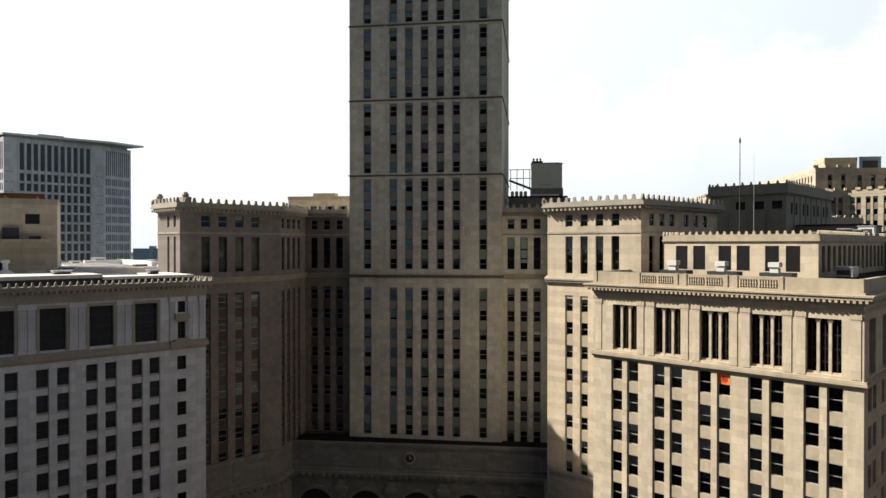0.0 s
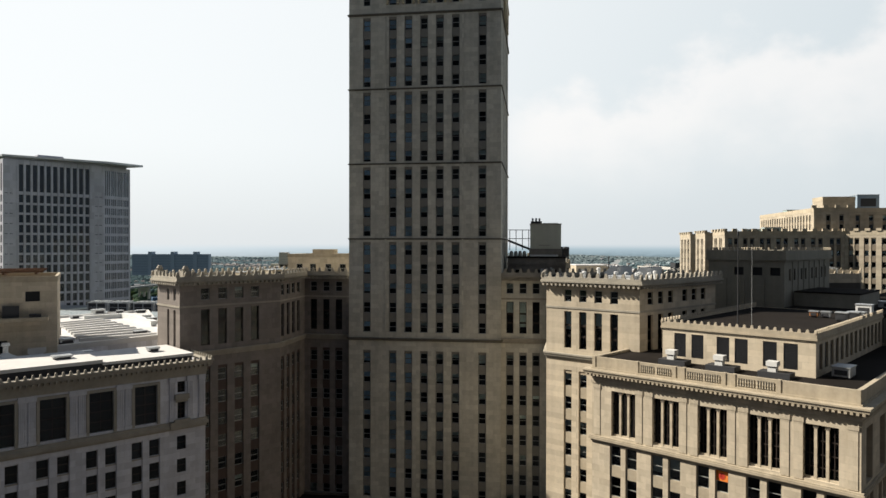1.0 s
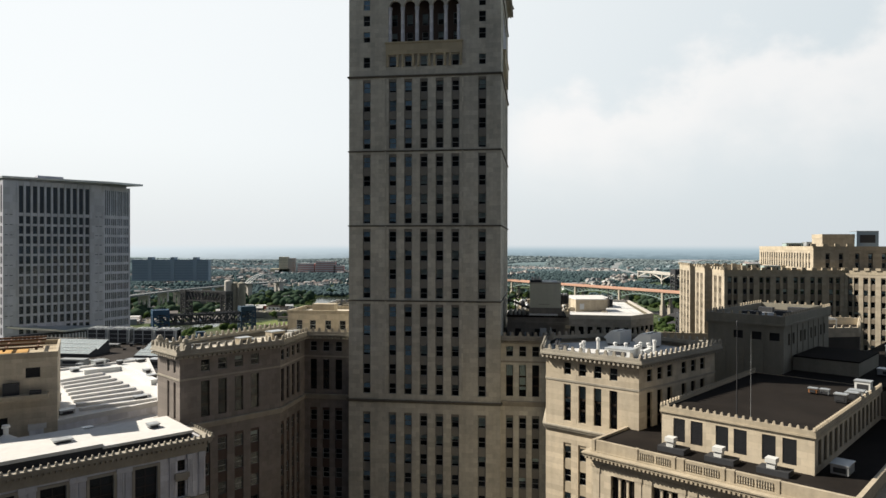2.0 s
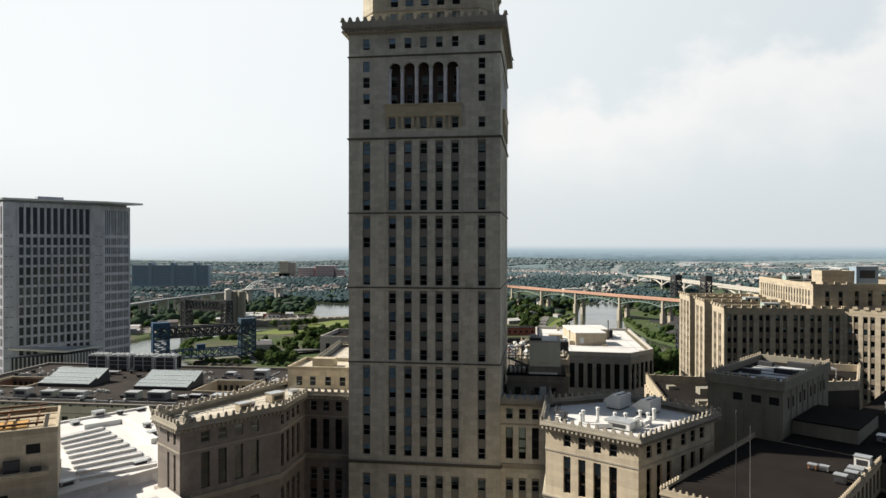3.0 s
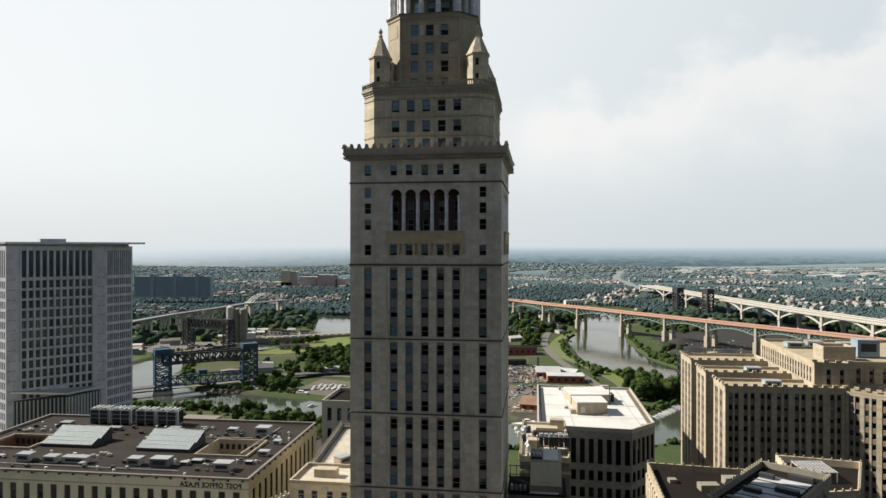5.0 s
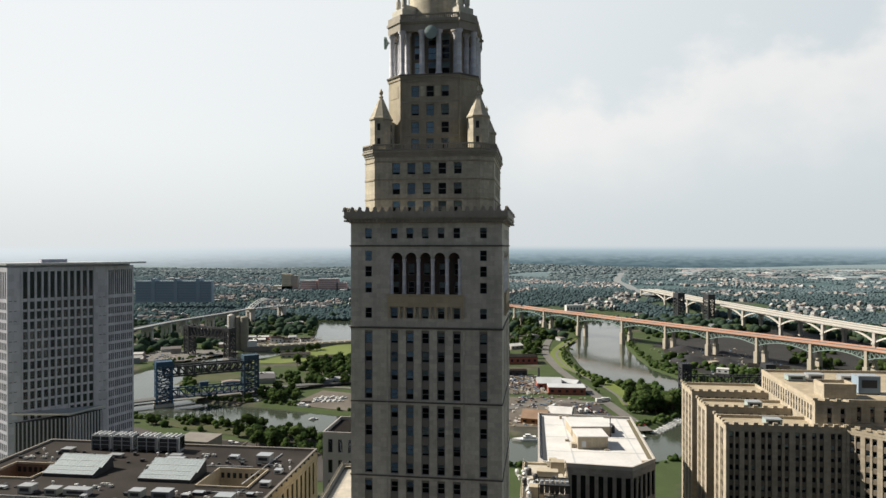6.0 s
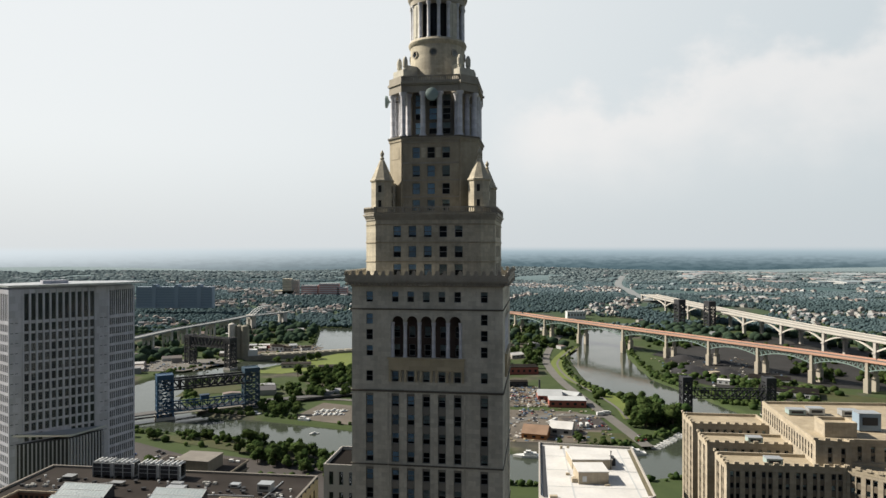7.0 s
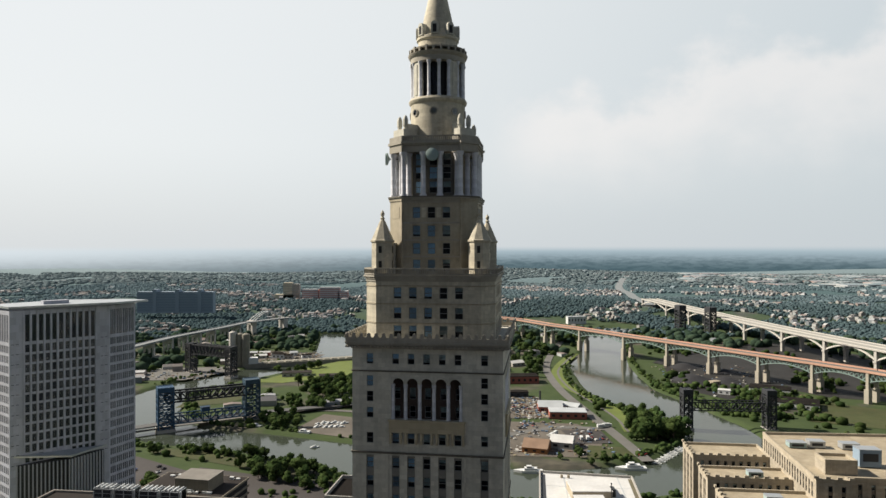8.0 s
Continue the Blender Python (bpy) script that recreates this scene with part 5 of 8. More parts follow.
def roof_unit(x, y, w, d, h, material, turn=-6.8, base=ROOF_Z, where=on_post, label="grey metal air handling unit on a flat roof", group="roof units"):
    px, py = where(x, y)
    ob = thing("roof_unit", label, "air unit", px, py, base, turn, group=group)
    part("casing", Shape().box(0, w, 0, d, 0.25, h), material, ob)
    part("curb", Shape().box(0.15, w - 0.15, 0.15, d - 0.15, 0, 0.25), METAL_DARK, ob)
    part("lid", Shape().box(-0.1, w + 0.1, -0.1, d + 0.1, h, h + 0.15), METAL_GREY, ob)
    part("grille", Shape().box(w * 0.15, w * 0.85, -0.05, 0.0, h * 0.35, h * 0.8), METAL_DARK, ob)
    return ob


UNIT_GREEN = mat("greenish_grey_casing", (0.27, 0.29, 0.25), rough=0.6, var=0.2, streak=0.2)
UNIT_SLATE = mat("slate_grey_casing", (0.13, 0.135, 0.15), rough=0.55, var=0.2)
UNIT_GREY = mat("dull_grey_casing", (0.36, 0.36, 0.34), rough=0.6, var=0.2, streak=0.2)
for x, y, w, d, h in ((-86, 10, 5, 4, 2.6), (-79, 11, 10, 3.5, 2.4), (-97.5, 10.5, 5.5, 4, 3), (-52.5, 11, 5, 4, 2.8), (-43, 10.5, 7, 4.5, 3.2), (-17.5, 9, 6.5, 4.5, 3), (-21, 57, 6, 5, 3.2), (-60, 50, 8, 4, 2.5), (-128, 20, 7, 4, 2.4), (-8, 28, 4, 3, 2)):
    roof_unit(x, y, w, d, h, {5: UNIT_GREEN, 7: UNIT_SLATE}.get(w, UNIT_GREY))
vent = Shape().lathe([(0.28, 0), (0.28, 0.9), (0.55, 0.95), (0.5, 1.35), (0.1, 1.5)], 10).mesh("roof_vent", METAL_WHITE)
own = random.Random(17)
crate = Shape().box(-1.1, 1.1, -0.6, 0.6, 0, 0.8).box(-0.9, 0.2, -0.5, 0.5, 0.8, 1.15).mesh("duct_box", UNIT_GREY)
for cx, cy, k_ in ((-69.0, 22.0, 4), (-20.0, 14.0, 4), (-63.0, 47.0, 3), (-118.0, 12.0, 4), (-122.0, 52.0, 5), (-45.0, 63.0, 4), (-8.0, 52.0, 3)):
    for k in range(k_):
        x, y = on_post(cx + own.uniform(-4, 4), cy + own.uniform(-2, 2))
        tagged(put("duct_box", crate, None, pose(x, y, ROOF_Z, 0, 0, own.choice((-6.8, 83.2)))), "small weathered grey duct box on dark gravel", "duct box", "duct boxes")
for k in range(34):
    x, y = on_post(random.uniform(-130, -3), random.choice((random.uniform(2, 9), random.uniform(15, 22), random.uniform(50, 64))))
    tagged(put("roof_vent", vent, None, pose(x, y, ROOF_Z)), "small white roof vent on dark gravel", "vent", "roof vents")

# ================= the court house tower =================
court = thing("court_house", "tall grey precast tower with a window grid and flared roof", "skyscraper")
TINTED = mat("grey_tinted_window", (0.042, 0.046, 0.058), rough=0.4, var=0.3, scale=0.3)
CW = (CONCRETE_GREY, TINTED, CONCRETE_GREY)
outline = [(-250.8, 386.0), (-212.5, 424.0), (-204.5, 443.0), (-214.0, 447.0), (-250.0, 440.0), (-272.0, 402.0)]
s = Shape()
zs = [99.1 - 5.85 * k for k in range(17)]


def edge_of(i):
    p, q = Vector(outline[i]), Vector(outline[(i + 1) % 6])
    return p, math.degrees(math.atan2(q.y - p.y, q.x - p.x)), (q - p).length


# the broad front: eleven window strips between two plain piers with a row of slots at each floor
p, a, L = edge_of(0)
front = [9.1 + 3.56 * k for k in range(11)]
hs = [(u - 1.15, u + 1.15, z - 2.3, z + 2.3) for u in front for z in zs if not (z < 40 and 17 < u < 34)]
hs += [(u - 1.15, u + 1.15, 103.2, 119.0) for u in front]
wall(s, court, tuple(p), a, L, 0, 121.5, hs, depth=0.7, style="far", blinds=0.0)
# the narrow side, in pairs of slim windows, and the other side
p, a, L2 = edge_of(1)
side = [1.3 + 4.7 * k + o for k in range(4) for o in (0.0, 1.45, 2.9)]
hs = [(u, u + 0.95, z - 2.1, z + 2.1) for u in side if u < L2 - 1.2 for z in zs] + [(u, u + 0.95, 103.2, 119.0) for u in side if u < L2 - 1.2]
wall(s, court, tuple(p), a, L2, 0, 121.5, hs, depth=0.6, style="far", blinds=0.0)
p, a, L5 = edge_of(5)
hs = [(u, u + 1.6, z - 2.1, z + 2.1) for u in [L5 - 3.0 - 2.6 * k for k in range(8)] for z in zs] + [(u, u + 1.6, 103.2, 119.0) for u in [L5 - 3.0 - 2.6 * k for k in range(8)]]
wall(s, court, tuple(p), a, L5, 0, 121.5, hs, depth=0.6, style="far", blinds=0.0)
for i in (2, 3, 4):
    p, a, q = edge_of(i)
    wall(s, court, tuple(p), a, q, 0, 121.5, [], panes=False)
part("wall", s, CW, court)
slot = Shape().box(-0.75, 0.75, -0.05, 0.0, 0, 0.3).mesh("slot", METAL_DARK)
p, a, L = edge_of(0)
d, n = Vector((math.cos(radians(a)), math.sin(radians(a)))), Vector((math.sin(radians(a)), -math.cos(radians(a))))
for u in (1.6, 4.0, L - 1.6, L - 4.0):
    for z in zs[:-4]:
        c = p + d * u
        put("slot", slot, court, pose(c.x, c.y, z + 2.75, 0, 0, a))
part("attic", Shape().prism(offset(outline, -1.5), 121.4, 123.0), CONCRETE_GREY, court)
c = p + d * 26.0 - n * 6
part("roof_house", Shape().prism([tuple(c - d * 7), tuple(c + d * 7), tuple(c + d * 7 - n * 6), tuple(c - d * 7 - n * 6)], 123.9, 126.0), CONCRETE_GREY, court, "low grey roof house")
rim = offset(outline, 0.5)
rim[1], rim[2] = (rim[1][0] + 6.0, rim[1][1] - 2.0), (rim[2][0] + 9.0, rim[2][1] - 3.0)
part("roof_edge", Shape().prism(rim, 122.8, 124.0), METAL_GREY, court, "thin projecting metal roof edge")
for k in range(12):
    c = p + d * (9.1 + 3.56 * (k - 0.5))
    part("pier", Shape().prism([tuple(c - d * 0.4), tuple(c - d * 0.4 + n * 0.4), tuple(c + d * 0.4 + n * 0.4), tuple(c + d * 0.4)], 34, 121.4), CONCRETE_GREY, court)
# a wedge-shaped canopy over the entrance, on upright fins
FIN = mat("grey_precast_fin", (0.40, 0.41, 0.44), var=0.15, streak=0.1)
w0, w1, apex = p + d * 2.0, p + d * (L - 1.0), p + d * 30.0 + n * 8.0
s = Shape()
top = [(*w0, 36.5), (*apex, 32.8), (*w1, 33.2)]
s.face([(x, y, z + 1.1) for x, y, z in top])
s.face([(x, y, z) for x, y, z in reversed(top)])
for (ax, ay, az), (bx, by, bz) in zip(top, top[1:] + top[:1]):
    s.face([(ax, ay, az), (bx, by, bz), (bx, by, bz + 1.1), (ax, ay, az + 1.1)])
part("canopy", s, METAL_GREY, court, "slanting thin metal canopy")
fin = Shape().box(-0.35, 0.35, -0.6, 0.6, 0, 31.4).mesh("fin", FIN)
for q0, q1, k_ in ((w0, apex, 14), (apex, w1, 12)):
    e = (q1 - q0).normalized()
    m = Vector((e.y, -e.x))
    for k in range(k_):
        c = q0.lerp(q1, (k + 0.6) / k_) - m * 0.9
        put("fin", fin, court, pose(c.x, c.y, 0, 0, 0, math.degrees(math.atan2(e.y, e.x))))
part("podium_glass", Shape().prism([tuple(w0 + d * 2 + n * 0.3), tuple(apex - n * 2.4), tuple(w1 - d * 2 + n * 0.3)], 0, 32.0), METAL_DARK, court)

# ================= the long stone office block on the valley's edge =================
block = thing("office_block", "beige stone office block with three deep fins and flat roofs", "building", 89.8, 214.4, 0, -6.8)
BLOCK_STONE = mat("brownish_stone", (0.36, 0.315, 0.245), var=0.3, streak=0.2, blocks=(1.6, 0.9))
BW = (BLOCK_STONE, DARK_ROOM, mat("brownish_spandrel", (0.16, 0.135, 0.105), var=0.25))
merlon = Shape().box(-0.7, 0.7, -0.35, 0.35, 0, 0.8).mesh("merlon", STONE_TAN)


def block_mass(name, pts, z0, z1, cols, rows, roof, merlons=(), w=1.2, h=1.75, roof_label=""):
    s = Shape()
    for i in range(len(pts)):
        p, q = Vector(pts[i]), Vector(pts[(i + 1) % len(pts)])
        a = math.degrees(math.atan2(q.y - p.y, q.x - p.x))
        hs = [(u - w / 2 - 0.05, u + w / 2 + 0.05, rows[-1] - h / 2 - 0.1, rows[0] + h / 2 + 0.3, [(u - w / 2, u + w / 2, z - h / 2, z + h / 2) for z in rows]) for u in cols.get(i, ())]
        wall(s, block, tuple(p), a, (q - p).length, z0, z1, hs, depth=0.45, style="far", blinds=0.25)
        if i in merlons:
            k = int((q - p).length / 3.0)
            for j in range(k + 1):
                c = p.lerp(q, j / k)
                put("merlon", merlon, block, pose(c.x, c.y, z1 + 0.3, 0, 0, a))
    part(name, s, BW, block)
    part("roof", Shape().prism(offset(pts, -0.5), z1 - 1.2, z1 - 0.7), roof, block, roof_label)
    parapet(block, pts, z1 - 1.0, z1 + 0.3, STONE_TAN, 0.6, reach=0.05)


rows = [73.5, 69.9] + [66.4 - 3.3 * k for k in range(13)]
pairs = [1.7, 3.5, 6.3, 8.4, 11.4, 13.4, 16.4, 18.6, 21.8, 23.8, 26.8, 29.0, 32.4, 34.4]
pale = mat("pale_gravel_roof", (0.40, 0.35, 0.265), var=0.4, scale=0.14, tint=(0.25, 0.205, 0.14))
block_mass("fin", [(0, 0), (36.2, 0.6), (36.2, 13.5), (0, 13.5)], 0, 76.5, {0: pairs, 3: [2.6, 4.3, 8.0, 9.7]}, rows, pale, (0, 1, 3), roof_label="pale gravel roof")
block_mass("fin", [(0.3, 24.5), (30, 24.5), (30, 37.5), (0.3, 37.5)], 0, 76.5, {0: [3.5 + 2.9 * k for k in range(9)], 3: [2.6, 4.3, 8.0, 9.7]}, rows, pale, (0, 3), roof_label="pale gravel roof")
block_mass("fin", [(1.5, 50.5), (31, 50.5), (31, 68), (1.5, 68)], 0, 76.5, {0: [3.5 + 2.9 * k for k in range(9)], 3: [2.8, 4.6, 8.0, 9.8, 13.4, 15.0]}, rows, pale, (0, 3), roof_label="pale gravel roof")
block_mass("main_block", [(28.3, 3.8), (38.5, 2.6), (38.5, 6.0), (95, 6.0), (95, 62), (30.3, 59)], 0, 84.0, {0: [4.2, 8.0], 2: [4 + 4.0 * k for k in range(13)], 5: [2.5 + 2.6 * k for k in range(20)]}, [81.0, 78.2], pale, (0,), roof_label="pale gravel roof")
block_mass("angled_front", [(36.3, 0.6), (62, -21), (95, -21), (95, 5.9), (36.3, 5.9)], 0, 76.5, {0: [x * 0.92 for x in pairs]}, rows, pale, (0,), roof_label="pale gravel roof")
block_mass("stair_head", [(34, 11), (44, 11), (44, 19), (34, 19)], 82.0, 88.0, {}, [], pale)
TANK_BLUE = mat("blue_grey_casing", (0.22, 0.29, 0.36), rough=0.5, var=0.12)
for x, y, z, w, d, h in ((13, 2.5, 76.0, 5, 3.5, 2.0), (15, 27, 76.0, 5, 3.5, 2.0), (33.5, 40, 83.4, 6, 4, 2.0), (41, 41, 83.4, 5.5, 4, 2.4), (48.5, 19.5, 83.4, 7, 5, 6.0), (52, 40, 83.4, 6, 4, 2.2)):
    c = Vector((89.8, 214.4)) + Matrix.Rotation(radians(-6.8), 2) @ Vector((x, y))
    roof_unit(0, 0, w, d, h, COPPER if h == 2.0 else TANK_BLUE if h == 6.0 else METAL_GREY, base=z, where=lambda a_, b_, c=c: (c.x, c.y), label="grey-green metal roof unit on a pale roof")

# ================= the white-roofed pavilion =================
DARK_STONE = mat("dark_grey_stone", (0.27, 0.258, 0.24), var=0.25, streak=0.12, blocks=(1.6, 0.9))
white = thing("white_roofed_building", "grey building with a white membrane roof and roof plant", "building")
plan = [(32.0, 229.0), (33.2, 224.8), (61.4, 218.9), (71.6, 228.1), (78.8, 284.2), (40.5, 291.4)]
s = Shape()
for i in range(6):
    p, q = Vector(plan[i]), Vector(plan[(i + 1) % 6])
    a, L = math.degrees(math.atan2(q.y - p.y, q.x - p.x)), (q - p).length
    n = {1: 10, 2: 5, 3: 16}.get(i, 0)
    hs = [(L * (k + 0.5) / n - 0.9, L * (k + 0.5) / n + 0.9, z0, z1) for k in range(n) for z0, z1 in ((49.5, 57.8), (44.0, 47.4), (38.4, 41.8), (32.8, 36.2))]
    wall(s, white, tuple(p), a, L, -20, 60.3, hs, depth=0.6, style="far", blinds=0.0)
part("wall", s, (DARK_STONE, DARK_ROOM, DARK_STONE), white)
part("roof", Shape().prism(offset(plan, -0.8), 60.3, 60.7), ROOF_WHITE, white, "bright white membrane roof")
parapet(white, plan, 60.2, 61.6, CONCRETE, 0.6)
for x0, x1, y0, y1, z in ((48.0, 58.8, 241.5, 252.0, 65.0), (48.8, 64.0, 258.0, 272.0, 64.2)):
    part("roof_house", Shape().box(x0, x1, y0, y1, 60.7, z), STONE_TAN, white, "cream boxed roof plant house")
    part("roof_house_lid", Shape().box(x0 - 0.2, x1 + 0.2, y0 - 0.2, y1 + 0.2, z, z + 0.3), ROOF_WHITE, white)
for x in (44.0, 66.5):
    part("roof_seam", Shape().bar((x, 226.0, 60.72), (x + 6, 285.0, 60.72), 0.5, 0.06), ROOF_GREY, white)
for y0, y1 in ((240.0, 236.0), (258.0, 254.0), (275.0, 271.0)):
    part("roof_seam", Shape().bar((35.0 + (y0 - 240) * 0.15, y0, 60.72), (73.0 + (y0 - 240) * 0.12, y1, 60.72), 0.25, 0.06), ROOF_GREY, white)
GUTTER = mat("mossy_gutter", (0.13, 0.115, 0.075), var=0.4, scale=0.5)
part("gutter", Shape().bar((34.2, 228.5, 60.76), (41.8, 288.5, 60.76), 1.6, 0.08), METAL_DARK, white, "dark roof gutter")
part("gutter", Shape().bar((70.4, 230.0, 60.76), (77.2, 282.5, 60.76), 1.5, 0.08), GUTTER, white, "mossy roof gutter")
for x0, y0, w_, d_, h_ in ((35.6, 227.4, 2.6, 1.6, 0.9), (66.4, 225.6, 2.2, 1.2, 0.7), (46.0, 243.0, 1.6, 1.8, 1.5), (47.0, 246.0, 1.2, 1.2, 1.0), (45.2, 251.0, 1.4, 0.9, 0.8), (57.0, 239.6, 2.0, 0.9, 0.5), (48.6, 284.0, 1.0, 0.8, 1.3), (51.4, 283.6, 1.0, 0.8, 1.3)):
    part("roof_hatch", Shape().box(x0, x0 + w_, y0, y0 + d_, 60.7, 60.7 + h_), STONE_TAN, white)
part("louvre", Shape().box(49.4, 50.9, 241.42, 241.5, 61.6, 63.6), METAL_GREY, white)
part("dark_unit", Shape().box(64.1, 66.4, 262.0, 266.0, 60.7, 63.6), METAL_DARK, white, "dark metal unit")
part("flue", Shape().lathe([(0.18, 60.7), (0.18, 67.5), (0.28, 67.6), (0.28, 68.0)], 8, 63.4, 257.0), METAL_DARK, white)

# ================= things behind and on the wings =================
low = thing("rear_block", "yellowish low rear block with square windows behind the tower", "building", -33.4, 146.0, 0, -8.0)
s = Shape()
wall(s, low, (0, 0), 0, 22.0, 60, 70.0, [(u - 0.7, u + 0.7, 66.2, 68.2) for u in (2.6, 5.6, 9.0, 12.2)], blinds=0.3)
wall(s, low, (0, 12), 270, 12.0, 60, 70.0, [], panes=False)
s.face([(0, 12, 60), (22, 12, 60), (22, 12, 70), (0, 12, 70)])
part("wall", s, (STONE_WARM, DARK_ROOM, STONE_TAN), low)
part("roof", Shape().box(0.3, 22, 0.3, 12, 69.0, 69.5), ROOF_PALE, low)
parapet(low, [(0, 0), (22, 0), (22, 12), (0, 12)], 69.6, 70.3, STONE_TAN, 0.4, reach=0.1)
part("hatch", Shape().box(4, 9, 4.5, 7, 69.5, 71.3), STONE_TAN, low)
def roof_shrub(x, y, z, h):
    """A few weeds growing in the roof joints."""
    s = Shape()
    for k in range(60):
        a, r, q = random.uniform(0, 6.28), random.uniform(0, h), random.uniform(0, h)
        c = Vector((r * math.cos(a), r * math.sin(a), q))
        t = Vector((random.uniform(-1, 1), random.uniform(-1, 1), random.uniform(-0.5, 1))).normalized() * 0.35
        b = t.cross(Vector((0.3, 0.7, 0.2))).normalized() * 0.18
        s.face([tuple(c - t), tuple(c + b), tuple(c + t), tuple(c - b)])
    return solid("roof_shrub", s, BARK, "dry brown weeds growing on a roof", "plant", pose(x, y, z))


roof_shrub(-26.5, 151.0, 69.5, 1.0)
roof_shrub(-24.0, 160.0, 65.6, 1.4)
annex = thing("annex_building", "grey stone annex with dark windows on the valley's edge", "building", -47.3, 262.0, 14.0, -8.0)
s = Shape()
wall(s, annex, (0, 0), 0, 26, -20, 47, [(u - 0.9, u + 0.9, z - 2.6, z + 2.6) for u in (3, 7, 11, 15) for z in (42, 34, 26)], style="far", blinds=0)
wall(s, annex, (0, 24), 270, 24, -20, 47, [], panes=False)
s.face([(26, 0, -20), (26, 24, -20), (26, 24, 47), (26, 0, 47)])
part("wall", s, (CONCRETE, DARK_ROOM, CONCRETE), annex)
part("roof", Shape().box(0.4, 26, 0.4, 24, 45.6, 46.0), ROOF_DARK, annex)
parapet(annex, [(0, 0), (26, 0), (26, 24), (0, 24)], 46.0, 47.4, CONCRETE, 0.5, reach=0.05)

SHADED_WALL = mat("shade_dark_wall", (0.07, 0.064, 0.058), var=0.35, streak=0.2)
LIFT_RENDER = mat("greenish_render", (0.52, 0.52, 0.43), var=0.14, streak=0.14)
LIFT_BASE = mat("dark_grey_brown_stone", (0.19, 0.172, 0.148), var=0.35, streak=0.3, blocks=(1.4, 0.8))
lift = thing("lift_house", "grey rendered lift house with steel stairs on a dark base", "building", 13.3, 139.9, -0.8, -8.0)
s = Shape()
wall(s, lift, (0.3, -0.4), 0, 11.8, 58, 70.4, [(u - 0.6, u + 0.6, 66.0, 68.0) for u in (2.2, 6.2, 9.4)], depth=0.4, panes=False)
for x0, y0, a, L in ((12.1, -0.4, 90, 10.4), (12.1, 10, 180, 11.8), (0.3, 10, 270, 10.4)):
    wall(s, lift, (x0, y0), a, L, 58, 70.4, [], panes=False)
part("base", s, (LIFT_BASE, DARK_ROOM, LIFT_BASE), lift, "sooty grey-brown stone base")
part("base_roof", Shape().box(0.1, 12.3, -0.6, 10.2, 70.4, 70.7), ROOF_DARK, lift)
part("panel", Shape().box(7.0, 8.3, -0.52, -0.4, 65.6, 68.2), METAL_WHITE, lift, "pale sheet-metal panel on the wall")
part("base_band", Shape().box(0.2, 12.2, -0.58, -0.4, 69.0, 69.4), LIFT_BASE, lift)
part("plinth", Shape().box(4.7, 11.4, -0.1, 8.5, 70.7, 72.3), LIFT_BASE, lift, "dark stone plinth under the house")
part("house", Shape().box(4.9, 11.2, 0.0, 8.4, 72.3, 77.3), LIFT_RENDER, lift, "smooth greenish-grey rendered lift house")
part("coping", Shape().box(4.8, 11.3, -0.1, 8.5, 77.3, 77.5), STONE_TRIM, lift)
part("hatch", Shape().box(6.8, 9.1, -0.12, 0.0, 73.1, 75.9), LIFT_RENDER, lift)
part("hatch_sill", Shape().box(6.7, 9.0, -0.14, 0.0, 72.95, 73.1), STONE_TRIM, lift)
part("ledge", Shape().box(4.8, 10.6, -0.35, -0.1, 70.75, 71.1), METAL_WHITE, lift, "pale ledge along the foot of the house")
part("tank", Shape().box(5.0, 7.3, 0.8, 6.5, 77.5, 78.0), METAL_DARK, lift)
for x in (5.4, 6.1, 6.8):
    part("cowl", Shape().lathe([(0.2, 78.0), (0.2, 78.4), (0.28, 78.5), (0.1, 78.7)], 8, x, 1.6), METAL_GREY, lift)
part("white_slab", Shape().box(7.5, 10.6, 0.3, 7.8, 77.5, 77.62), ROOF_WHITE, lift)
for x in (0.7, 2.0, 3.3, 4.6):
    part("post", Shape().bar((x, 0.2, 72.0), (x, 0.2, 76.2), 0.14), METAL_DARK, lift)
for z in (74.4, 76.2):
    part("rail", Shape().bar((0.4, 0.2, z), (4.9, 0.2, z), 0.14), METAL_DARK, lift)
part("stair_stringer", Shape().bar((0.4, 0.1, 74.0), (4.9, 0.1, 72.2), 0.25, 0.45), METAL_DARK, lift)
for k in range(9):
    part("tread", Shape().box(0.5 + 0.48 * k, 0.9 + 0.48 * k, 0.1, 1.1, 73.8 - 0.19 * k, 73.86 - 0.19 * k), METAL_DARK, lift)
for k in range(4):
    part("cooling_coil", Shape().lathe([(0.35, 70.7), (0.35, 71.6), (0.24, 71.85)], 12, 1.0 + 0.9 * k, 1.4), METAL_GREY, lift)
rear2 = thing("rear_block", "pale rear block with a cracked pale roof behind the tower", "building", 19.5, 171.0, 0, -8.0)
part("wall", Shape().box(0, 12.5, 0, 34, 0, 66.5), LIFT_BASE, rear2)
part("roof", Shape().box(-0.3, 12.8, -0.3, 34.3, 66.5, 67.2), ROOF_PALE, rear2, "pale uneven roof")
for x0, y0, w_, h_ in ((2, 6, 4, 3.0), (7, 12, 5, 2.2), (4, 20, 6, 2.6), (8, 27, 4, 3.2)):
    part("roof_box", Shape().box(x0, x0 + w_, y0, y0 + 3, 67.2, 67.2 + h_), STONE_TAN, rear2)
parapet(rear2, [(0, 0), (12.5, 0), (12.5, 34), (0, 34)], 67.0, 67.9, STONE_WARM, 0.6, reach=0.25)
part("string_course", Shape().box(-0.1, 12.9, -0.2, 0, 63.6, 64.3), STONE_TAN, rear2)
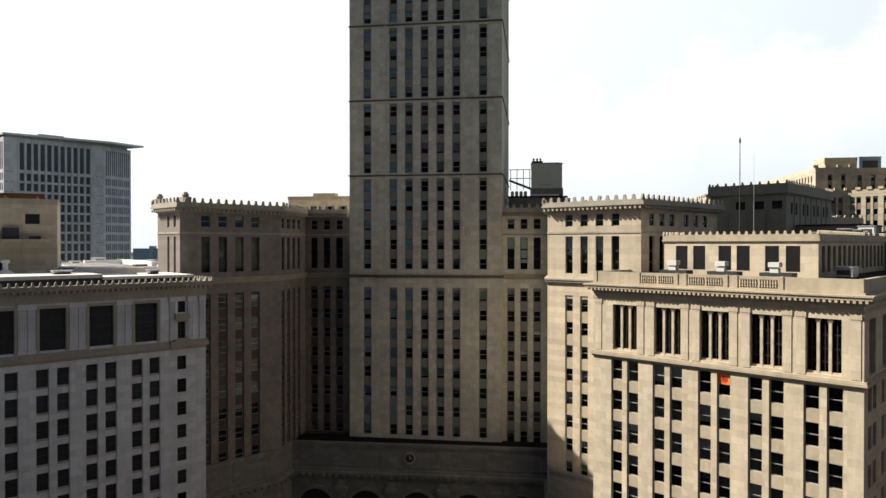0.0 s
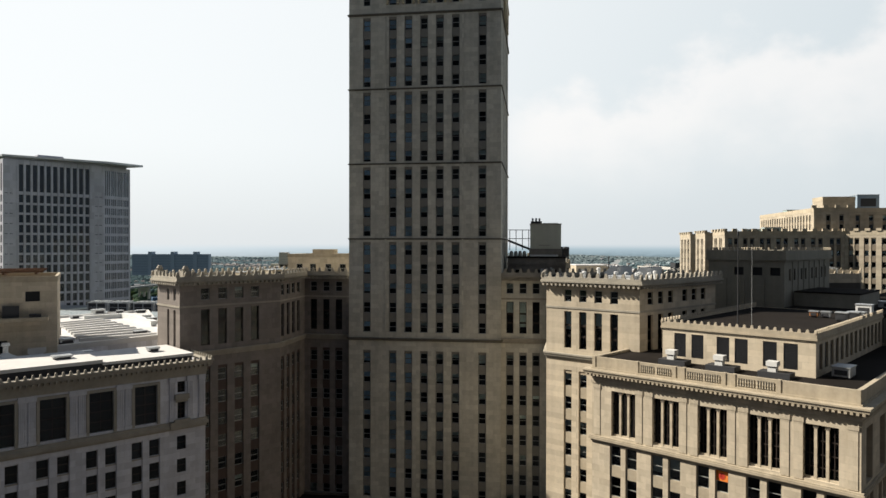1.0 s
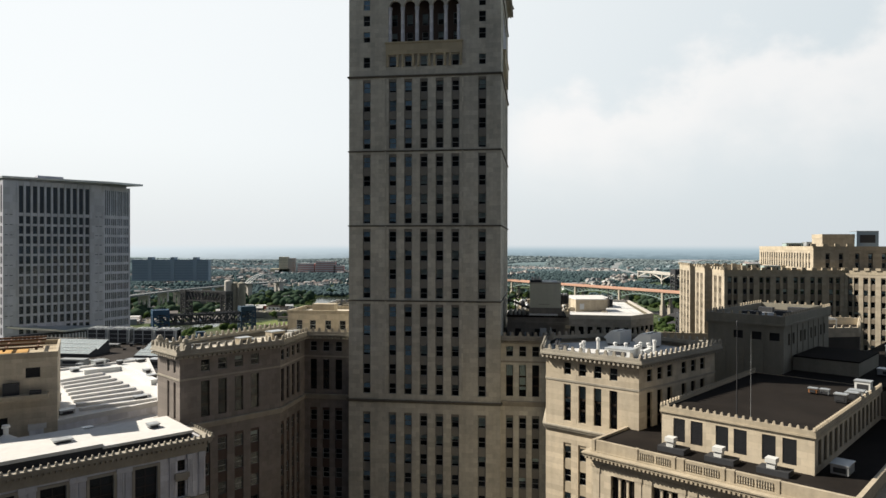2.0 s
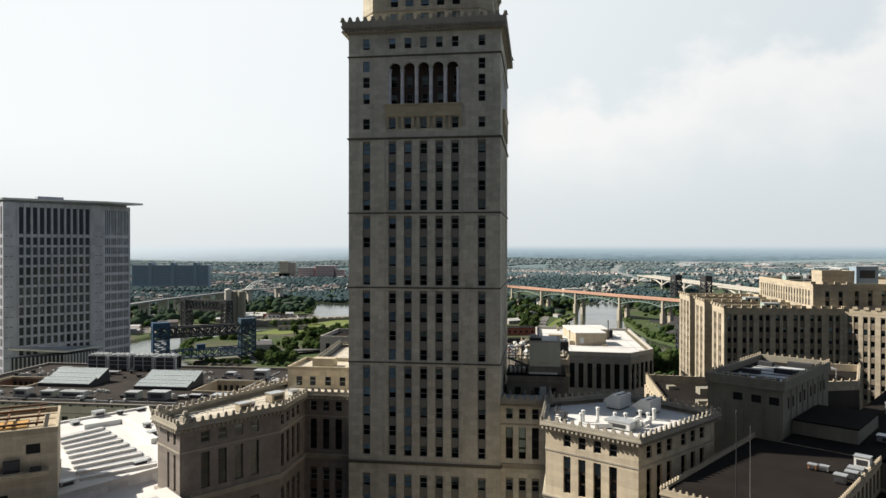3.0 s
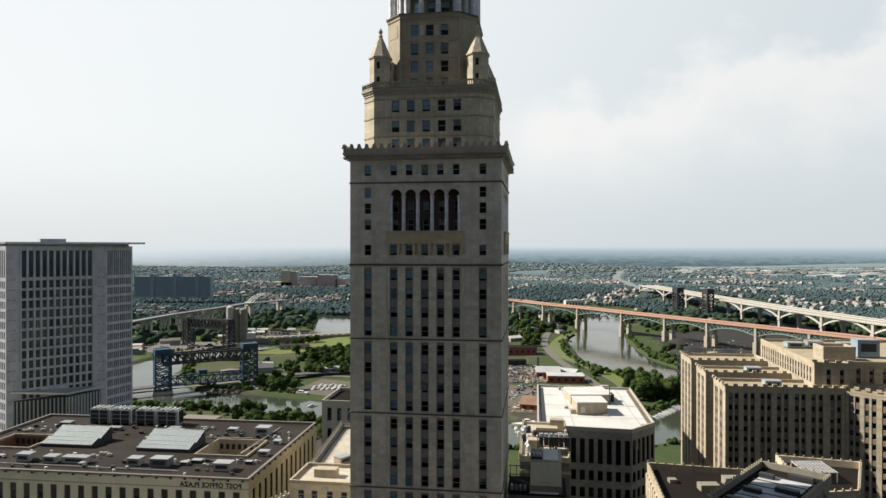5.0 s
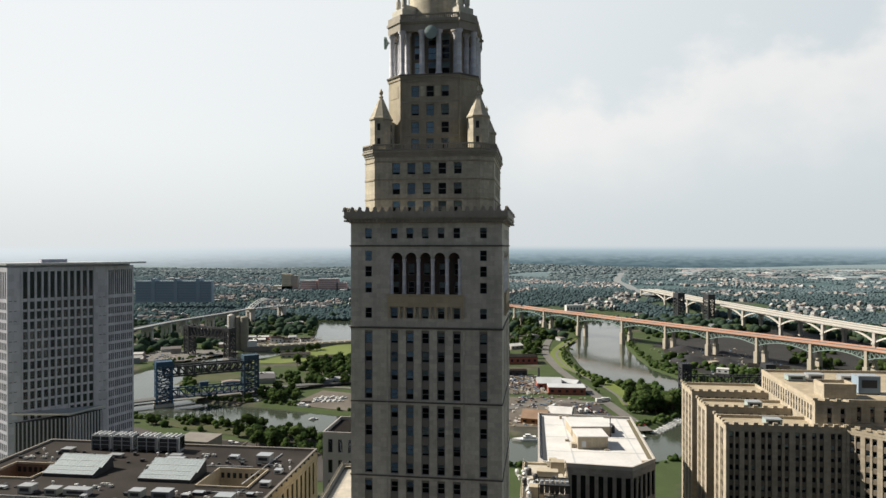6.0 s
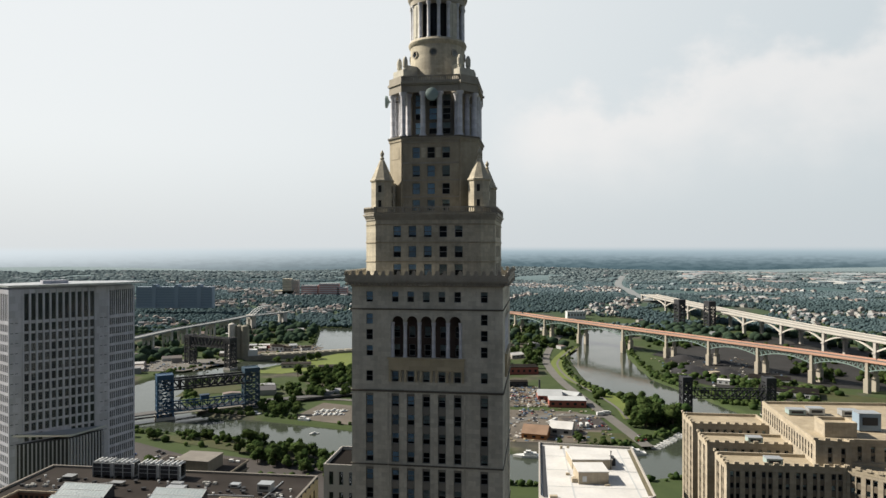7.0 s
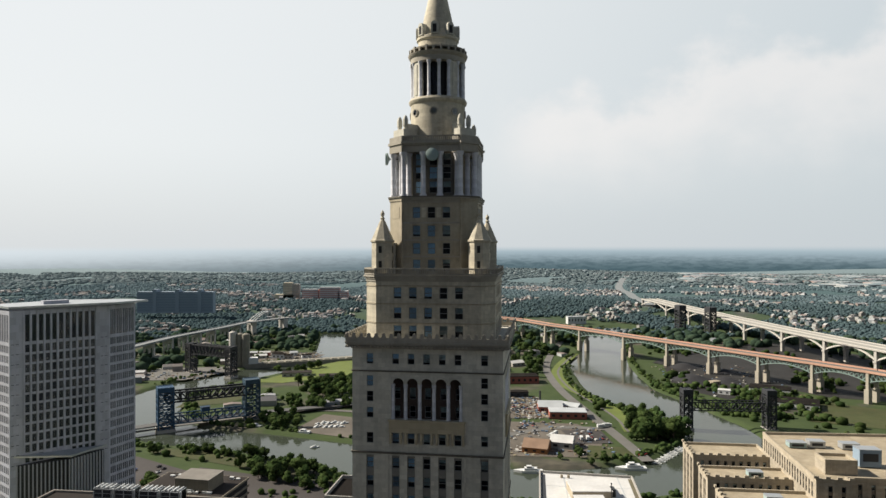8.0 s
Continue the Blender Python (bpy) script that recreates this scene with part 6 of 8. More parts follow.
cresting(rear2, antefix_mesh(0.8, 0.9, STONE_WARM), [(0, 0), (12.5, 0), (12.5, 34), (0, 34)], 67.85, 2.2, 0.0, (0, 1, 3))
for k in range(5):
    part("duct", Shape().bar((1.2 + 0.5 * k, 9.0 + 0.8 * k, 67.9), (2.4 + 0.5 * k, 15.0 + 0.6 * k, 68.3), 0.45), METAL_WHITE, rear2)
rubble = Shape()
for k in range(26):
    x, y, w_ = own.uniform(5.5, 11.8), own.uniform(3, 32), own.uniform(0.3, 1.0)
    rubble.box(x, x + w_, y, y + w_ * 1.3, 67.2, 67.2 + own.uniform(0.2, 0.9))
part("rubble", rubble, STONE_TAN, rear2, "broken masonry lying on the roof")
rear3 = thing("rear_hall", "dark-roofed stone hall with a crested edge and sunlit side", "building")
plan = [(51.2, 150.6), (72.0, 155.5), (95.0, 181.0), (57.6, 190.0)]
s = Shape()
for i in range(4):
    p, q = Vector(plan[i]), Vector(plan[(i + 1) % 4])
    L = (q - p).length
    hs = [(L * k / 12 - 0.85, L * k / 12 + 0.85, 44.0, 56.6) for k in range(1, 12)] if i == 3 else []
    wall(s, rear3, tuple(p), math.degrees(math.atan2(q.y - p.y, q.x - p.x)), L, 0, 58.0, hs, depth=0.7, panes=False)
part("wall", s, (STONE_WARM, DARK_ROOM, STONE_WARM), rear3)
part("roof", Shape().prism(offset(plan, -0.5), 58.0, 58.3), ROOF_DARK, rear3, "dark flat roof")
parapet(rear3, plan, 57.9, 60.2, STONE_TAN, 0.5, reach=0.05)
cresting(rear3, antefix_mesh(0.6, 0.6, STONE_TAN), plan, 60.15, 2.3, -0.2)
p, q = Vector((57.6, 190.0, 0)), Vector((51.2, 150.6, 0))
for k in range(12):
    c = p.lerp(q, (k + 0.5) / 12)
    part("pilaster", Shape().box(c.x - 0.45, c.x + 0.1, c.y - 0.6, c.y + 0.6, 40, 57.5), STONE_WARM, rear3)
for x, y, w_, d_, h_ in ((61, 160, 3, 2, 1.2), (66, 172, 5, 3, 1.6), (60, 178, 2, 2, 1.0), (74, 176, 6, 3, 2.0)):
    part("roof_box", Shape().box(x, x + w_, y, y + d_, 58.3, 58.3 + h_), CEMENT, rear3)
wall_top = thing("stone_terrace", "crested beige stone terrace behind the grey plant room", "building")
plan = [(82.0, 150.0), (94.2, 151.8), (107.0, 172.0), (88.0, 178.0)]
# near-black colour puts the shade under the parapet into the wall
part("wall", Shape().prism(plan, 0, 64.0), SHADED_WALL, wall_top)
part("roof", Shape().prism(offset(plan, -0.5), 64.0, 64.3), ROOF_DARK, wall_top)
parapet(wall_top, plan, 63.9, 66.0, STONE_WARM, 0.6, reach=0.05)
cresting(wall_top, antefix_mesh(0.7, 0.6, STONE_TAN), plan, 65.95, 2.1, -0.2)
rack = thing("lattice_rack", "pale weathered lattice rack standing on a dark roof", "rack", 91.0, 165.0, 64.3, 0)
for k in range(9):
    part("lattice_bar", Shape().bar((0.9 * k - 3.6, -3.6, 2.4), (0.9 * k - 3.6, 3.6, 2.8), 0.22), METAL_WHITE, rack)
    part("lattice_bar", Shape().bar((-3.8, 0.9 * k - 3.6, 2.5 + 0.05 * k), (3.8, 0.9 * k - 3.6, 2.5 + 0.05 * k), 0.22), METAL_WHITE, rack)
for x in (-3.6, 3.6):
    for y in (-3.6, 3.6):
        part("leg", Shape().bar((x, y, 0), (x, y, 2.6), 0.2), METAL_GREY, rack)
hall2 = thing("roof_terrace", "wide dark flat roof with low grey roof boxes", "building", 46.5, 74.5, 0, -43.5)
part("wall", Shape().prism([(-6.0, 45.5), (60, 45.5), (60, 110), (-17.5, 110), (-17.5, 78), (-22.0, 78), (-22.0, 44.95), (-6.0, 44.95)], 0, 60.2), CEMENT, hall2)
part("roof", Shape().prism([(-6.0, 46), (60, 46), (60, 110), (-17.0, 110), (-17.0, 78.2), (-21.8, 78.2), (-21.8, 45), (-6.0, 45)], 60.2, 60.9), ROOF_DARK, hall2)
part("roof_box", Shape().box(-21.9, -11, 52, 68, 60.9, 63.4), CEMENT, hall2, "low grey roof box")
part("roof_box_lid", Shape().box(-21.8, -10.9, 51.9, 68.1, 63.4, 63.65), ROOF_DARK, hall2)
part("roof_box", Shape().box(8, 30, 66, 78, 60.9, 65.2), METAL_GREY, hall2, "blue-grey roof plant")


def on_hotel(x, y):
    p = Vector((46.5, 74.5)) + Matrix.Rotation(radians(-43.5), 2) @ Vector((x, y))
    return p.x, p.y


# vents on the hotel's roof terrace
for x in (-23.6, -17.0, -10.4):
    px, py = on_hotel(x, 3.6)
    ob = thing("roof_vent", "small white two-tier vent on a dark curb", "vent", px, py, 55.75, -43.5, group="white roof vents")
    part("curb", Shape().box(-1.6, 2.2, -0.9, 1.3, 0, 0.7), METAL_DARK, ob)
    part("hood", Shape().box(-0.5, 0.5, -0.5, 0.5, 0.7, 1.3), METAL_WHITE, ob)
    part("cap", Shape().box(-0.65, 0.65, -0.65, 0.65, 1.4, 2.0), METAL_WHITE, ob)
roof_unit(-4.9, 8.0, 2.0, 3.0, 1.35, METAL_GREY, turn=-43.5, base=55.75, where=on_hotel, label="white metal air unit beside the attic wall")
px, py = on_hotel(-15.9, 6.9)
mast = thing("radio_mast", "slender dark radio mast standing on the roof", "mast", px, py, 60.9)
part("pole", Shape().lathe([(0.09, 0), (0.07, 6), (0.05, 12.6), (0.13, 12.7), (0.13, 13.1), (0.03, 13.4)], 8), METAL_DARK, mast)
part("foot", Shape().box(-0.5, 0.5, -0.5, 0.5, 0, 0.3), METAL_DARK, mast)
px, py = on_hotel(-14.2, 7.2)
mast2 = thing("radio_mast", "thin grey whip aerial on the roof", "mast", px, py, 60.9)
part("pole", Shape().lathe([(0.035, 0), (0.015, 11.5)], 6), METAL_GREY, mast2)
for x, y, w_, d_, h_, m_ in ((-13.6, 31, 1.2, 0.8, 0.9, RUST), (-12, 31.3, 1.2, 0.8, 0.9, METAL_GREY), (-9, 27, 1.6, 1.2, 1.3, METAL_DARK), (-8.2, 30, 1.6, 1.2, 1.2, METAL_DARK), (-8.5, 33, 2, 1.5, 1.0, METAL_GREY), (-8.5, 37, 2.2, 1.6, 1.9, METAL_WHITE)):
    roof_unit(x, y, w_, d_, h_, m_, turn=-43.5, base=60.9, where=on_hotel, label="small metal roof unit on dark bitumen")

# roof of the sunlit wing
RWZ = 65.6
for x, y in ((33.2, 125.4), (37.6, 121.4)):
    ob = thing("vent_hood", "large pale grey sloping vent hood on a pale roof", "vent", x, y, RWZ, 47.0, group="vent hoods")
    s = Shape()
    prof = [(0, 0.3), (0, 2.7), (1.9, 2.7), (3.4, 1.5), (3.4, 1.2), (2.9, 1.1), (2.9, 0.3)]
    s.face([(0, a_, b_) for a_, b_ in prof][::-1])
    s.face([(4.4, a_, b_) for a_, b_ in prof])
    for (a_, b_), (c_, d_) in zip(prof, prof[1:] + prof[:1]):
        s.face([(0, a_, b_), (4.4, a_, b_), (4.4, c_, d_), (0, c_, d_)])
    part("hood", s, METAL_WHITE, ob)
    part("curb", Shape().box(0.2, 4.2, 0.2, 2.7, 0, 0.3), METAL_DARK, ob)
    for x0 in (0.5, 2.5):
        part("slot", Shape().box(x0, x0 + 1.5, 0.4, 1.0, 2.69, 2.76), METAL_DARK, ob)
    part("louvre", Shape().box(4.4, 4.45, 0.5, 2.5, 0.8, 2.2), METAL_GREY, ob)
pipe = Shape().lathe([(0.26, 0), (0.26, 2.5), (0.36, 2.55), (0.36, 2.95), (0.2, 3.05)], 12).mesh("vent_pipe", METAL_WHITE)
for cx, cy, k_ in ((31.2, 114.0, 8), (37.0, 118.0, 5), (25.0, 115.5, 3)):
    for k in range(k_):
        x, y = cx + random.uniform(-2.2, 2.2), cy + random.uniform(-2.4, 2.0)
        ob = put("vent_pipe", pipe, None, Matrix.Translation((x, y, RWZ - 0.1)) @ Matrix.Diagonal((1, 1, random.uniform(0.45, 0.95), 1)))
        tagged(ob, "fat white vent pipe standing on a pale roof", "vent pipe", "vent pipes")
ducting = thing("roof_junk", "pile of white ducting lying on a pale roof", "ducting", 29.0, 113.0, RWZ)
for x, y, dx, dy, z in ((-3.0, 0.5, 3.2, -0.8, 0.45), (-1.0, 2.0, 2.6, 0.6, 0.5), (1.2, -0.6, 2.4, 1.5, 0.7), (3.0, 2.2, 2.0, -1.2, 0.5), (5.0, 0.8, 1.6, 1.6, 0.6)):
    part("duct", Shape().bar((x, y, z), (x + dx, y + dy, z + 0.2), 0.7), METAL_WHITE, ducting)
roof_unit(0, 0, 4.5, 3, 1.4, METAL_WHITE, turn=-41, base=RWZ, where=lambda a_, b_: (27.5, 113.5), label="low white metal unit on a pale roof")
s = Shape()
pts = [Vector((20.5, 127.0, 66.0)), Vector((21.4, 124.5, 67.0)), Vector((20.6, 122.0, 66.2)), Vector((21.8, 119.5, 66.6)), Vector((21.0, 117.5, 65.9))]
for a_, b_ in zip(pts, pts[1:]):
    s.bar(a_, b_, 0.45)
    s.bar(a_ + Vector((0.5, 0, 0.1)), b_ + Vector((0.6, 0.2, 0)), 0.35)
solid("cable_bundle", s, METAL_DARK, "black bundle of hoses lying across the roof", "cables")
for x, y in ((-49.0, 117.0), (-42.8, 112.4)):
    s = Shape().box(-0.7, 0.7, -0.7, 0.7, 66.9, 67.9).lathe([(0.5, 67.9), (0.6, 68.2), (0.3, 68.7)], 10)
    solid("parapet_block", s, STONE_TRIM, "carved stone block on the wing's parapet corner", "ornament", pose(x, y, 0, 0, 0, 45))

# penthouse and clutter on the store's roof
DARK_RUST = mat("dark_rusty_steel", (0.11, 0.055, 0.03), rough=0.8, var=0.4)
pent = thing("roof_penthouse", "stained beige rendered penthouse with a rusty roof frame", "building", -62.0, 108.6, 0, 28.0)
s = Shape()
wall(s, pent, (-26, 0), 0, 26, 53.8, 67.0, [(21.6, 23.6, 63.2, 64.8), (11, 13.2, 63.0, 64.8), (17.6, 19.2, 54.0, 57.2)], depth=0.3, panes=False)
wall(s, pent, (0, 0), 90, 16, 53.8, 67.0, [], panes=False)
s.face([(-26, 16, 53.8), (0, 16, 53.8), (0, 16, 67), (-26, 16, 67)])
part("wall", s, (STONE_WARM, DARK_ROOM, STONE_TAN), pent)
part("roof", Shape().box(-26, -0.3, 0.3, 16, 66.0, 66.4), pale, pent)
part("tarpaulin", Shape().box(-13, -4.5, 4.5, 10, 66.4, 66.6), mat("orange_tarpaulin", (0.42, 0.24, 0.07), var=0.3, scale=0.4), pent, "faded orange tarpaulin on the roof")
parapet(pent, [(-26, 0), (0, 0), (0, 16), (-26, 16)], 66.3, 67.2, STONE_TAN, 0.4, reach=0.08)
part("ledge", Shape().box(-26, -1.2, -2.0, 0, 60.2, 60.8), STONE_TAN, pent)
for x, w_, h_ in ((-24, 2.2, 1.0), (-19, 3.0, 0.7), (-14.5, 1.4, 1.5), (-11, 2.6, 0.6), (-3.8, 1.6, 0.5)):
    part("ledge_box", Shape().box(x, x + w_, -1.5, -0.4, 60.8, 60.8 + h_), METAL_DARK, pent)
part("door_frame", Shape().box(-8.6, -8.4, -0.1, 0, 53.9, 57.3), METAL_DARK, pent)
for k in range(6):
    part("steel_beam", Shape().bar((-25 + 4.4 * k, 1, 67.6), (-25 + 4.4 * k, 15, 67.6), 0.32), DARK_RUST, pent)
for y in (1.0, 6, 11, 15.0):
    part("steel_beam", Shape().bar((-26, y, 67.9), (-2.0, y, 67.9), 0.32), DARK_RUST, pent)
ob = thing("air_grille", "dark square air grille on the penthouse wall", "grille", -62.0, 108.6, 0, 28.0)
part("box", Shape().box(-7.4, -5.2, -1.0, -0.02, 60.8, 62.6), METAL_DARK, ob)


def on_store(x, y):
    p = Vector((-37.2, 105.8)) + Matrix.Rotation(radians(42.0), 2) @ Vector((x, y))
    return p.x, p.y


for x, y, w_, d_, h_, z in ((-14.2, 13.0, 1.4, 1.2, 1.5, 53.8), (-20, 5, 2.4, 1.6, 0.4, 55.7), (-6.5, 6, 1.6, 1.4, 0.6, 55.3)):
    roof_unit(x, y, w_, d_, h_, METAL_GREY if h_ > 0.5 else METAL_WHITE, turn=42.0, base=z, where=on_store, label="low metal roof unit on a white roof")
for x, y, w_, d_, h_, m_ in ((-82.5, 160.0, 2.6, 1.8, 1.3, METAL_GREY), (-78.0, 162.5, 1.2, 1.0, 0.9, METAL_DARK), (-84.0, 153.0, 1.8, 1.4, 0.7, METAL_GREY), (-56.5, 124.2, 2.2, 1.0, 0.8, METAL_DARK), (-64.5, 113.8, 2.4, 1.4, 0.7, METAL_GREY), (-71.0, 122.0, 1.9, 1.6, 1.6, METAL_DARK), (-62.0, 143.0, 1.6, 1.4, 1.2, ROOF_TAN), (-66.5, 151.0, 1.4, 1.2, 0.9, METAL_GREY), (-75.0, 166.0, 2.2, 1.0, 0.6, METAL_DARK)):
    roof_unit(0, 0, w_, d_, h_, m_, turn=50.0, base=55.4, where=lambda a_, b_, c=(x, y): c, label="small metal roof unit on a white ribbed roof")
px, py = on_store(-24.5, 13.4)
ob = thing("roof_vent", "white domed roof vent with a short stack", "vent", px, py, 55.0)
part("dome", Shape().lathe([(1.6, 0), (1.5, 0.6), (0.6, 1.1), (0.35, 1.3), (0.35, 2.2), (0.6, 2.3), (0.5, 2.7)], 16), METAL_WHITE, ob)

# ================= unseen buildings added round the square to cut skylight ======
FACADE = mat("dark_blocker_facade", (0.07, 0.07, 0.075), var=0.2, blocks=(6.0, 3.8))
for x, y, w_, d_, h_ in ((-120, -125, 70, 55, 230), (-48, -140, 76, 60, 210), (30, -125, 90, 60, 270), (78, -70, 60, 112, 150), (-160, -70, 62, 100, 130)):
    solid("square_building", Shape().box(x, x + w_, y, y + d_, 0, h_), FACADE, "plain dark building across the square", "building")
# unseen paving, dark so that little light bounces up
solid("pavement", Shape().box(-220, 220, -90, 108, 0.02, 0.12), ASPHALT, "dark paved square and streets", "pavement", kind="structure")

# loose clutter on the flat roofs: ducts, hatches and pipe runs
for x, y, w_, d_, h_ in ((-33, 14, 3, 2, 1.2), (-70, 8, 2, 2, 1.4), (-110, 14, 4, 2, 1.0), (-118, 12, 3, 3, 1.8), (-62, 58, 5, 3, 1.6), (-35, 60, 4, 3, 1.5), (-8, 44, 3, 3, 1.6), (-46, 52, 3, 2, 1.2), (-30, 17, 4, 2.5, 1.1), (-90, 56, 6, 3, 1.4), (-116, 60, 5, 4, 1.8), (-9, 18, 2.5, 2, 1.1)):
    roof_unit(x, y, w_, d_, h_, random.choice((METAL_GREY, CEMENT, METAL_DARK, METAL_WHITE)), label="small roof box on dark gravel")
for x0, y0, x1, y1 in ((-130, 8, -30, 7), (-60, 49, -20, 51), (-112, 46, -88, 62), (-30, 20, -4, 22), (-16, 30, -14, 70)):
    a_, b_ = on_post(x0, y0), on_post(x1, y1)
    solid("pipe_run", Shape().bar((*a_, ROOF_Z + 0.35), (*b_, ROOF_Z + 0.35), 0.35), METAL_GREY, "grey pipe run across the gravel roof", "pipe", group="pipe runs")
for x, y, w_, d_, h_, m_ in ((-9, 56, 6, 2, 1.2, METAL_GREY), (-2, 50, 2, 2, 1.0, METAL_WHITE), (6, 56, 5, 3, 1.8, METAL_GREY), (12, 50, 3, 3, 2.2, METAL_WHITE), (-12, 80, 8, 5, 2.5, METAL_GREY), (-6, 92, 5, 5, 3, CEMENT)):
    roof_unit(x, y, w_, d_, h_, m_, turn=-43.5, base=60.9, where=on_hotel, label="metal roof unit on the dark terrace")
# steel rack of fans behind the lift house
rack = thing("fan_rack", "dark steel rack with cooling fans on the rear roof", "cooling rack", 24.5, 174.0, 67.2, -8.0)
for x in (0, 4, 8):
    for y in (0, 6):
        part("post", Shape().bar((x, y, 0), (x, y, 4.6), 0.25), METAL_DARK, rack)
for z in (2.2, 4.5):
    for y in (0, 6):
        part("rail", Shape().bar((0, y, z), (8, y, z), 0.22), METAL_DARK, rack)
for k in range(6):
    part("fan_box", Shape().box(0.3 + 1.3 * k, 1.4 + 1.3 * k, 0.3, 5.7, 2.3, 4.3), METAL_DARK, rack)
    part("fan_ring", Shape().lathe([(0.5, 4.3), (0.5, 4.7)], 12, 0.85 + 1.3 * k, 3.0), METAL_GREY, rack)
for k in range(14):
    x, y = random.uniform(21, 33), random.uniform(174, 198)
    tagged(put("roof_vent", vent, None, pose(x, y, 67.2)), "small white roof vent on a pale roof", "vent", "roof vents")

# small boxes and hoods strewn over the gravel roof
hood = Shape().box(-0.6, 0.6, -0.4, 0.4, 0, 0.6).box(-0.75, 0.75, -0.55, 0.55, 0.6, 0.85).mesh("roof_hood", METAL_DARK)
for k in range(60):
    u, v = random.uniform(-130, -4), random.choice((random.uniform(3, 24), random.uniform(50, 62)))
    x, y = on_post(u, v)
    tagged(put("roof_hood", hood, None, Matrix.Translation((x, y, ROOF_Z)) @ Matrix.Rotation(random.uniform(0, 3), 4, "Z") @ Matrix.Scale(random.uniform(0.6, 1.5), 4)), "small dark roof hood on gravel", "roof hood", "roof hoods")
# boxes and a rail on the shaded wing's roof
for x, y, w_, d_, h_, m_ in ((-44.0, 115.5, 1.6, 1.2, 1.0, ROOF_WHITE), (-37.0, 123.5, 2.4, 1.6, 1.6, STONE_TAN), (-33.0, 131.0, 3.0, 2.2, 1.8, STONE_TAN), (-36.5, 128.0, 1.2, 1.2, 0.8, METAL_GREY), (-30.5, 137.0, 2.0, 1.4, 1.2, METAL_WHITE), (-29.0, 160.0, 3.0, 2.0, 1.6, METAL_GREY), (-26.0, 170.0, 4.0, 2.5, 1.8, STONE_TAN), (-24.0, 183.0, 3.0, 2.0, 1.2, METAL_WHITE)):
    roof_unit(0, 0, w_, d_, h_, m_, turn=50.0, base=65.55, where=lambda a_, b_, c=(x, y): c, label="small boxed unit on a pale stained roof")
rail = thing("roof_rail", "thin grey handrail along a pale roof", "railing")
pts = [Vector((-46.5, 117.5, 65.6)), Vector((-34.0, 130.5, 65.6)), Vector((-30.8, 146.0, 65.6))]
for p, q in zip(pts, pts[1:]):
    for z in (0.6, 1.1):
        part("bar", Shape().bar(p + Vector((0, 0, z)), q + Vector((0, 0, z)), 0.07), METAL_GREY, rail)
    for k in range(7):
        c = p.lerp(q, k / 6)
        part("post", Shape().bar(c, c + Vector((0, 0, 1.12)), 0.07), METAL_GREY, rail)
# pipes, ladder and tanks on the dark base behind the tower
for k in range(7):
    x, y = 14.2 + 1.49 * k, 139.28 - 0.209 * k
    solid("wall_pipe", Shape().bar((x, y, 61.0 + (k % 3)), (x, y, 66.5), 0.28), METAL_DARK if k % 2 else METAL_GREY, "upright pipe on the sooty rear wall", "pipe", group="wall pipes")
for k in range(9):
    x, y = 22.0 + random.uniform(0, 9), 176 + random.uniform(0, 20)
    solid("roof_tank", Shape().lathe([(0.7, 0), (0.7, 1.6), (0.4, 1.9), (0.1, 2.0)], 12), random.choice((METAL_DARK, METAL_GREY)), "small round roof tank behind the tower", "tank", pose(x, y, 67.2), "roof tanks")

# ================= the valley: bridges =================


def truss(s, p, q, low_p, low_q, mid, n, w=0.6, sag=True):
    """A truss between two upper points, with its lower chord from low_p to low_q metres below, mid in between."""
    p, q = Vector(p), Vector(q)
    tops, lows = [], []
    for k in range(n + 1):
        t = k / n
        a = p.lerp(q, t)
        dep = low_p * (1 - t) + low_q * t
        if sag:
            dep = mid + (dep - mid) * (2 * t - 1) ** 2
        tops.append(a)
        lows.append(a - Vector((0, 0, dep)))
    for k in range(n):
        s.bar(tops[k], tops[k + 1], w * 1.3)
        s.bar(lows[k], lows[k + 1], w * 1.3)
        s.bar(tops[k], lows[k], w)
        s.bar(*((tops[k], lows[k + 1]) if k < n / 2 else (lows[k], tops[k + 1])), w)
    s.bar(tops[n], lows[n], w)
    return s


def shifted(p, q, r):
    """Both points moved sideways by r."""
    d = (Vector(q) - Vector(p)).normalized()
    n = Vector((-d.y, d.x, 0)) * r
    return Vector(p) + n, Vector(q) + n


high = thing("truss_bridge", "long reddish deck bridge on green arched trusses and piers", "bridge")
PIERS = [(60, 1410), (145, 1330), (190, 1244), (239, 1174), (292, 1086), (338, 1015), (377, 952), (417, 890), (455, 830), (488, 774), (516, 712), (542, 650)]
DZ = 16.0
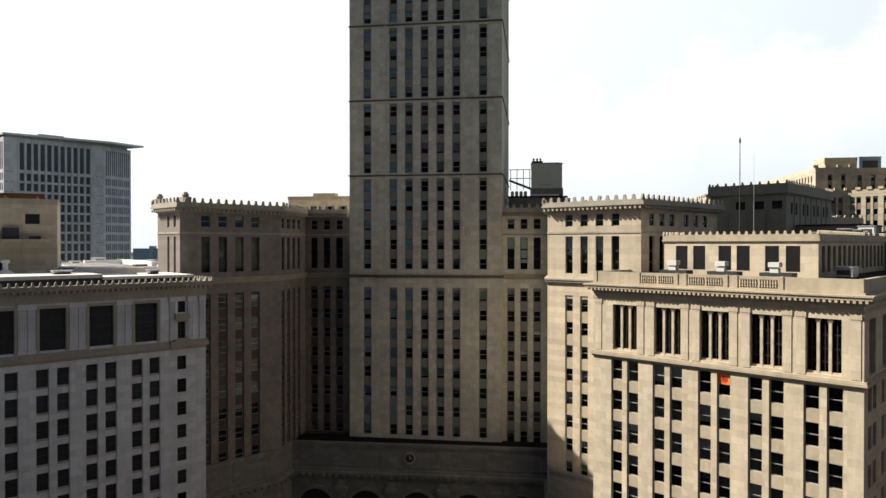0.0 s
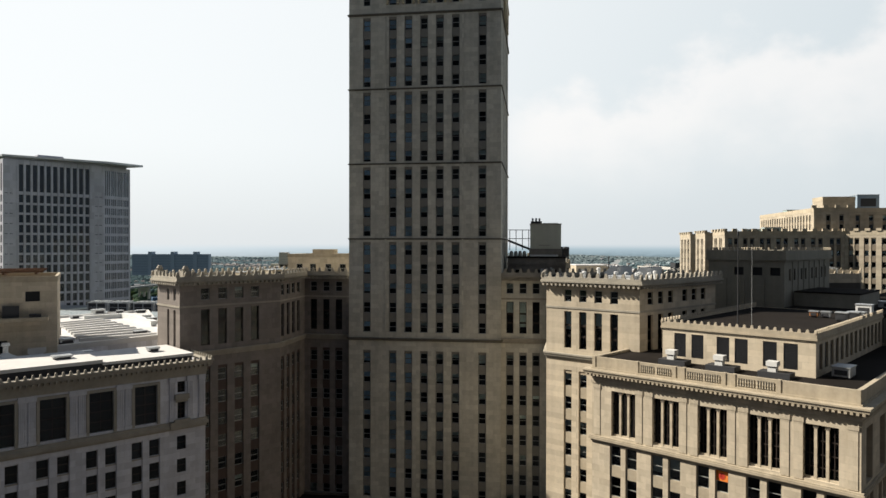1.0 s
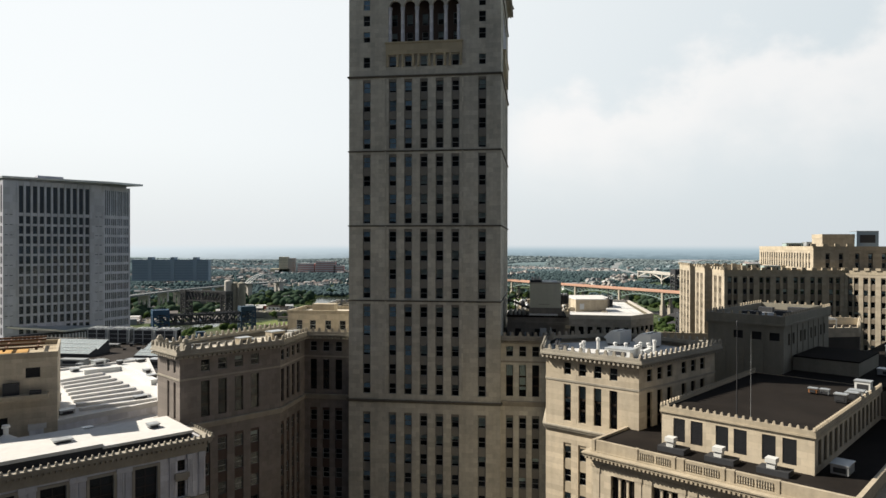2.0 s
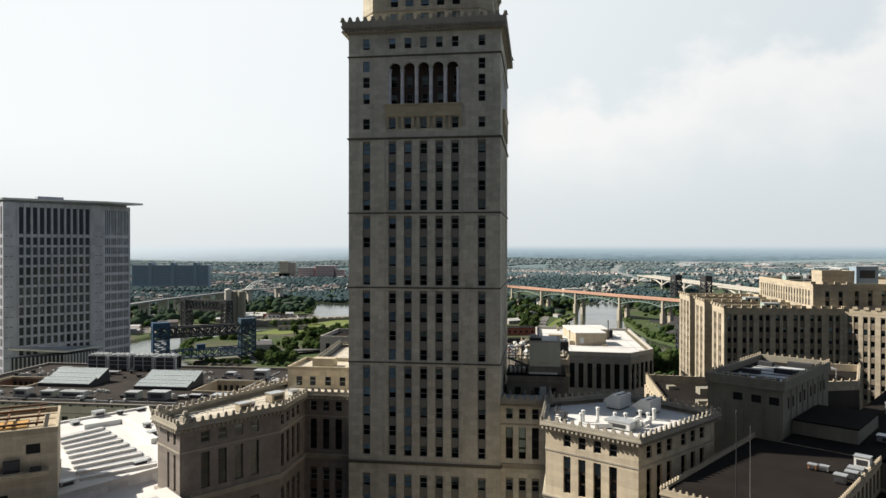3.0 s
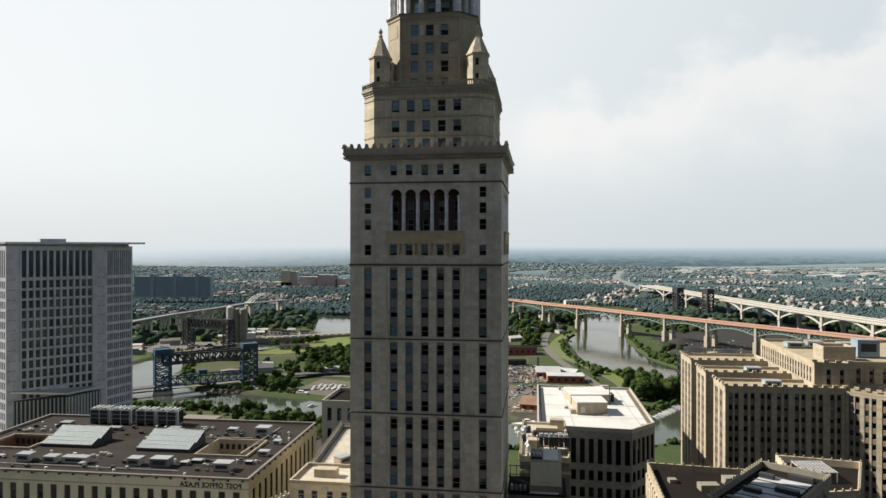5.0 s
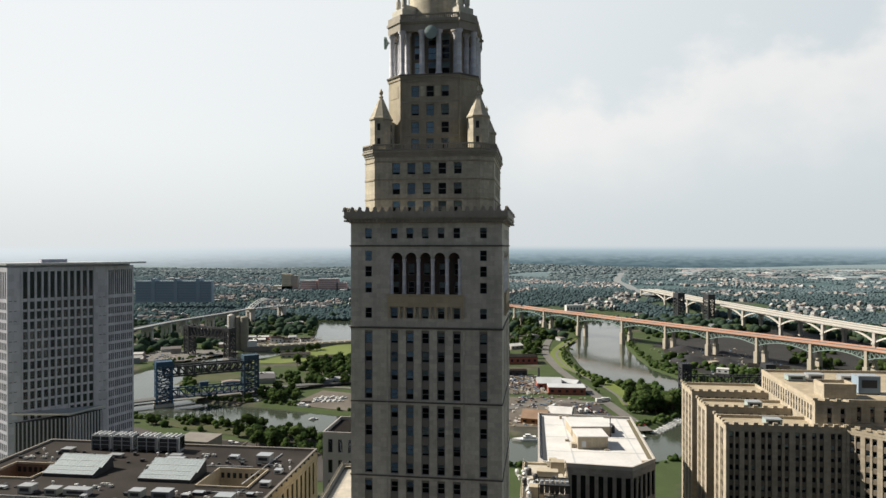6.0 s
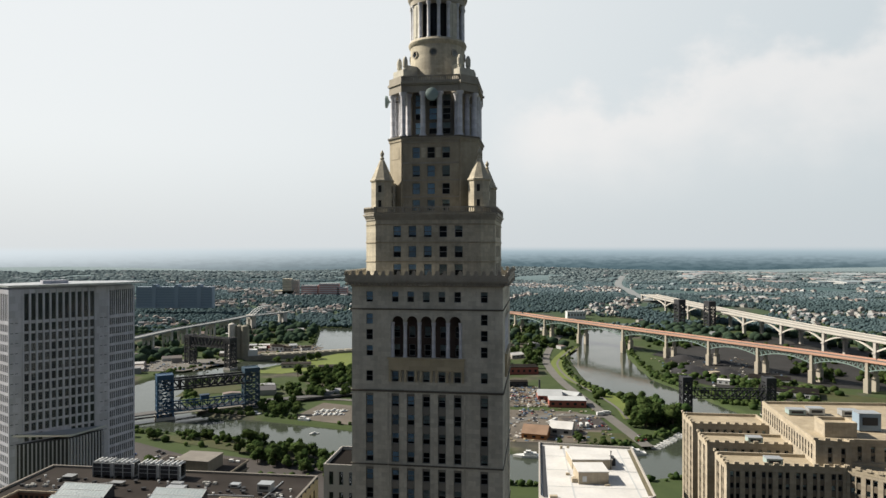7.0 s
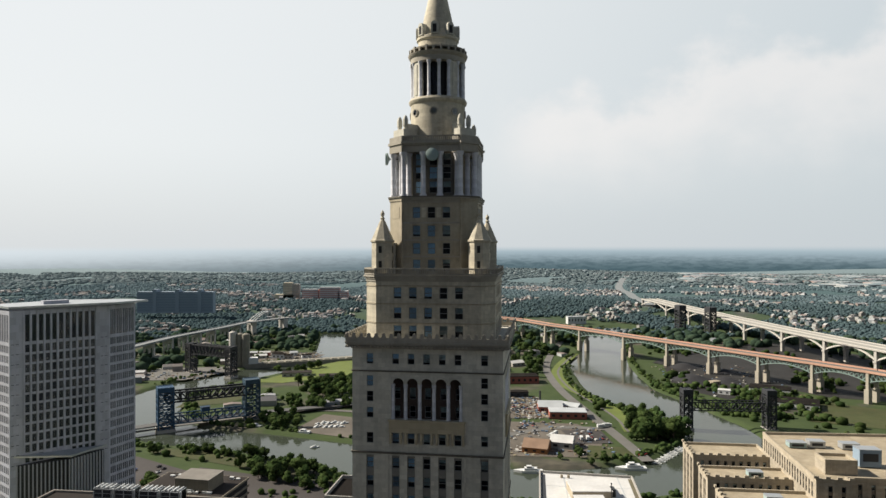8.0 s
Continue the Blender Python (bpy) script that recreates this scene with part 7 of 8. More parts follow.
for (ax, ay), (bx, by) in zip(PIERS, PIERS[1:]):
    a, b = Vector((ax, ay, DZ)), Vector((bx, by, DZ))
    span = put("span", Shape().bar(a - Vector((0, 0, 0.6)), b - Vector((0, 0, 0.6)), 21.0, 1.3).mesh("span", PINK_CONCRETE), high)
    rails = Shape()
    for r in (-10.6, 10.6):
        p, q = shifted(a, b, r)
        rails.bar(p + Vector((0, 0, 0.5)), q + Vector((0, 0, 0.5)), 0.5, 2.6)
    put("railing", rails.mesh("railing", PINK_CONCRETE), span, None, "reddish concrete railing")
    put("roadway", Shape().bar(a + Vector((0, 0, 0.2)), b + Vector((0, 0, 0.2)), 16.0, 0.3).mesh("roadway", ROAD), span)
    for r in (-8.5, 8.5):
        p, q = shifted(a - Vector((0, 0, 1.3)), b - Vector((0, 0, 1.3)), r)
        tagged(put("arched_truss", truss(Shape(), p, q, 11.0, 11.0, 4.2, 12, 0.75).mesh("arched_truss", GREEN_STEEL), span, None, "green steel arched truss"), kind="stuff")
for ax, ay in PIERS[1:]:
    a = math.degrees(math.atan2(-377, 205))
    pier = Shape().box(-1.6, 1.6, -10.2, -5.8, -24, DZ - 1.3).box(-1.6, 1.6, 5.8, 10.2, -24, DZ - 1.3).box(-2.6, 2.6, -11.6, -4.4, -24, -4.0).box(-2.6, 2.6, 4.4, 11.6, -24, -4.0).box(-1.2, 1.2, -6, 6, 5, 9)
    put("pier", pier.mesh("pier", PIER), high, pose(ax, ay, 0, 0, 0, a))

PALE_ROAD = mat("pale_concrete_road", (0.33, 0.315, 0.28), var=0.2, scale=0.03)
PALE_CONCRETE = mat("pale_concrete", (0.48, 0.46, 0.42), var=0.15, streak=0.1, scale=0.05)
arched = thing("arch_bridge", "long white highway bridge on wide concrete arches", "bridge")
AP = [(648, 745), (634, 848), (620, 948), (606, 1052), (594, 1160), (585, 1285), (578, 1410), (573, 1545), (569, 1690), (566, 1883)]
WZ = 15.0
for (ax, ay), (bx, by) in zip(AP, AP[1:]):
    a, b = Vector((ax, ay, WZ)), Vector((bx, by, WZ))
    deck = put("deck", Shape().bar(a - Vector((0, 0, 0.8)), b - Vector((0, 0, 0.8)), 44.0, 1.8).mesh("deck", CONCRETE), arched)
    s = Shape()
    for r in (-22, -0.4, 22):
        p, q = shifted(a, b, r)
        s.bar(p + Vector((0, 0, 0.7)), q + Vector((0, 0, 0.7)), 0.5, 1.3)
    put("parapet", s.mesh("parapet", PALE_CONCRETE), deck)
    put("roadway", Shape().bar(a + Vector((0, 0, 0.25)), b + Vector((0, 0, 0.25)), 42.0, 0.3).mesh("roadway", PALE_ROAD), deck)
    for r in (-18.0, 18.0):
        p, q = shifted(a, b, r)
        s = Shape()
        for k in range(14):
            t0, t1 = k / 14, (k + 1) / 14
            z0, z1 = (-13.5 * (2 * t - 1) ** 2 - 2.4 for t in (t0, t1))
            s.bar(p.lerp(q, t0) + Vector((0, 0, z0)), p.lerp(q, t1) + Vector((0, 0, z1)), 2.4, 2.2)
        put("arch_rib", s.mesh("arch_rib", PALE_CONCRETE), deck)
for ax, ay in AP[1:]:
    pier = Shape().box(-2.5, 2.5, -20.5, -15.5, -22, WZ - 2).box(-2.5, 2.5, 15.5, 20.5, -22, WZ - 2).box(-3.2, 3.2, -21.5, -14.5, -4, -1).box(-3.2, 3.2, 14.5, 21.5, -4, -1)
    put("pier", pier.mesh("pier", CONCRETE), arched, pose(ax, ay, 0, 0, 0, -82))
for x, y in ((496, 1430), (542, 1385)):
    ob = thing("bridge_tower", "dark square steel tower beside the white bridge", "tower", x, y, -20, -76)
    s = Shape()
    for u in (-8, 8):
        for v in (-7, 7):
            s.bar((u, v, 0), (u, v, 55), 2.2)
    for z in range(4, 52, 7):
        for p, q in (((-8, -7), (8, -7)), ((8, -7), (8, 7)), ((8, 7), (-8, 7)), ((-8, 7), (-8, -7))):
            s.bar((*p, z), (*q, z), 1.4)
            s.bar((*p, z), (*q, z + 7), 1.2)
    part("frame", s, METAL_DARK, ob)
    part("head", Shape().box(-9, 9, -8, 8, 46, 56), METAL_DARK, ob)


def lift_tower(ob, x, y, turn, w, d, h, material, z=-21.0):
    s = Shape()
    for u in (-w / 2, w / 2):
        for v in (-d / 2, d / 2):
            s.bar((u, v, 0), (u, v, h), 1.5)
    n = max(3, int(h / 6))
    for k in range(n):
        z0, z1 = h * k / n, h * (k + 1) / n
        for p, q in (((-1, -1), (1, -1)), ((1, -1), (1, 1)), ((1, 1), (-1, 1)), ((-1, 1), (-1, -1))):
            a, b = (p[0] * w / 2, p[1] * d / 2), (q[0] * w / 2, q[1] * d / 2)
            s.bar((*a, z0), (*b, z1), 0.8)
            s.bar((*b, z0), (*a, z1), 0.8)
            s.bar((*a, z1), (*b, z1), 1.0)
    t = tagged(put("lift_tower", s.mesh("lift_tower", material), ob, pose(x, y, z, 0, 0, turn), "latticed steel lift tower"), kind="stuff")
    put("tower_head", Shape().box(-w / 2 - 0.6, w / 2 + 0.6, -d / 2 - 0.6, d / 2 + 0.6, h - 4.2, h).mesh("tower_head", material), t)
    put("tower_foot", Shape().box(-w / 2 - 1.5, w / 2 + 1.5, -d / 2 - 1.5, d / 2 + 1.5, -2, 1.5).mesh("tower_foot", CONCRETE), t)
    return t


def lift_bridge(label, p, q, z_deck, z_top, tower_h, mats, w=9.0, deck=True, run=120.0, tower_w=8.0, deep=9.0, bar_w=1.25):
    ob = thing("lift_bridge", label, "bridge")
    p, q = Vector((*p, 0)), Vector((*q, 0))
    a = math.degrees(math.atan2(q.y - p.y, q.x - p.x))
    for c, m in ((p, mats[0]), (q, mats[1])):
        lift_tower(ob, c.x, c.y, a, tower_w, w + 2, tower_h, m)
    for r in (-w / 2, w / 2):
        u, v = shifted(p + Vector((0, 0, z_top)), q + Vector((0, 0, z_top)), r)
        tagged(put("upper_truss", truss(Shape(), u, v, deep, deep, deep, 12, bar_w, sag=False).mesh("upper_truss", mats[2]), ob), kind="stuff")
        if deck:
            u, v = shifted(p + Vector((0, 0, z_deck + 7.5)), q + Vector((0, 0, z_deck + 7.5)), r)
            tagged(put("lift_span", truss(Shape(), u, v, 7.5, 7.5, 7.5, 12, 0.85, sag=False).mesh("lift_span", mats[0]), ob), kind="stuff")
    if deck:
        put("deck", Shape().bar(p + Vector((0, 0, z_deck)), q + Vector((0, 0, z_deck)), w, 0.8).mesh("deck", METAL_DARK), ob)
        d = (q - p).normalized()
        for c, e in ((p, p - d * run), (q, q + d * run)):
            put("approach", Shape().bar(c + Vector((0, 0, z_deck)), e + Vector((0, 0, z_deck - 3)), w, 1.2).mesh("approach", VIA_DARK), ob)
        c = p.lerp(q, 0.45) + Vector((0, 0, z_deck + 8))
        put("cabin", Shape().box(-4, 4, -3, 3, 0, 4).box(-4.6, 4.6, -3.6, 3.6, 4, 4.5).mesh("cabin", mats[0]), ob, pose(c.x, c.y, c.z, 0, 0, a), "operator's cabin on the lift span")
    return ob


VIA_DARK = mat("grimy_deck", (0.10, 0.10, 0.10), var=0.3)
LIGHT_BLUE = mat("light_blue_steel", (0.022, 0.062, 0.12), rough=0.5, var=0.25)
lift_bridge("blue steel vertical lift bridge over the river", (-276, 662), (-203, 703), -15.0, 15.5, 42.0, (LIGHT_BLUE, BLUE_STEEL, METAL_DARK), 12.0, tower_w=14.0)
lift_bridge("black steel railway lift bridge with a raised span", (-366, 968), (-297, 932), -14.0, 20.0, 42.0, (METAL_DARK, METAL_DARK, METAL_DARK), 10.0, deck=False, tower_w=9.0, deep=13.0)
lift_bridge("dark steel lift bridge over the river bend", (238, 668), (318, 664), -14.0, 6.0, 39.0, (METAL_DARK, METAL_DARK, METAL_DARK), 10.0, deck=False, deep=8.0, bar_w=0.7)

# concrete viaduct with a white steel arch
VIA = mat("grey_viaduct_concrete", (0.20, 0.215, 0.22), var=0.15, streak=0.1, scale=0.05)
via = thing("viaduct", "pale concrete viaduct with open arches and a white steel arch", "bridge")
VP = smooth_line([(-505, 800), (-480, 1000), (-463, 1123), (-443, 1198), (-420, 1280), (-402, 1362)], 2)
VZ = 7.0
for a, b in zip(VP, VP[1:]):
    a, b = Vector((a.x, a.y, VZ)), Vector((b.x, b.y, VZ))
    ang = math.degrees(math.atan2(b.y - a.y, b.x - a.x))
    deck = put("deck", Shape().bar(a, b, 18, 1.6).mesh("deck", VIA), via)
    rails = Shape()
    for r in (-9.0, 9.0):
        p, q = shifted(a, b, r)
        rails.bar(p + Vector((0, 0, 1.2)), q + Vector((0, 0, 1.2)), 0.5, 1.2)
    put("parapet", rails.mesh("parapet", VIA), deck)
    # a broad pier, pierced by two round-headed openings
    s = Shape()
    for v in (-8.0, 0.0, 8.0):
        s.box(-2.0, 2.0, v - 1.2, v + 1.2, -24, VZ - 1)
    s.box(-2.2, 2.2, -9.2, 9.2, VZ - 7.0, VZ - 0.8)
    for v in (-4.0, 4.0):
        for k in range(6):
            t0, t1 = math.pi * k / 6, math.pi * (k + 1) / 6
            s.bar((0, v + 3.2 * math.cos(t0), VZ - 10 + 3.2 * math.sin(t0)), (0, v + 3.2 * math.cos(t1), VZ - 10 + 3.2 * math.sin(t1)), 3.6, 1.6)
    put("pier", s.mesh("pier", PALE_CONCRETE), via, pose(a.x, a.y, 0, 0, 0, ang))
for x, y in ((-398, 1382), (-349, 1446)):
    s = Shape().box(-5, 5, -9, -4, -24, VZ - 1).box(-5, 5, 4, 9, -24, VZ - 1).box(-5.5, 5.5, -9.6, 9.6, VZ - 6, VZ + 1.5)
    put("pier", s.mesh("pier", PALE_CONCRETE), via, pose(x, y, 0, 0, 0, 52))
put("deck", Shape().bar((-402, 1362, VZ), (-340, 1458, VZ), 18, 1.6).mesh("deck", VIA), via)
for r in (-8.5, 0.0, 8.5):
    p, q = shifted((-398, 1382, VZ), (-349, 1446, VZ), r)
    s = Shape()
    for k in range(12):
        t0, t1 = k / 12, (k + 1) / 12
        z0, z1 = (18 * (1 - (2 * t - 1) ** 2) for t in (t0, t1))
        s.bar(p.lerp(q, t0) + Vector((0, 0, z0)), p.lerp(q, t1) + Vector((0, 0, z1)), 1.3)
        s.bar(p.lerp(q, t1) + Vector((0, 0, z1)), p.lerp(q, t1), 0.4)
    put("steel_arch", s.mesh("steel_arch", METAL_WHITE), via, None, "white steel bridge arch")

# ================= silos, sheds and yards =================
for x, y, r, h, m_ in ((-319, 1008, 5.2, 52, PALE_CONCRETE), (-309, 1012, 5.4, 49, CEMENT), (-299, 1008, 5.8, 49, CEMENT)):
    solid("silo", Shape().lathe([(r, 0), (r, h), (r * 0.9, h + 0.6), (r * 0.3, h + 2.2)], 24), m_, "tall round concrete silo beside the river", "silo", pose(x, y, -21), "silos", smooth=True)


def shed(x, y, w, d, h, turn, wall_m, roof_m, label, gable=True, name="shed"):
    ob = thing(name, label, "building", x, y, float(land(x, y)), turn)
    s = Shape().box(0, w, 0, d, -1.5, h)
    part("wall", s, wall_m, ob)
    r = Shape()
    if gable:
        e = d * 0.22
        for pts in ([(-0.4, -0.4, h), (w + 0.4, -0.4, h), (w + 0.4, d / 2, h + e), (-0.4, d / 2, h + e)], [(w + 0.4, d + 0.4, h), (-0.4, d + 0.4, h), (-0.4, d / 2, h + e), (w + 0.4, d / 2, h + e)]):
            r.face(pts)
        for x0 in (0, w):
            r.face([(x0, 0, h), (x0, d, h), (x0, d / 2, h + e)])
    else:
        r.box(-0.3, w + 0.3, -0.3, d + 0.3, h, h + 0.6)
    part("roof", r, roof_m, ob)
    n = max(2, int(w / 7))
    for k in range(n):
        part("window", Shape().box(w * (k + 0.3) / n, w * (k + 0.7) / n, -0.08, 0.0, h * 0.35, h * 0.7), DARK_ROOM, ob)
    return ob


shed(108, 700, 38, 20, 7, -4, BRICK_RED, ROOF_GREY, "low red brick works with a grey flat roof", False, "works")
shed(100, 728, 26, 22, 6, -4, BRICK_RED, ROOF_GREY, "grey gabled shed behind the red works")
shed(124, 742, 22, 14, 5, -35, CONCRETE, ROOF_GREY, "small grey gabled shed")
shed(92, 598, 20, 20, 6, -18, CONCRETE, ROOF_WHITE, "white-roofed shed in the yard")
shed(66, 585, 22, 24, 5, -18, RUST, mat("brown_tin_roof", (0.24, 0.16, 0.11), var=0.3), "long shed with a rusty brown roof")
shed(50, 800, 48, 12, 6, 0, METAL_DARK, ROOF_DARK, "long dark-roofed shed in the yard", False)
shed(62, 880, 60, 24, 9, 3, BRICK_RED, ROOF_DARK, "dark brick warehouse under the trees", False, "warehouse")
shed(-86, 690, 30, 16, 6, -6, mat("teal_cladding", (0.06, 0.18, 0.20), var=0.1), ROOF_WHITE, "teal boat shed with a white roof")
shed(-225, 925, 40, 18, 5, 12, CONCRETE, ROOF_BROWN, "low brown shed beside the meadow", False)
shed(-170, 905, 30, 16, 5, 12, CONCRETE, ROOF_BROWN, "low brown shed beside the trees", False)
shed(372, 830, 46, 26, 6, -28, METAL_WHITE, ROOF_DARK, "white-walled warehouse with a black roof", False, "warehouse")
shed(352, 760, 60, 34, 6, -28, METAL_WHITE, ROOF_DARK, "black-roofed depot near the bridge", False, "warehouse")
shed(330, 820, 14, 10, 5, -28, METAL_WHITE, ROOF_WHITE, "small white hut near the bridge", False)
shed(345, 872, 12, 8, 4, 20, STONE_TAN, STONE_TAN, "small tan hut in the coal yard", False)
shed(282, 1560, 44, 14, 16, 10, METAL_WHITE, ROOF_GREY, "white flats beyond the truss bridge", False, "apartment_building")
shed(100, 1010, 22, 14, 5, 30, CONCRETE, ROOF_WHITE, "pale hut among the trees", True)
for k in range(9):
    x, y = -330 + 24 * (k % 5) + random.uniform(-4, 4), 1080 + 26 * (k // 5) + random.uniform(-4, 4)
    shed(x, y, random.uniform(12, 22), random.uniform(8, 12), random.uniform(4, 7), random.uniform(-20, 20), random.choice((CONCRETE, BRICK_RED, METAL_WHITE)), random.choice((ROOF_GREY, ROOF_DARK, ROOF_WHITE)), "low works building beside the silos")
for x, y, r, h in ((330, 905, 30, 9), (372, 898, 22, 7), (352, 1000, 24, 8), (395, 960, 20, 6)):
    solid("coal_mound", Shape().lathe([(r, 0), (r * 0.66, h * 0.4), (r * 0.3, h * 0.85), (0.5, h)], 18), mat("coal", (0.03, 0.03, 0.033), var=0.3) if x == 330 else bpy.data.materials["coal"], "dark mound of coal on the river bank", "coal", pose(x, y, -20.6), "coal mounds")
solid("chimney", Shape().lathe([(1.3, 0), (1.0, 20)], 12), METAL_DARK, "dark slim works chimney", "chimney", pose(104, 745, -20))
# parking building with open decks
park = thing("parking_building", "tan parking building with open decks and roof plant", "building", -206, 444, 0, -10)
PARK_STONE = mat("grimy_tan_concrete", (0.22, 0.19, 0.145), var=0.3, streak=0.2)
for z in (-20, -14.5, -9.5, -4.5):
    part("deck", Shape().box(0, 62, 0, 40, z, z + 1.4), PARK_STONE, park)
# a near-black box stands for the shade between the decks
part("core", Shape().box(1, 61, 1, 39, -20, -4), DARK_ROOM, park)
part("roof_house", Shape().box(26, 50, 6, 26, -3.1, 5.0), PARK_STONE, park, "tan block on the roof")
part("roof_house_lid", Shape().box(25.6, 50.4, 5.6, 26.4, 5.0, 5.5), ROOF_TAN, park)
part("roof", Shape().box(0.6, 61.4, 0.6, 39.4, -3.1, -3.0), ROOF_BROWN, park)
for k in range(22):
    x, y = random.uniform(4, 58), random.choice((random.uniform(3, 5), random.uniform(28, 36)))
    part("roof_box", Shape().box(x, x + random.uniform(1.5, 4), y, y + 2, -3.1, -3.1 + random.uniform(0.8, 2)), METAL_WHITE, park)

# flat patches of ground


def patch(name, pts, material, label, lift=0.35, category="ground"):
    """A field or yard laid on the land, cut into a fine fan so that it follows it."""
    s = Shape()
    c = Vector((sum(p[0] for p in pts) / len(pts), sum(p[1] for p in pts) / len(pts)))
    n = 6
    for p, q in zip(pts, pts[1:] + pts[:1]):
        p, q = Vector(p), Vector(q)
        for k in range(n):
            a0, b0, a1, b1 = (c.lerp(v, t) for t in (k / n, (k + 1) / n) for v in (p, q))
            s.face([(v.x, v.y, float(land(v.x, v.y)) + lift) for v in ((a0, a1, b1, b0) if k else (a0, a1, b1))])
    return solid(name, s, material, label, category, kind="structure")


BALLAST = mat("black_ballast", (0.024, 0.023, 0.022), var=0.5, scale=0.04, fine=0.4)
patch("grass_meadow", [(-268, 893), (-236, 930), (-194, 1010), (-148, 1082), (-90, 1085), (-92, 960), (-140, 930), (-215, 885)], MEADOW, "long yellow-green riverside meadow", category="grass")
patch("grass_bank", [(-300, 745), (-248, 772), (-235, 800), (-275, 830), (-300, 800)], GRASS, "small green peninsula in the bend", category="grass")
patch("grass_field", [(372, 690), (470, 640), (520, 700), (440, 775), (395, 760)], GRASS, "green field beneath the truss bridge", category="grass")
patch("grass_bank", [(118, 566), (166, 575), (158, 600), (128, 606)], GRASS, "mown grass beside the river road", category="grass")
patch("grass_park", [(-262, 598), (-190, 582), (-120, 548), (-135, 530), (-200, 560), (-258, 585)], GRASS, "strip of park along the river", category="grass")
patch("yard", [(50, 575), (130, 570), (150, 640), (132, 680), (60, 690)], DIRT, "bare earth yard with vehicles", 0.3)
patch("yard", [(50, 700), (105, 705), (108, 790), (60, 830)], DIRT, "scrap yard of bare earth", 0.3)
patch("car_park", [(118, 610), (152, 612), (150, 660), (112, 655)], ASPHALT, "grey asphalt car park", 0.5)
patch("car_park", [(-345, 585), (-262, 572), (-205, 535), (-165, 498), (-165, 440), (-345, 440)], ASPHALT, "brown-grey car park near the river", 0.4)
patch("car_park", [(-170, 440), (-170, 500), (-200, 545), (-130, 520), (-55, 505), (-40, 440)], ASPHALT, "dark asphalt yard behind the post office", 0.3)
patch("boat_yard", [(-150, 655), (-80, 625), (-60, 690), (-130, 720)], DIRT, "boat yard of bare earth on the bank", 0.3)
patch("works_yard", [(-340, 1040), (-220, 1050), (-200, 1120), (-320, 1160)], DIRT, "pale works yard along the far bank", 0.3)
patch("coal_yard", [(290, 860), (330, 790), (440, 880), (420, 1010), (330, 1030)], BALLAST, "black coal yard under the bridge", 0.3)
patch("rail_yard", [(318, 1040), (400, 900), (455, 800), (560, 760), (760, 880), (690, 1110), (600, 1260), (420, 1190)], BALLAST, "black cinder rail yard between the bridges", 0.2)
patch("quay", [(-430, 900), (-352, 905), (-300, 985), (-330, 1010), (-450, 985)], ROAD, "pale concrete quay on the far bank", 0.4)


def road(pts, half, label, name="road", material=ROAD, lift=0.6):
    return solid(name, strip(smooth_line(pts, 8), half, lift), material, label, "road", kind="structure")


road([(168, 560), (161, 640), (153, 720), (144, 820), (143, 920), (152, 1020), (190, 1180), (255, 1400), (330, 1700)], 5.5, "pale riverside road through the valley")
road([(180, 650), (184, 700), (180, 760), (168, 810), (156, 860), (154, 930), (170, 1010), (214, 1130)], 8.0, "bright green verge along the river bank", "grass_verge", MEADOW, 0.45)
road([(60, 640), (110, 665), (156, 660)], 5.0, "pale cross street in the yards")
road([(176, 650), (177, 700), (170, 760), (160, 820), (155, 880), (158, 950), (172, 1010), (212, 1120)], 1.5, "narrow winding riverside path", "path")
road([(-330, 625), (-200, 715), (-120, 735), (-40, 700)], 4.0, "pale road over the lift bridge")
road([(566, 1870), (592, 2120), (625, 2300), (665, 2570), (750, 2930), (900, 3430), (1090, 4030), (1175, 4420)], 15.0, "wide pale highway running to the horizon", material=VIA, lift=1.5)
road([(-520, 2000), (-100, 1900), (400, 2050), (1200, 1950)], 8.0, "pale street across the far plateau", lift=1.0)

# ================= boats and cars =================


def boat(x, y, L, turn, hull, label, kind_="yacht"):
    ob = thing("boat", label, "boat", x, y, -22.3, turn, group="moored boats")
    s, w_ = Shape(), L * 0.15
    rim = [(-L / 2, -w_), (L * 0.2, -w_), (L * 0.5, 0), (L * 0.2, w_), (-L / 2, w_)]
    s.prism([(a * 0.94, b * 0.8) for a, b in rim], -0.3, L * 0.08, grow=L * 0.02)
    part("hull", s, hull, ob)
    part("cabin", Shape().box(-L * 0.3, L * 0.12, -w_ * 0.65, w_ * 0.65, L * 0.08, L * 0.16), METAL_WHITE, ob)
    part("wheelhouse", Shape().box(-L * 0.12, L * 0.05, -w_ * 0.5, w_ * 0.5, L * 0.16, L * 0.22).box(-L * 0.1, L * 0.051, -w_ * 0.52, w_ * 0.52, L * 0.175, L * 0.2, 1), (METAL_WHITE, DARK_ROOM), ob)
    return ob


boat(66, 541, 24, 175, METAL_WHITE, "white motor yacht moored at the bank")
for k in range(9):
    boat(176 + 4.0 * k, 563 + 5.0 * k, random.uniform(8, 12), 150 + random.uniform(-8, 8), METAL_WHITE, "small white motor boat moored in a row")
boat(150, 548, 26, 178, METAL_WHITE, "white excursion boat at the quay")
HULL_RED = mat("red_hull", (0.28, 0.03, 0.03), rough=0.5)
boat(-138, 648, 26, 165, HULL_RED, "red tug boat moored at the bank")
boat(-190, 672, 22, 160, HULL_RED, "red fire boat near the lift bridge")
boat(-118, 608, 9, 20, METAL_WHITE, "white motor boat on the river")
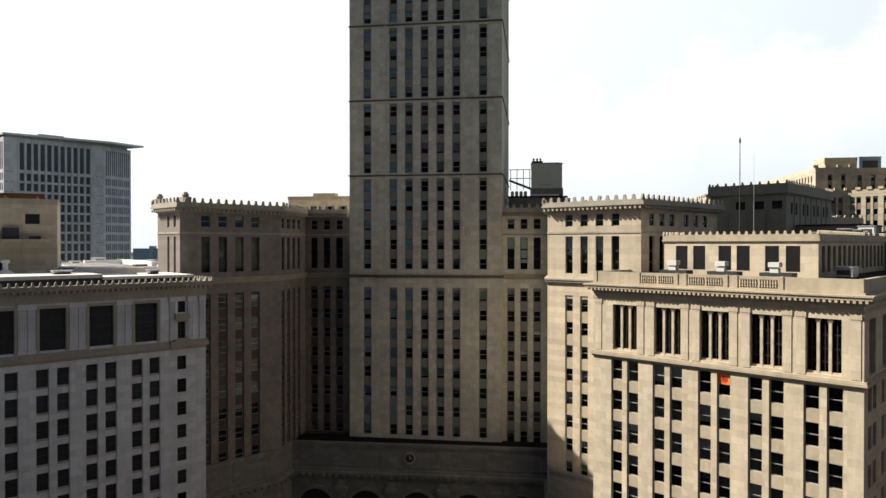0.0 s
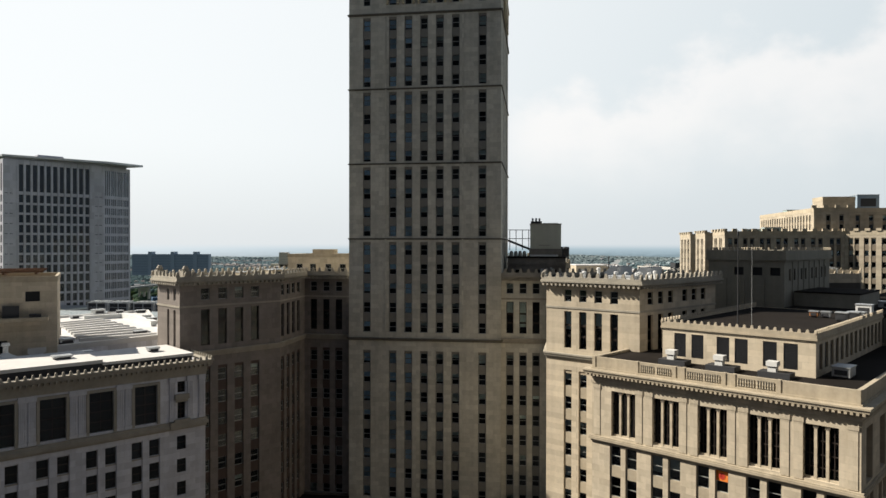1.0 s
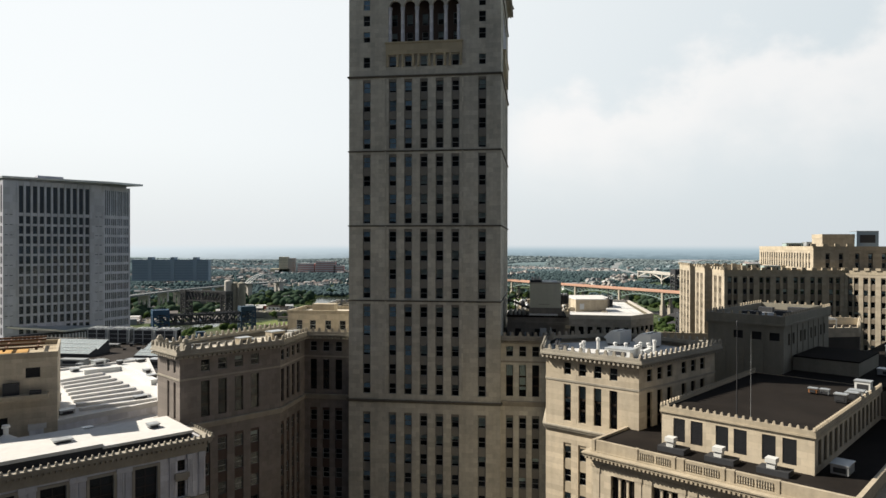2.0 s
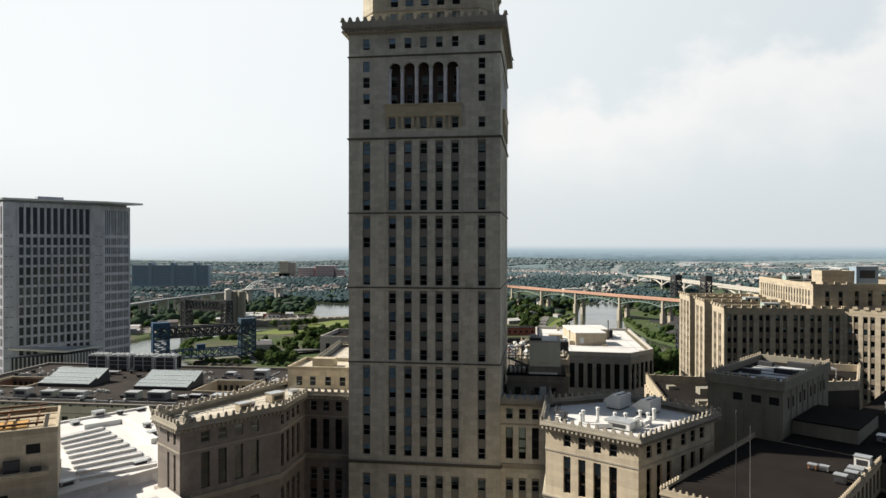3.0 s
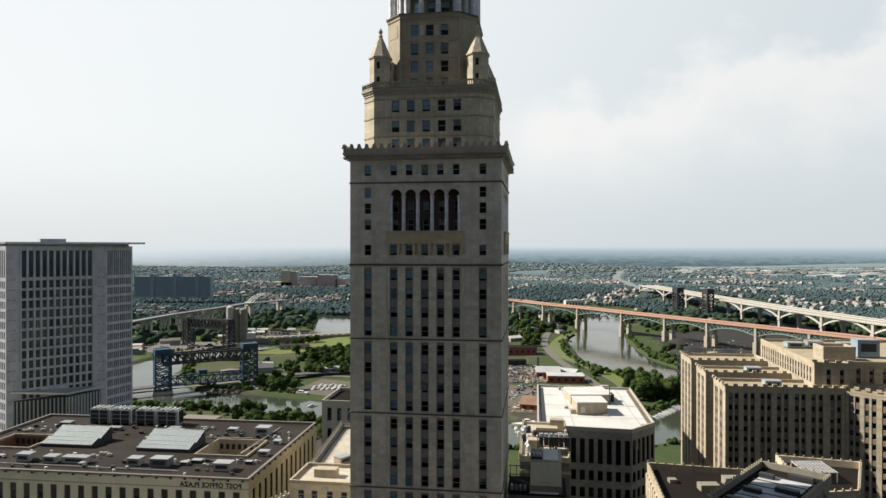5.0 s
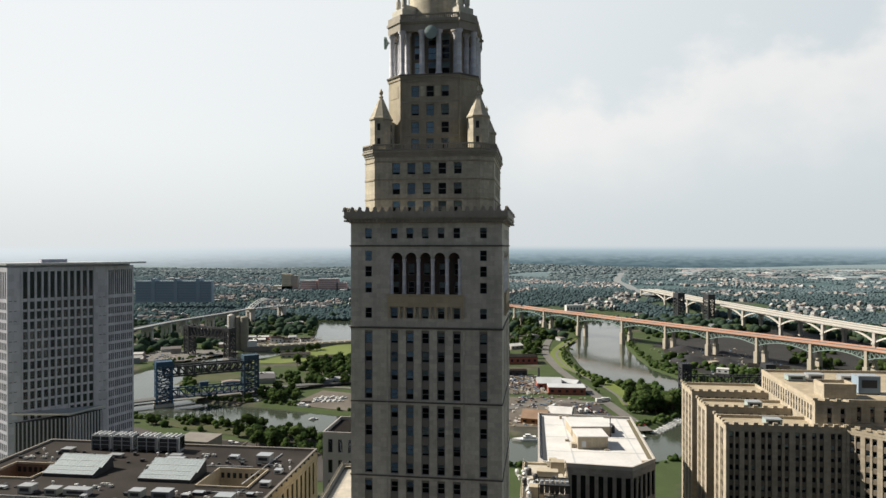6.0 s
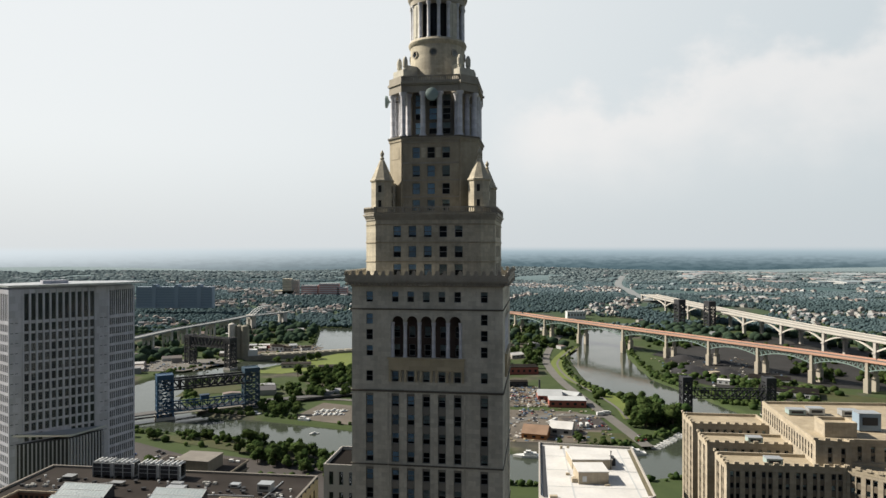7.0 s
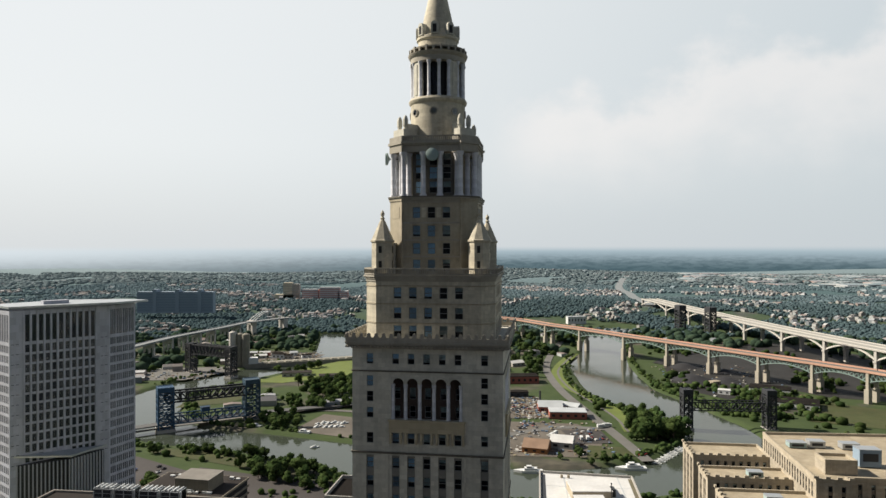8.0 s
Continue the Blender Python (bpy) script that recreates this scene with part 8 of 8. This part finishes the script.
for k in range(12):
    boat(-128 + 5.2 * (k % 6) + random.uniform(-1, 1), 668 + 12 * (k // 6) + random.uniform(-3, 3), random.uniform(7, 11), random.uniform(0, 60), METAL_WHITE, "white boat laid up in the yard").location.z = -19.6
ship = thing("cargo_ship", "long grey lake freighter beside the far quay", "ship", -200, 1050, -22.3, 22)
part("hull", Shape().prism([(-110, -9), (90, -9), (104, 0), (90, 9), (-110, 9)], -0.5, 6.5), CEMENT, ship)
part("deckhouse", Shape().box(-104, -90, -7, 7, 6.5, 15), METAL_WHITE, ship)
part("bow_house", Shape().box(82, 92, -5, 5, 6.5, 12), METAL_WHITE, ship)
for k in range(14):
    part("hatch", Shape().box(-85 + 11.8 * k, -76 + 11.8 * k, -6, 6, 6.5, 7.6), CEMENT, ship)


def paint(name, c):
    return mat(name, c, rough=0.35, var=0.05, spec=0.5)


PAINTS = [paint("white_paint", (0.7, 0.7, 0.7)), paint("silver_paint", (0.4, 0.41, 0.43)), paint("black_paint", (0.03, 0.03, 0.035)), paint("red_paint", (0.35, 0.03, 0.03)), paint("blue_paint", (0.04, 0.10, 0.28))]
CARS = []
for m_ in PAINTS:
    b = Shape().prism([(-2.2, -0.9), (2.2, -0.9), (2.2, 0.9), (-2.2, 0.9)], 0.35, 0.95).prism([(-1.5, -0.82), (1.0, -0.82), (1.0, 0.82), (-1.5, 0.82)], 0.95, 1.5, grow=-0.3, mi=1)
    for x in (-1.35, 1.35):
        for y in (-0.85, 0.65):
            b.box(x - 0.32, x + 0.32, y, y + 0.2, 0, 0.62, 2)
    CARS.append(b.mesh("car", (m_, METAL_DARK, METAL_DARK)))


def park_cars(n, x0, x1, y0, y1, turn, label):
    for k in range(n):
        x, y = random.uniform(x0, x1), random.uniform(y0, y1)
        i = random.randrange(5)
        tagged(put("car", CARS[i], None, pose(x, y, float(land(x, y)) + 0.6, 0, 0, turn + random.choice((0, 180)) + random.uniform(-6, 6))), ("white", "silver", "black", "red", "blue")[i] + " parked car " + label, "car", "parked cars")


park_cars(26, 60, 105, 720, 790, 10, "in the scrap yard")
park_cars(14, 58, 90, 640, 680, 10, "on the bare yard")
park_cars(10, 118, 148, 618, 650, 80, "on the asphalt car park")
park_cars(16, -320, -215, 505, 545, 70, "on the riverside car park")
park_cars(8, 165, 172, 575, 600, 100, "beside the road")
truck = Shape().box(-4.5, 2.2, -1.2, 1.2, 0.8, 3.6).box(2.5, 4.3, -1.15, 1.15, 0.6, 2.9, 1).box(-4.2, -3.2, -1.1, 1.1, 0, 0.9, 2).box(2.8, 3.7, -1.1, 1.1, 0, 0.9, 2).mesh("truck", (METAL_WHITE, METAL_WHITE, METAL_DARK))
for x, y, a in ((125, 622, 85), (131, 623, 85), (104, 640, 60), (99, 632, 60), (160, 668, 10), (153, 664, 20), (78, 600, 30)):
    tagged(put("truck", truck, None, pose(x, y, float(land(x, y)) + 0.6, 0, 0, a)), "white box truck parked in the yard", "truck", "parked trucks")

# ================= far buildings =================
# low-contrast grey-blue wall and windows imitate haze over the slab
HAZED_SLAB = mat("hazed_slab_wall", (0.26, 0.32, 0.38), var=0.1, scale=0.02)
SLABGLASS = mat("hazed_window_band", (0.16, 0.21, 0.255), var=0.1)
slab = thing("apartment_slab", "long grey-blue housing slab on the far hill", "building", -757, 1650, 8, 0)
part("wall", Shape().box(0, 187, 0, 18, -10, 42), HAZED_SLAB, slab)
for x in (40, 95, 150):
    part("stair_tower", Shape().box(x, x + 9, -2, 20, -10, 48), HAZED_SLAB, slab)
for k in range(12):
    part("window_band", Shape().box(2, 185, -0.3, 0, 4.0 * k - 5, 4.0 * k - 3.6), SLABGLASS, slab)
CREAM = mat("cream_render", (0.62, 0.55, 0.42), var=0.12)
PINK = mat("pinkish_brick", (0.46, 0.27, 0.25), var=0.15)
for x, w_, h_, m_ in ((-502, 28, 50, CREAM), (-474, 22, 46, CONCRETE), (-528, 60, 14, CREAM)):
    ob = thing("hospital_block", "pale high block beyond the valley", "building", x, 2080, 0)
    part("wall", Shape().box(0, w_, 0, 20, -8, h_), m_, ob)
    for k in range(int(h_ / 5)):
        part("window_band", Shape().box(1, w_ - 1, -0.3, 0, 5 * k + 2, 5 * k + 3.4), STONE_TAN, ob)
for x, w_, h_ in ((-440, 50, 30), (-385, 60, 36), (-330, 30, 24)):
    ob = thing("brick_block", "red brick block beyond the valley", "building", x, 2060, 0)
    part("wall", Shape().box(0, w_, 0, 24, -8, h_), PINK, ob)
    part("roof", Shape().box(-0.5, w_ + 0.5, -0.5, 24.5, h_, h_ + 1), ROOF_GREY, ob)
    for k in range(int(h_ / 6)):
        part("window_band", Shape().box(1, w_ - 1, -0.3, 0, 6 * k + 2, 6 * k + 4), METAL_WHITE, ob)

# ================= houses, woods and trees =================


def lump(seed, r):
    """A rough ball of 42 points."""
    rnd = random.Random(seed)
    bm = bmesh.new()
    bmesh.ops.create_icosphere(bm, subdivisions=1 if r < 0 else 2, radius=1.0)
    v = np.array([x.co[:] for x in bm.verts])
    f = np.array([[x.index for x in q.verts] for q in bm.faces])
    bm.free()
    v *= 1 + 0.45 * (np.array([rnd.random() for _ in v])[:, None] - 0.5)
    return v, f


def leaf_material(name, a, b, through_light=0.4):
    m = bpy.data.materials.new(name)
    m.use_nodes = True
    n = Nodes(m.node_tree)
    tc = n.add("TexCoord").outputs["Object"]
    c = n.mix(n.add("NewGeometry").outputs["Random Per Island"], a, b)
    o = n.ramp(n.add("ObjectInfo").outputs["Random"], 0, 1, 0.7, 1.3, smooth=False)
    sc = n.add("VectorMath", operation="SCALE")
    n.link(c, sc.inputs[0])
    n.link(n.math("MULTIPLY", o, n.ramp(n.noise(tc, 0.6, 3.0), 0.3, 0.7, 0.7, 1.25)), sc.inputs["Scale"])
    p, thin, mx = n.add("BsdfDiffuse"), n.add("BsdfTranslucent"), n.add("MixShader")
    n.link(sc.outputs[0], p.inputs[0])
    n.link(sc.outputs[0], thin.inputs[0])
    mx.inputs[0].default_value = through_light
    n.link(p.outputs[0], mx.inputs[1])
    n.link(thin.outputs[0], mx.inputs[2])
    n.link(mx.outputs[0], n.add("OutputMaterial").inputs[0])
    return m


LEAF = leaf_material("green_leaves", (0.042, 0.076, 0.028), (0.088, 0.124, 0.044))
# farther woods are bluer and paler, so haze sits in their leaf colours
LEAF_VALLEY = leaf_material("hazed_valley_leaves", (0.062, 0.105, 0.076), (0.100, 0.150, 0.100))
LEAF_FAR = leaf_material("hazed_hillside_leaves", (0.090, 0.140, 0.158), (0.125, 0.182, 0.198), 0.4)
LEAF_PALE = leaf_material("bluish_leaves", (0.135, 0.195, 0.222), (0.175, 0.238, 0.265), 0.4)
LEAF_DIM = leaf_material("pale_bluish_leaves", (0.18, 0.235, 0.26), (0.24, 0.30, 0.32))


def tree_meshes(seed):
    """A forked trunk and a crown of clumps with loose sprays of leaves at their edge, about 12 m high."""
    rnd = random.Random(seed)
    t = Shape().lathe([(0.45, 0), (0.32, 2.0), (0.25, 4.5), (0.12, 8.0)], 8)
    v, f, base = [], [], lump(seed, -1)
    fine = lump(seed + 50, 1)
    for k in range(13):
        a, r = rnd.uniform(0, 6.28), rnd.uniform(0.5, 3.6)
        c = Vector((r * math.cos(a), r * math.sin(a), rnd.uniform(4.2, 10.2) - r * 0.35))
        t.bar((0, 0, rnd.uniform(2.5, 4.5)), c, 0.2)
        size = rnd.uniform(1.4, 2.5)
        i = len(v)
        v += [tuple(c + Vector(p) * size) for p in fine[0] * np.array((1, 1, 0.85))]
        f += [tuple(int(x) + i for x in q) for q in fine[1]]
        for j in range(34):
            d = Vector((rnd.gauss(0, 1), rnd.gauss(0, 1), rnd.gauss(0, 1))).normalized()
            o = c + d * size * rnd.uniform(0.95, 1.3)
            e = Vector((rnd.gauss(0, 1), rnd.gauss(0, 1), rnd.gauss(0, 1))).normalized() * rnd.uniform(0.25, 0.6)
            g = e.cross(d).normalized() * 0.35
            i = len(v)
            v += [tuple(o - e), tuple(o + g), tuple(o + e), tuple(o - g)]
            f.append((i, i + 1, i + 2, i + 3))
    crown = bpy.data.meshes.new("crown")
    crown.from_pydata(v, [], f)
    crown.materials.append(LEAF)
    return t.mesh("trunk", BARK), crown


TREES = [tree_meshes(k) for k in range(6)]


def tree(x, y, h, label="leafy green tree on the river bank"):
    tr, cr = random.choice(TREES)
    k = h / 12.0
    ob = thing("tree", label, "tree", x, y, float(land(x, y)) - 0.4, random.uniform(0, 360), group="valley trees")
    ob.scale = (k * random.uniform(0.85, 1.2), k * random.uniform(0.85, 1.2), k)
    put("trunk", tr, ob)
    put("crown", cr, ob)


def grove(n, pts, h0, h1, keep=40.0):
    """Trees strewn inside a rough outline, clear of the water."""
    xs, ys = [p[0] for p in pts], [p[1] for p in pts]
    made = 0
    for _ in range(n * 30):
        x, y = random.uniform(min(xs), max(xs)), random.uniform(min(ys), max(ys))
        inside = False
        for (ax, ay), (bx, by) in zip(pts, pts[1:] + pts[:1]):
            if (ay > y) != (by > y) and x < ax + (y - ay) / (by - ay) * (bx - ax):
                inside = not inside
        if inside and np.hypot(R[:, 0] - x, R[:, 1] - y).min() > keep:
            tree(x, y, random.uniform(h0, h1))
            made += 1
            if made == n:
                return


grove(9, [(-290, 590), (-180, 560), (-160, 575), (-270, 600)], 7, 11, 36)
grove(16, [(-175, 545), (-80, 495), (-75, 515), (-160, 575)], 10, 16)
grove(10, [(-290, 470), (-235, 440), (-215, 470), (-270, 500)], 11, 15, 30)
grove(16, [(-150, 520), (-60, 470), (-60, 500), (-130, 560)], 10, 15, 34)
grove(34, [(-205, 880), (-150, 790), (-75, 790), (-70, 860), (-130, 890)], 13, 19)
grove(30, [(-190, 760), (-150, 735), (-60, 735), (-60, 790), (-140, 790)], 10, 16)
grove(16, [(-190, 690), (-150, 640), (-140, 650), (-160, 720)], 9, 14)
grove(14, [(-240, 760), (-120, 740), (-110, 780), (-215, 820)], 7, 11)
grove(26, [(172, 600), (216, 606), (222, 660), (206, 705), (184, 690)], 16, 24, 36)
grove(12, [(160, 700), (180, 700), (165, 860), (152, 850)], 3, 5, 40)
grove(12, [(148, 880), (160, 880), (215, 1100), (190, 1110)], 3, 6, 40)
grove(40, [(40, 930), (130, 930), (175, 1180), (60, 1240)], 12, 18)
grove(22, [(40, 1250), (330, 1260), (360, 1330), (60, 1340)], 12, 18)
grove(16, [(270, 850), (285, 760), (320, 700), (315, 800), (275, 960)], 5, 9, 38)
grove(16, [(300, 700), (420, 800), (380, 820), (320, 760)], 9, 14)
grove(26, [(440, 820), (560, 770), (640, 860), (560, 1000), (470, 980)], 8, 14)
grove(14, [(600, 860), (720, 880), (680, 1050), (600, 1000)], 8, 14)
grove(12, [(-360, 560), (-300, 610), (-330, 660), (-400, 620)], 10, 15)
grove(10, [(-250, 930), (-200, 960), (-180, 1010), (-230, 1000)], 9, 13, 36)
grove(10, [(-260, 470), (-215, 470), (-205, 500), (-250, 510)], 9, 13, 36)
grove(10, [(90, 560), (130, 550), (140, 570), (110, 590)], 5, 8, 36)


def scatter(n, r0, r1, a0, a1, test):
    """Random places in a fan seen from the square."""
    out = []
    while len(out) < n:
        r, a = math.sqrt(random.uniform(r0 * r0, r1 * r1)), radians(random.uniform(a0, a1))
        x, y = r * math.sin(a), r * math.cos(a)
        if test(x, y):
            out.append((x, y))
    return out


def clear(x, y):
    if abs(x) > 4600 or y > 4600:
        return False
    for p, q in zip(PIERS, PIERS[1:]):
        if math.hypot(x - p[0], y - p[1]) < 40:
            return False
    for p, q in zip(AP, AP[1:]):
        if math.hypot(x - p[0], y - p[1]) < 55:
            return False
    if 1780 < y < 3500 and abs(x - np.interp(y, (1870, 2120, 2300, 2570, 2930, 3430), (566, 592, 625, 665, 750, 900))) < 26:
        return False
    return noise.noise(Vector((x * 0.0035, y * 0.0035, 3.0))) > -0.28


def woods(name, places, h0, h1, material, label, wide=1.0):
    v, f = [], []
    balls = [lump(k, -1) for k in range(8)]
    n = 0
    for x, y in places:
        b, q = random.choice(balls)
        h = random.uniform(h0, h1)
        z = float(land(x, y))
        c = b * np.array((h * wide * random.uniform(0.5, 0.85), h * wide * random.uniform(0.5, 0.75), h * 0.62)) + np.array((x, y, z + h * 0.42))
        v.append(c)
        f.append(q + n)
        n += len(c)
    me = bpy.data.meshes.new(name)
    me.from_pydata(np.concatenate(v).tolist(), [], np.concatenate(f).tolist())
    me.polygons.foreach_set("use_smooth", [wide > 0.9] * len(me.polygons))
    me.materials.append(material)
    return tagged(new(name, me), label, "woods", kind="stuff")


def dry(x, y):
    return clear(x, y) and np.hypot(R[:, 0] - x, R[:, 1] - y).min() > 46


def town(x, y):
    """Open streets and roofs lie between the belts of trees."""
    return noise.noise(Vector((x * 0.0042, y * 0.0042, 2.0))) + 0.4 * noise.noise(Vector((x * 0.013, y * 0.013, 5.0))) < -0.16


def wooded(x, y):
    return clear(x, y) and not (town(x, y) and (x * 7.3 + y * 3.1) % 1.0 > 0.18)


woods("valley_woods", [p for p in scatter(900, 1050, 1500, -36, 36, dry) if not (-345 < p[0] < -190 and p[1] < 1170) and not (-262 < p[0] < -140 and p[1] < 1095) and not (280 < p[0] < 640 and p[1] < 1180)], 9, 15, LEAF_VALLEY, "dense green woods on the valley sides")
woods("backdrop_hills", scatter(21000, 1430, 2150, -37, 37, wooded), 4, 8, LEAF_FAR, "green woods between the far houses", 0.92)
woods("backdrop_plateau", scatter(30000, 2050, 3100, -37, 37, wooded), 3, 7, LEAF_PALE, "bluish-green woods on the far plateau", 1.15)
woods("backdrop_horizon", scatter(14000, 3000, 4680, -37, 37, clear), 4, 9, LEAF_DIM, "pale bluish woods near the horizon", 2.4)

# low bushes along both banks
bushes = []
for p, q in zip(river_line, river_line[1:]):
    d = (q - p).normalized()
    for _ in range(11):
        c0 = p.lerp(q, random.random())
        c = c0 + Vector((-d.y, d.x, 0)) * random.choice((-1, 1)) * (float(river_half(c0.x, c0.y)) + random.uniform(5, 13))
        if np.hypot(R[:, 0] - c.x, R[:, 1] - c.y).min() > RIVER_HALF + 4 and noise.noise(Vector((c.x * 0.012, c.y * 0.012, 0))) > -0.15 and not (-262 < c.x < -130 and 880 < c.y < 1110):
            bushes.append((c.x, c.y))
woods("bank_bushes", bushes, 1.6, 4.6, LEAF, "dark green bushes along the river banks")
bushes = [p for p in scatter(2200, 620, 1450, -36, 36, dry) if noise.noise(Vector((p[0] * 0.011, p[1] * 0.011, 9.0))) > 0.12 and not (-262 < p[0] < -140 and p[1] > 880) and not (50 < p[0] < 160 and p[1] < 860) and not (-150 < p[0] < -60 and p[1] < 730)]
near = [(random.uniform(-350, -60), random.uniform(450, 610)) for _ in range(300)]
near = [p for p in near if noise.noise(Vector((p[0] * 0.02, p[1] * 0.02, 4.0))) > -0.12 and np.hypot(R[:, 0] - p[0], R[:, 1] - p[1]).min() > 40 and not (-345 < p[0] < -135 and p[1] < 560)]
own = random.Random(29)
thicket = [(own.uniform(265, 430), own.uniform(690, 870)) for _ in range(420)]
woods("yard_thicket", [p for p in thicket if noise.noise(Vector((p[0] * 0.02, p[1] * 0.02, 7.0))) > -0.05 and np.hypot(R[:, 0] - p[0], R[:, 1] - p[1]).min() > 50], 3, 8, LEAF, "dark green thicket beside the coal yard")
woods("park_bushes", near, 1.6, 5.0, LEAF, "dark green bushes in the riverside park")
woods("valley_bushes", bushes, 3, 9, LEAF, "dark green thickets across the valley floor", 1.1)


def houses(name, places, material, label, s0=7, s1=14):
    v, f, mi = [], [], []
    for x, y in places:
        w_, d_, h_, e = random.uniform(s0, s1), random.uniform(s0, s1), random.uniform(4, 8), random.uniform(0.5, 4)
        a = random.choice((0.3, 1.87)) + random.uniform(-0.15, 0.15)
        c, s_ = math.cos(a), math.sin(a)
        z = float(land(x, y))
        i = len(v)
        for px, py, pz in ((-1, -1, 0), (1, -1, 0), (1, 1, 0), (-1, 1, 0), (-1, -1, 1), (1, -1, 1), (1, 1, 1), (-1, 1, 1), (-1, 0, 2), (1, 0, 2)):
            q = (px * w_ / 2, py * d_ / 2)
            v.append((x + q[0] * c - q[1] * s_, y + q[0] * s_ + q[1] * c, z - 1 if pz == 0 else z + h_ + (e if pz == 2 else 0)))
        f += [(i, i + 1, i + 5, i + 4), (i + 1, i + 2, i + 6, i + 9, i + 5), (i + 2, i + 3, i + 7, i + 6), (i + 3, i, i + 4, i + 8, i + 7), (i + 4, i + 5, i + 9, i + 8), (i + 6, i + 7, i + 8, i + 9)]
        mi += [0, 0, 0, 0, 1, 1]
    me = bpy.data.meshes.new(name)
    me.from_pydata(v, [], f)
    for m_ in material:
        me.materials.append(m_)
    me.polygons.foreach_set("material_index", mi)
    return tagged(new(name, me), label, "houses", kind="stuff")


def island_material(name, ramp):
    m = bpy.data.materials.new(name)
    m.use_nodes = True
    n = Nodes(m.node_tree)
    r = n.add("ValToRGB")
    r.color_ramp.interpolation = "CONSTANT"
    while len(r.color_ramp.elements) < len(ramp):
        r.color_ramp.elements.new(0.5)
    for k, (e, c) in enumerate(zip(r.color_ramp.elements, ramp)):
        e.position, e.color = k / len(ramp), (*c, 1)
    n.link(n.add("NewGeometry").outputs["Random Per Island"], r.inputs[0])
    p = n.add("BsdfPrincipled")
    n.link(r.outputs[0], p.inputs["Base Color"])
    p.inputs["Roughness"].default_value = 0.8
    n.link(p.outputs[0], n.add("OutputMaterial").inputs[0])
    return m


HOUSE = island_material("house_walls", [(0.36, 0.37, 0.37), (0.23, 0.22, 0.21), (0.28, 0.28, 0.27), (0.24, 0.20, 0.19), (0.33, 0.35, 0.36), (0.18, 0.2, 0.22)])
TILES = island_material("house_roofs", [(0.16, 0.15, 0.15), (0.24, 0.22, 0.21), (0.10, 0.10, 0.11), (0.38, 0.39, 0.4), (0.19, 0.15, 0.14), (0.26, 0.27, 0.29)])
houses("hillside_houses", scatter(1500, 1500, 2900, -37, 37, lambda x, y: clear(x, y) and town(x, y)), (HOUSE, TILES), "small houses strewn among the trees")
houses("valley_sheds", [p for p in scatter(160, 760, 1400, -36, 36, dry) if float(land(*p)) < -10 and not (p[0] > 280 and p[1] < 1250) and not (-262 < p[0] < -140 and p[1] > 880) and not (p[0] > 60 and p[1] < 900)], (HOUSE, TILES), "low sheds across the valley floor", 8, 20)
# bluish greys put haze into the colour of these houses
FAR_HOUSE = island_material("hazed_house_walls", [(0.22, 0.27, 0.30), (0.18, 0.23, 0.26), (0.27, 0.31, 0.33), (0.22, 0.22, 0.24)])
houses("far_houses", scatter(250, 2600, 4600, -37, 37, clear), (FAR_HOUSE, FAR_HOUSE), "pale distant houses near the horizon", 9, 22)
houses("far_works", scatter(70, 3000, 4400, 19, 34, lambda x, y: True), (island_material("works_walls", [(0.42, 0.43, 0.44), (0.36, 0.37, 0.37), (0.32, 0.25, 0.24)]), FAR_HOUSE), "long pale works roofs in the distance", 50, 130)
houses("works_stacks", [(1790 + 40 * k, 3300 + 30 * (k % 3)) for k in range(6)], (CONCRETE, CONCRETE), "pale works stacks in the distance", 10, 14)


def scrap(name, n, x0, x1, y0, y1, label):
    """Crates, drums and bent metal strewn over a yard."""
    v, f = [], []
    for _ in range(n):
        x, y, a = random.uniform(x0, x1), random.uniform(y0, y1), random.uniform(0, 3.14)
        w_, d_, h_ = random.uniform(0.4, 2.2), random.uniform(0.4, 1.4), random.uniform(0.3, 1.6)
        z, c, s_ = float(land(x, y)) + 0.3, math.cos(a), math.sin(a)
        i = len(v)
        v += [(x + p * w_ * c - q * d_ * s_, y + p * w_ * s_ + q * d_ * c, z + r * h_) for r in (0, 1) for p, q in ((-1, -1), (1, -1), (1, 1), (-1, 1))]
        f += [(i + 4, i + 5, i + 6, i + 7)] + [(i + k, i + (k + 1) % 4, i + (k + 1) % 4 + 4, i + k + 4) for k in range(4)]
    me = bpy.data.meshes.new(name)
    me.from_pydata(v, [], f)
    me.materials.append(SCRAP)
    return tagged(new(name, me), label, "scrap", kind="stuff")


SCRAP = island_material("mixed_scrap", [(0.30, 0.29, 0.27), (0.08, 0.08, 0.085), (0.17, 0.11, 0.08), (0.40, 0.40, 0.39), (0.10, 0.15, 0.22), (0.20, 0.16, 0.11), (0.24, 0.21, 0.14)])
scrap("scrap_yard_clutter", 320, 50, 108, 700, 800, "loose scrap metal and crates in the yard")
scrap("yard_clutter", 160, 55, 150, 575, 690, "loose crates and drums in the bare yard")
scrap("coal_yard_clutter", 180, 300, 440, 800, 1010, "dark machinery and crates in the coal yard")
scrap("works_clutter", 260, -340, -205, 1040, 1150, "crates and machines in the works yard")
scrap("quay_clutter", 120, -445, -320, 905, 985, "goods and crates on the quay")
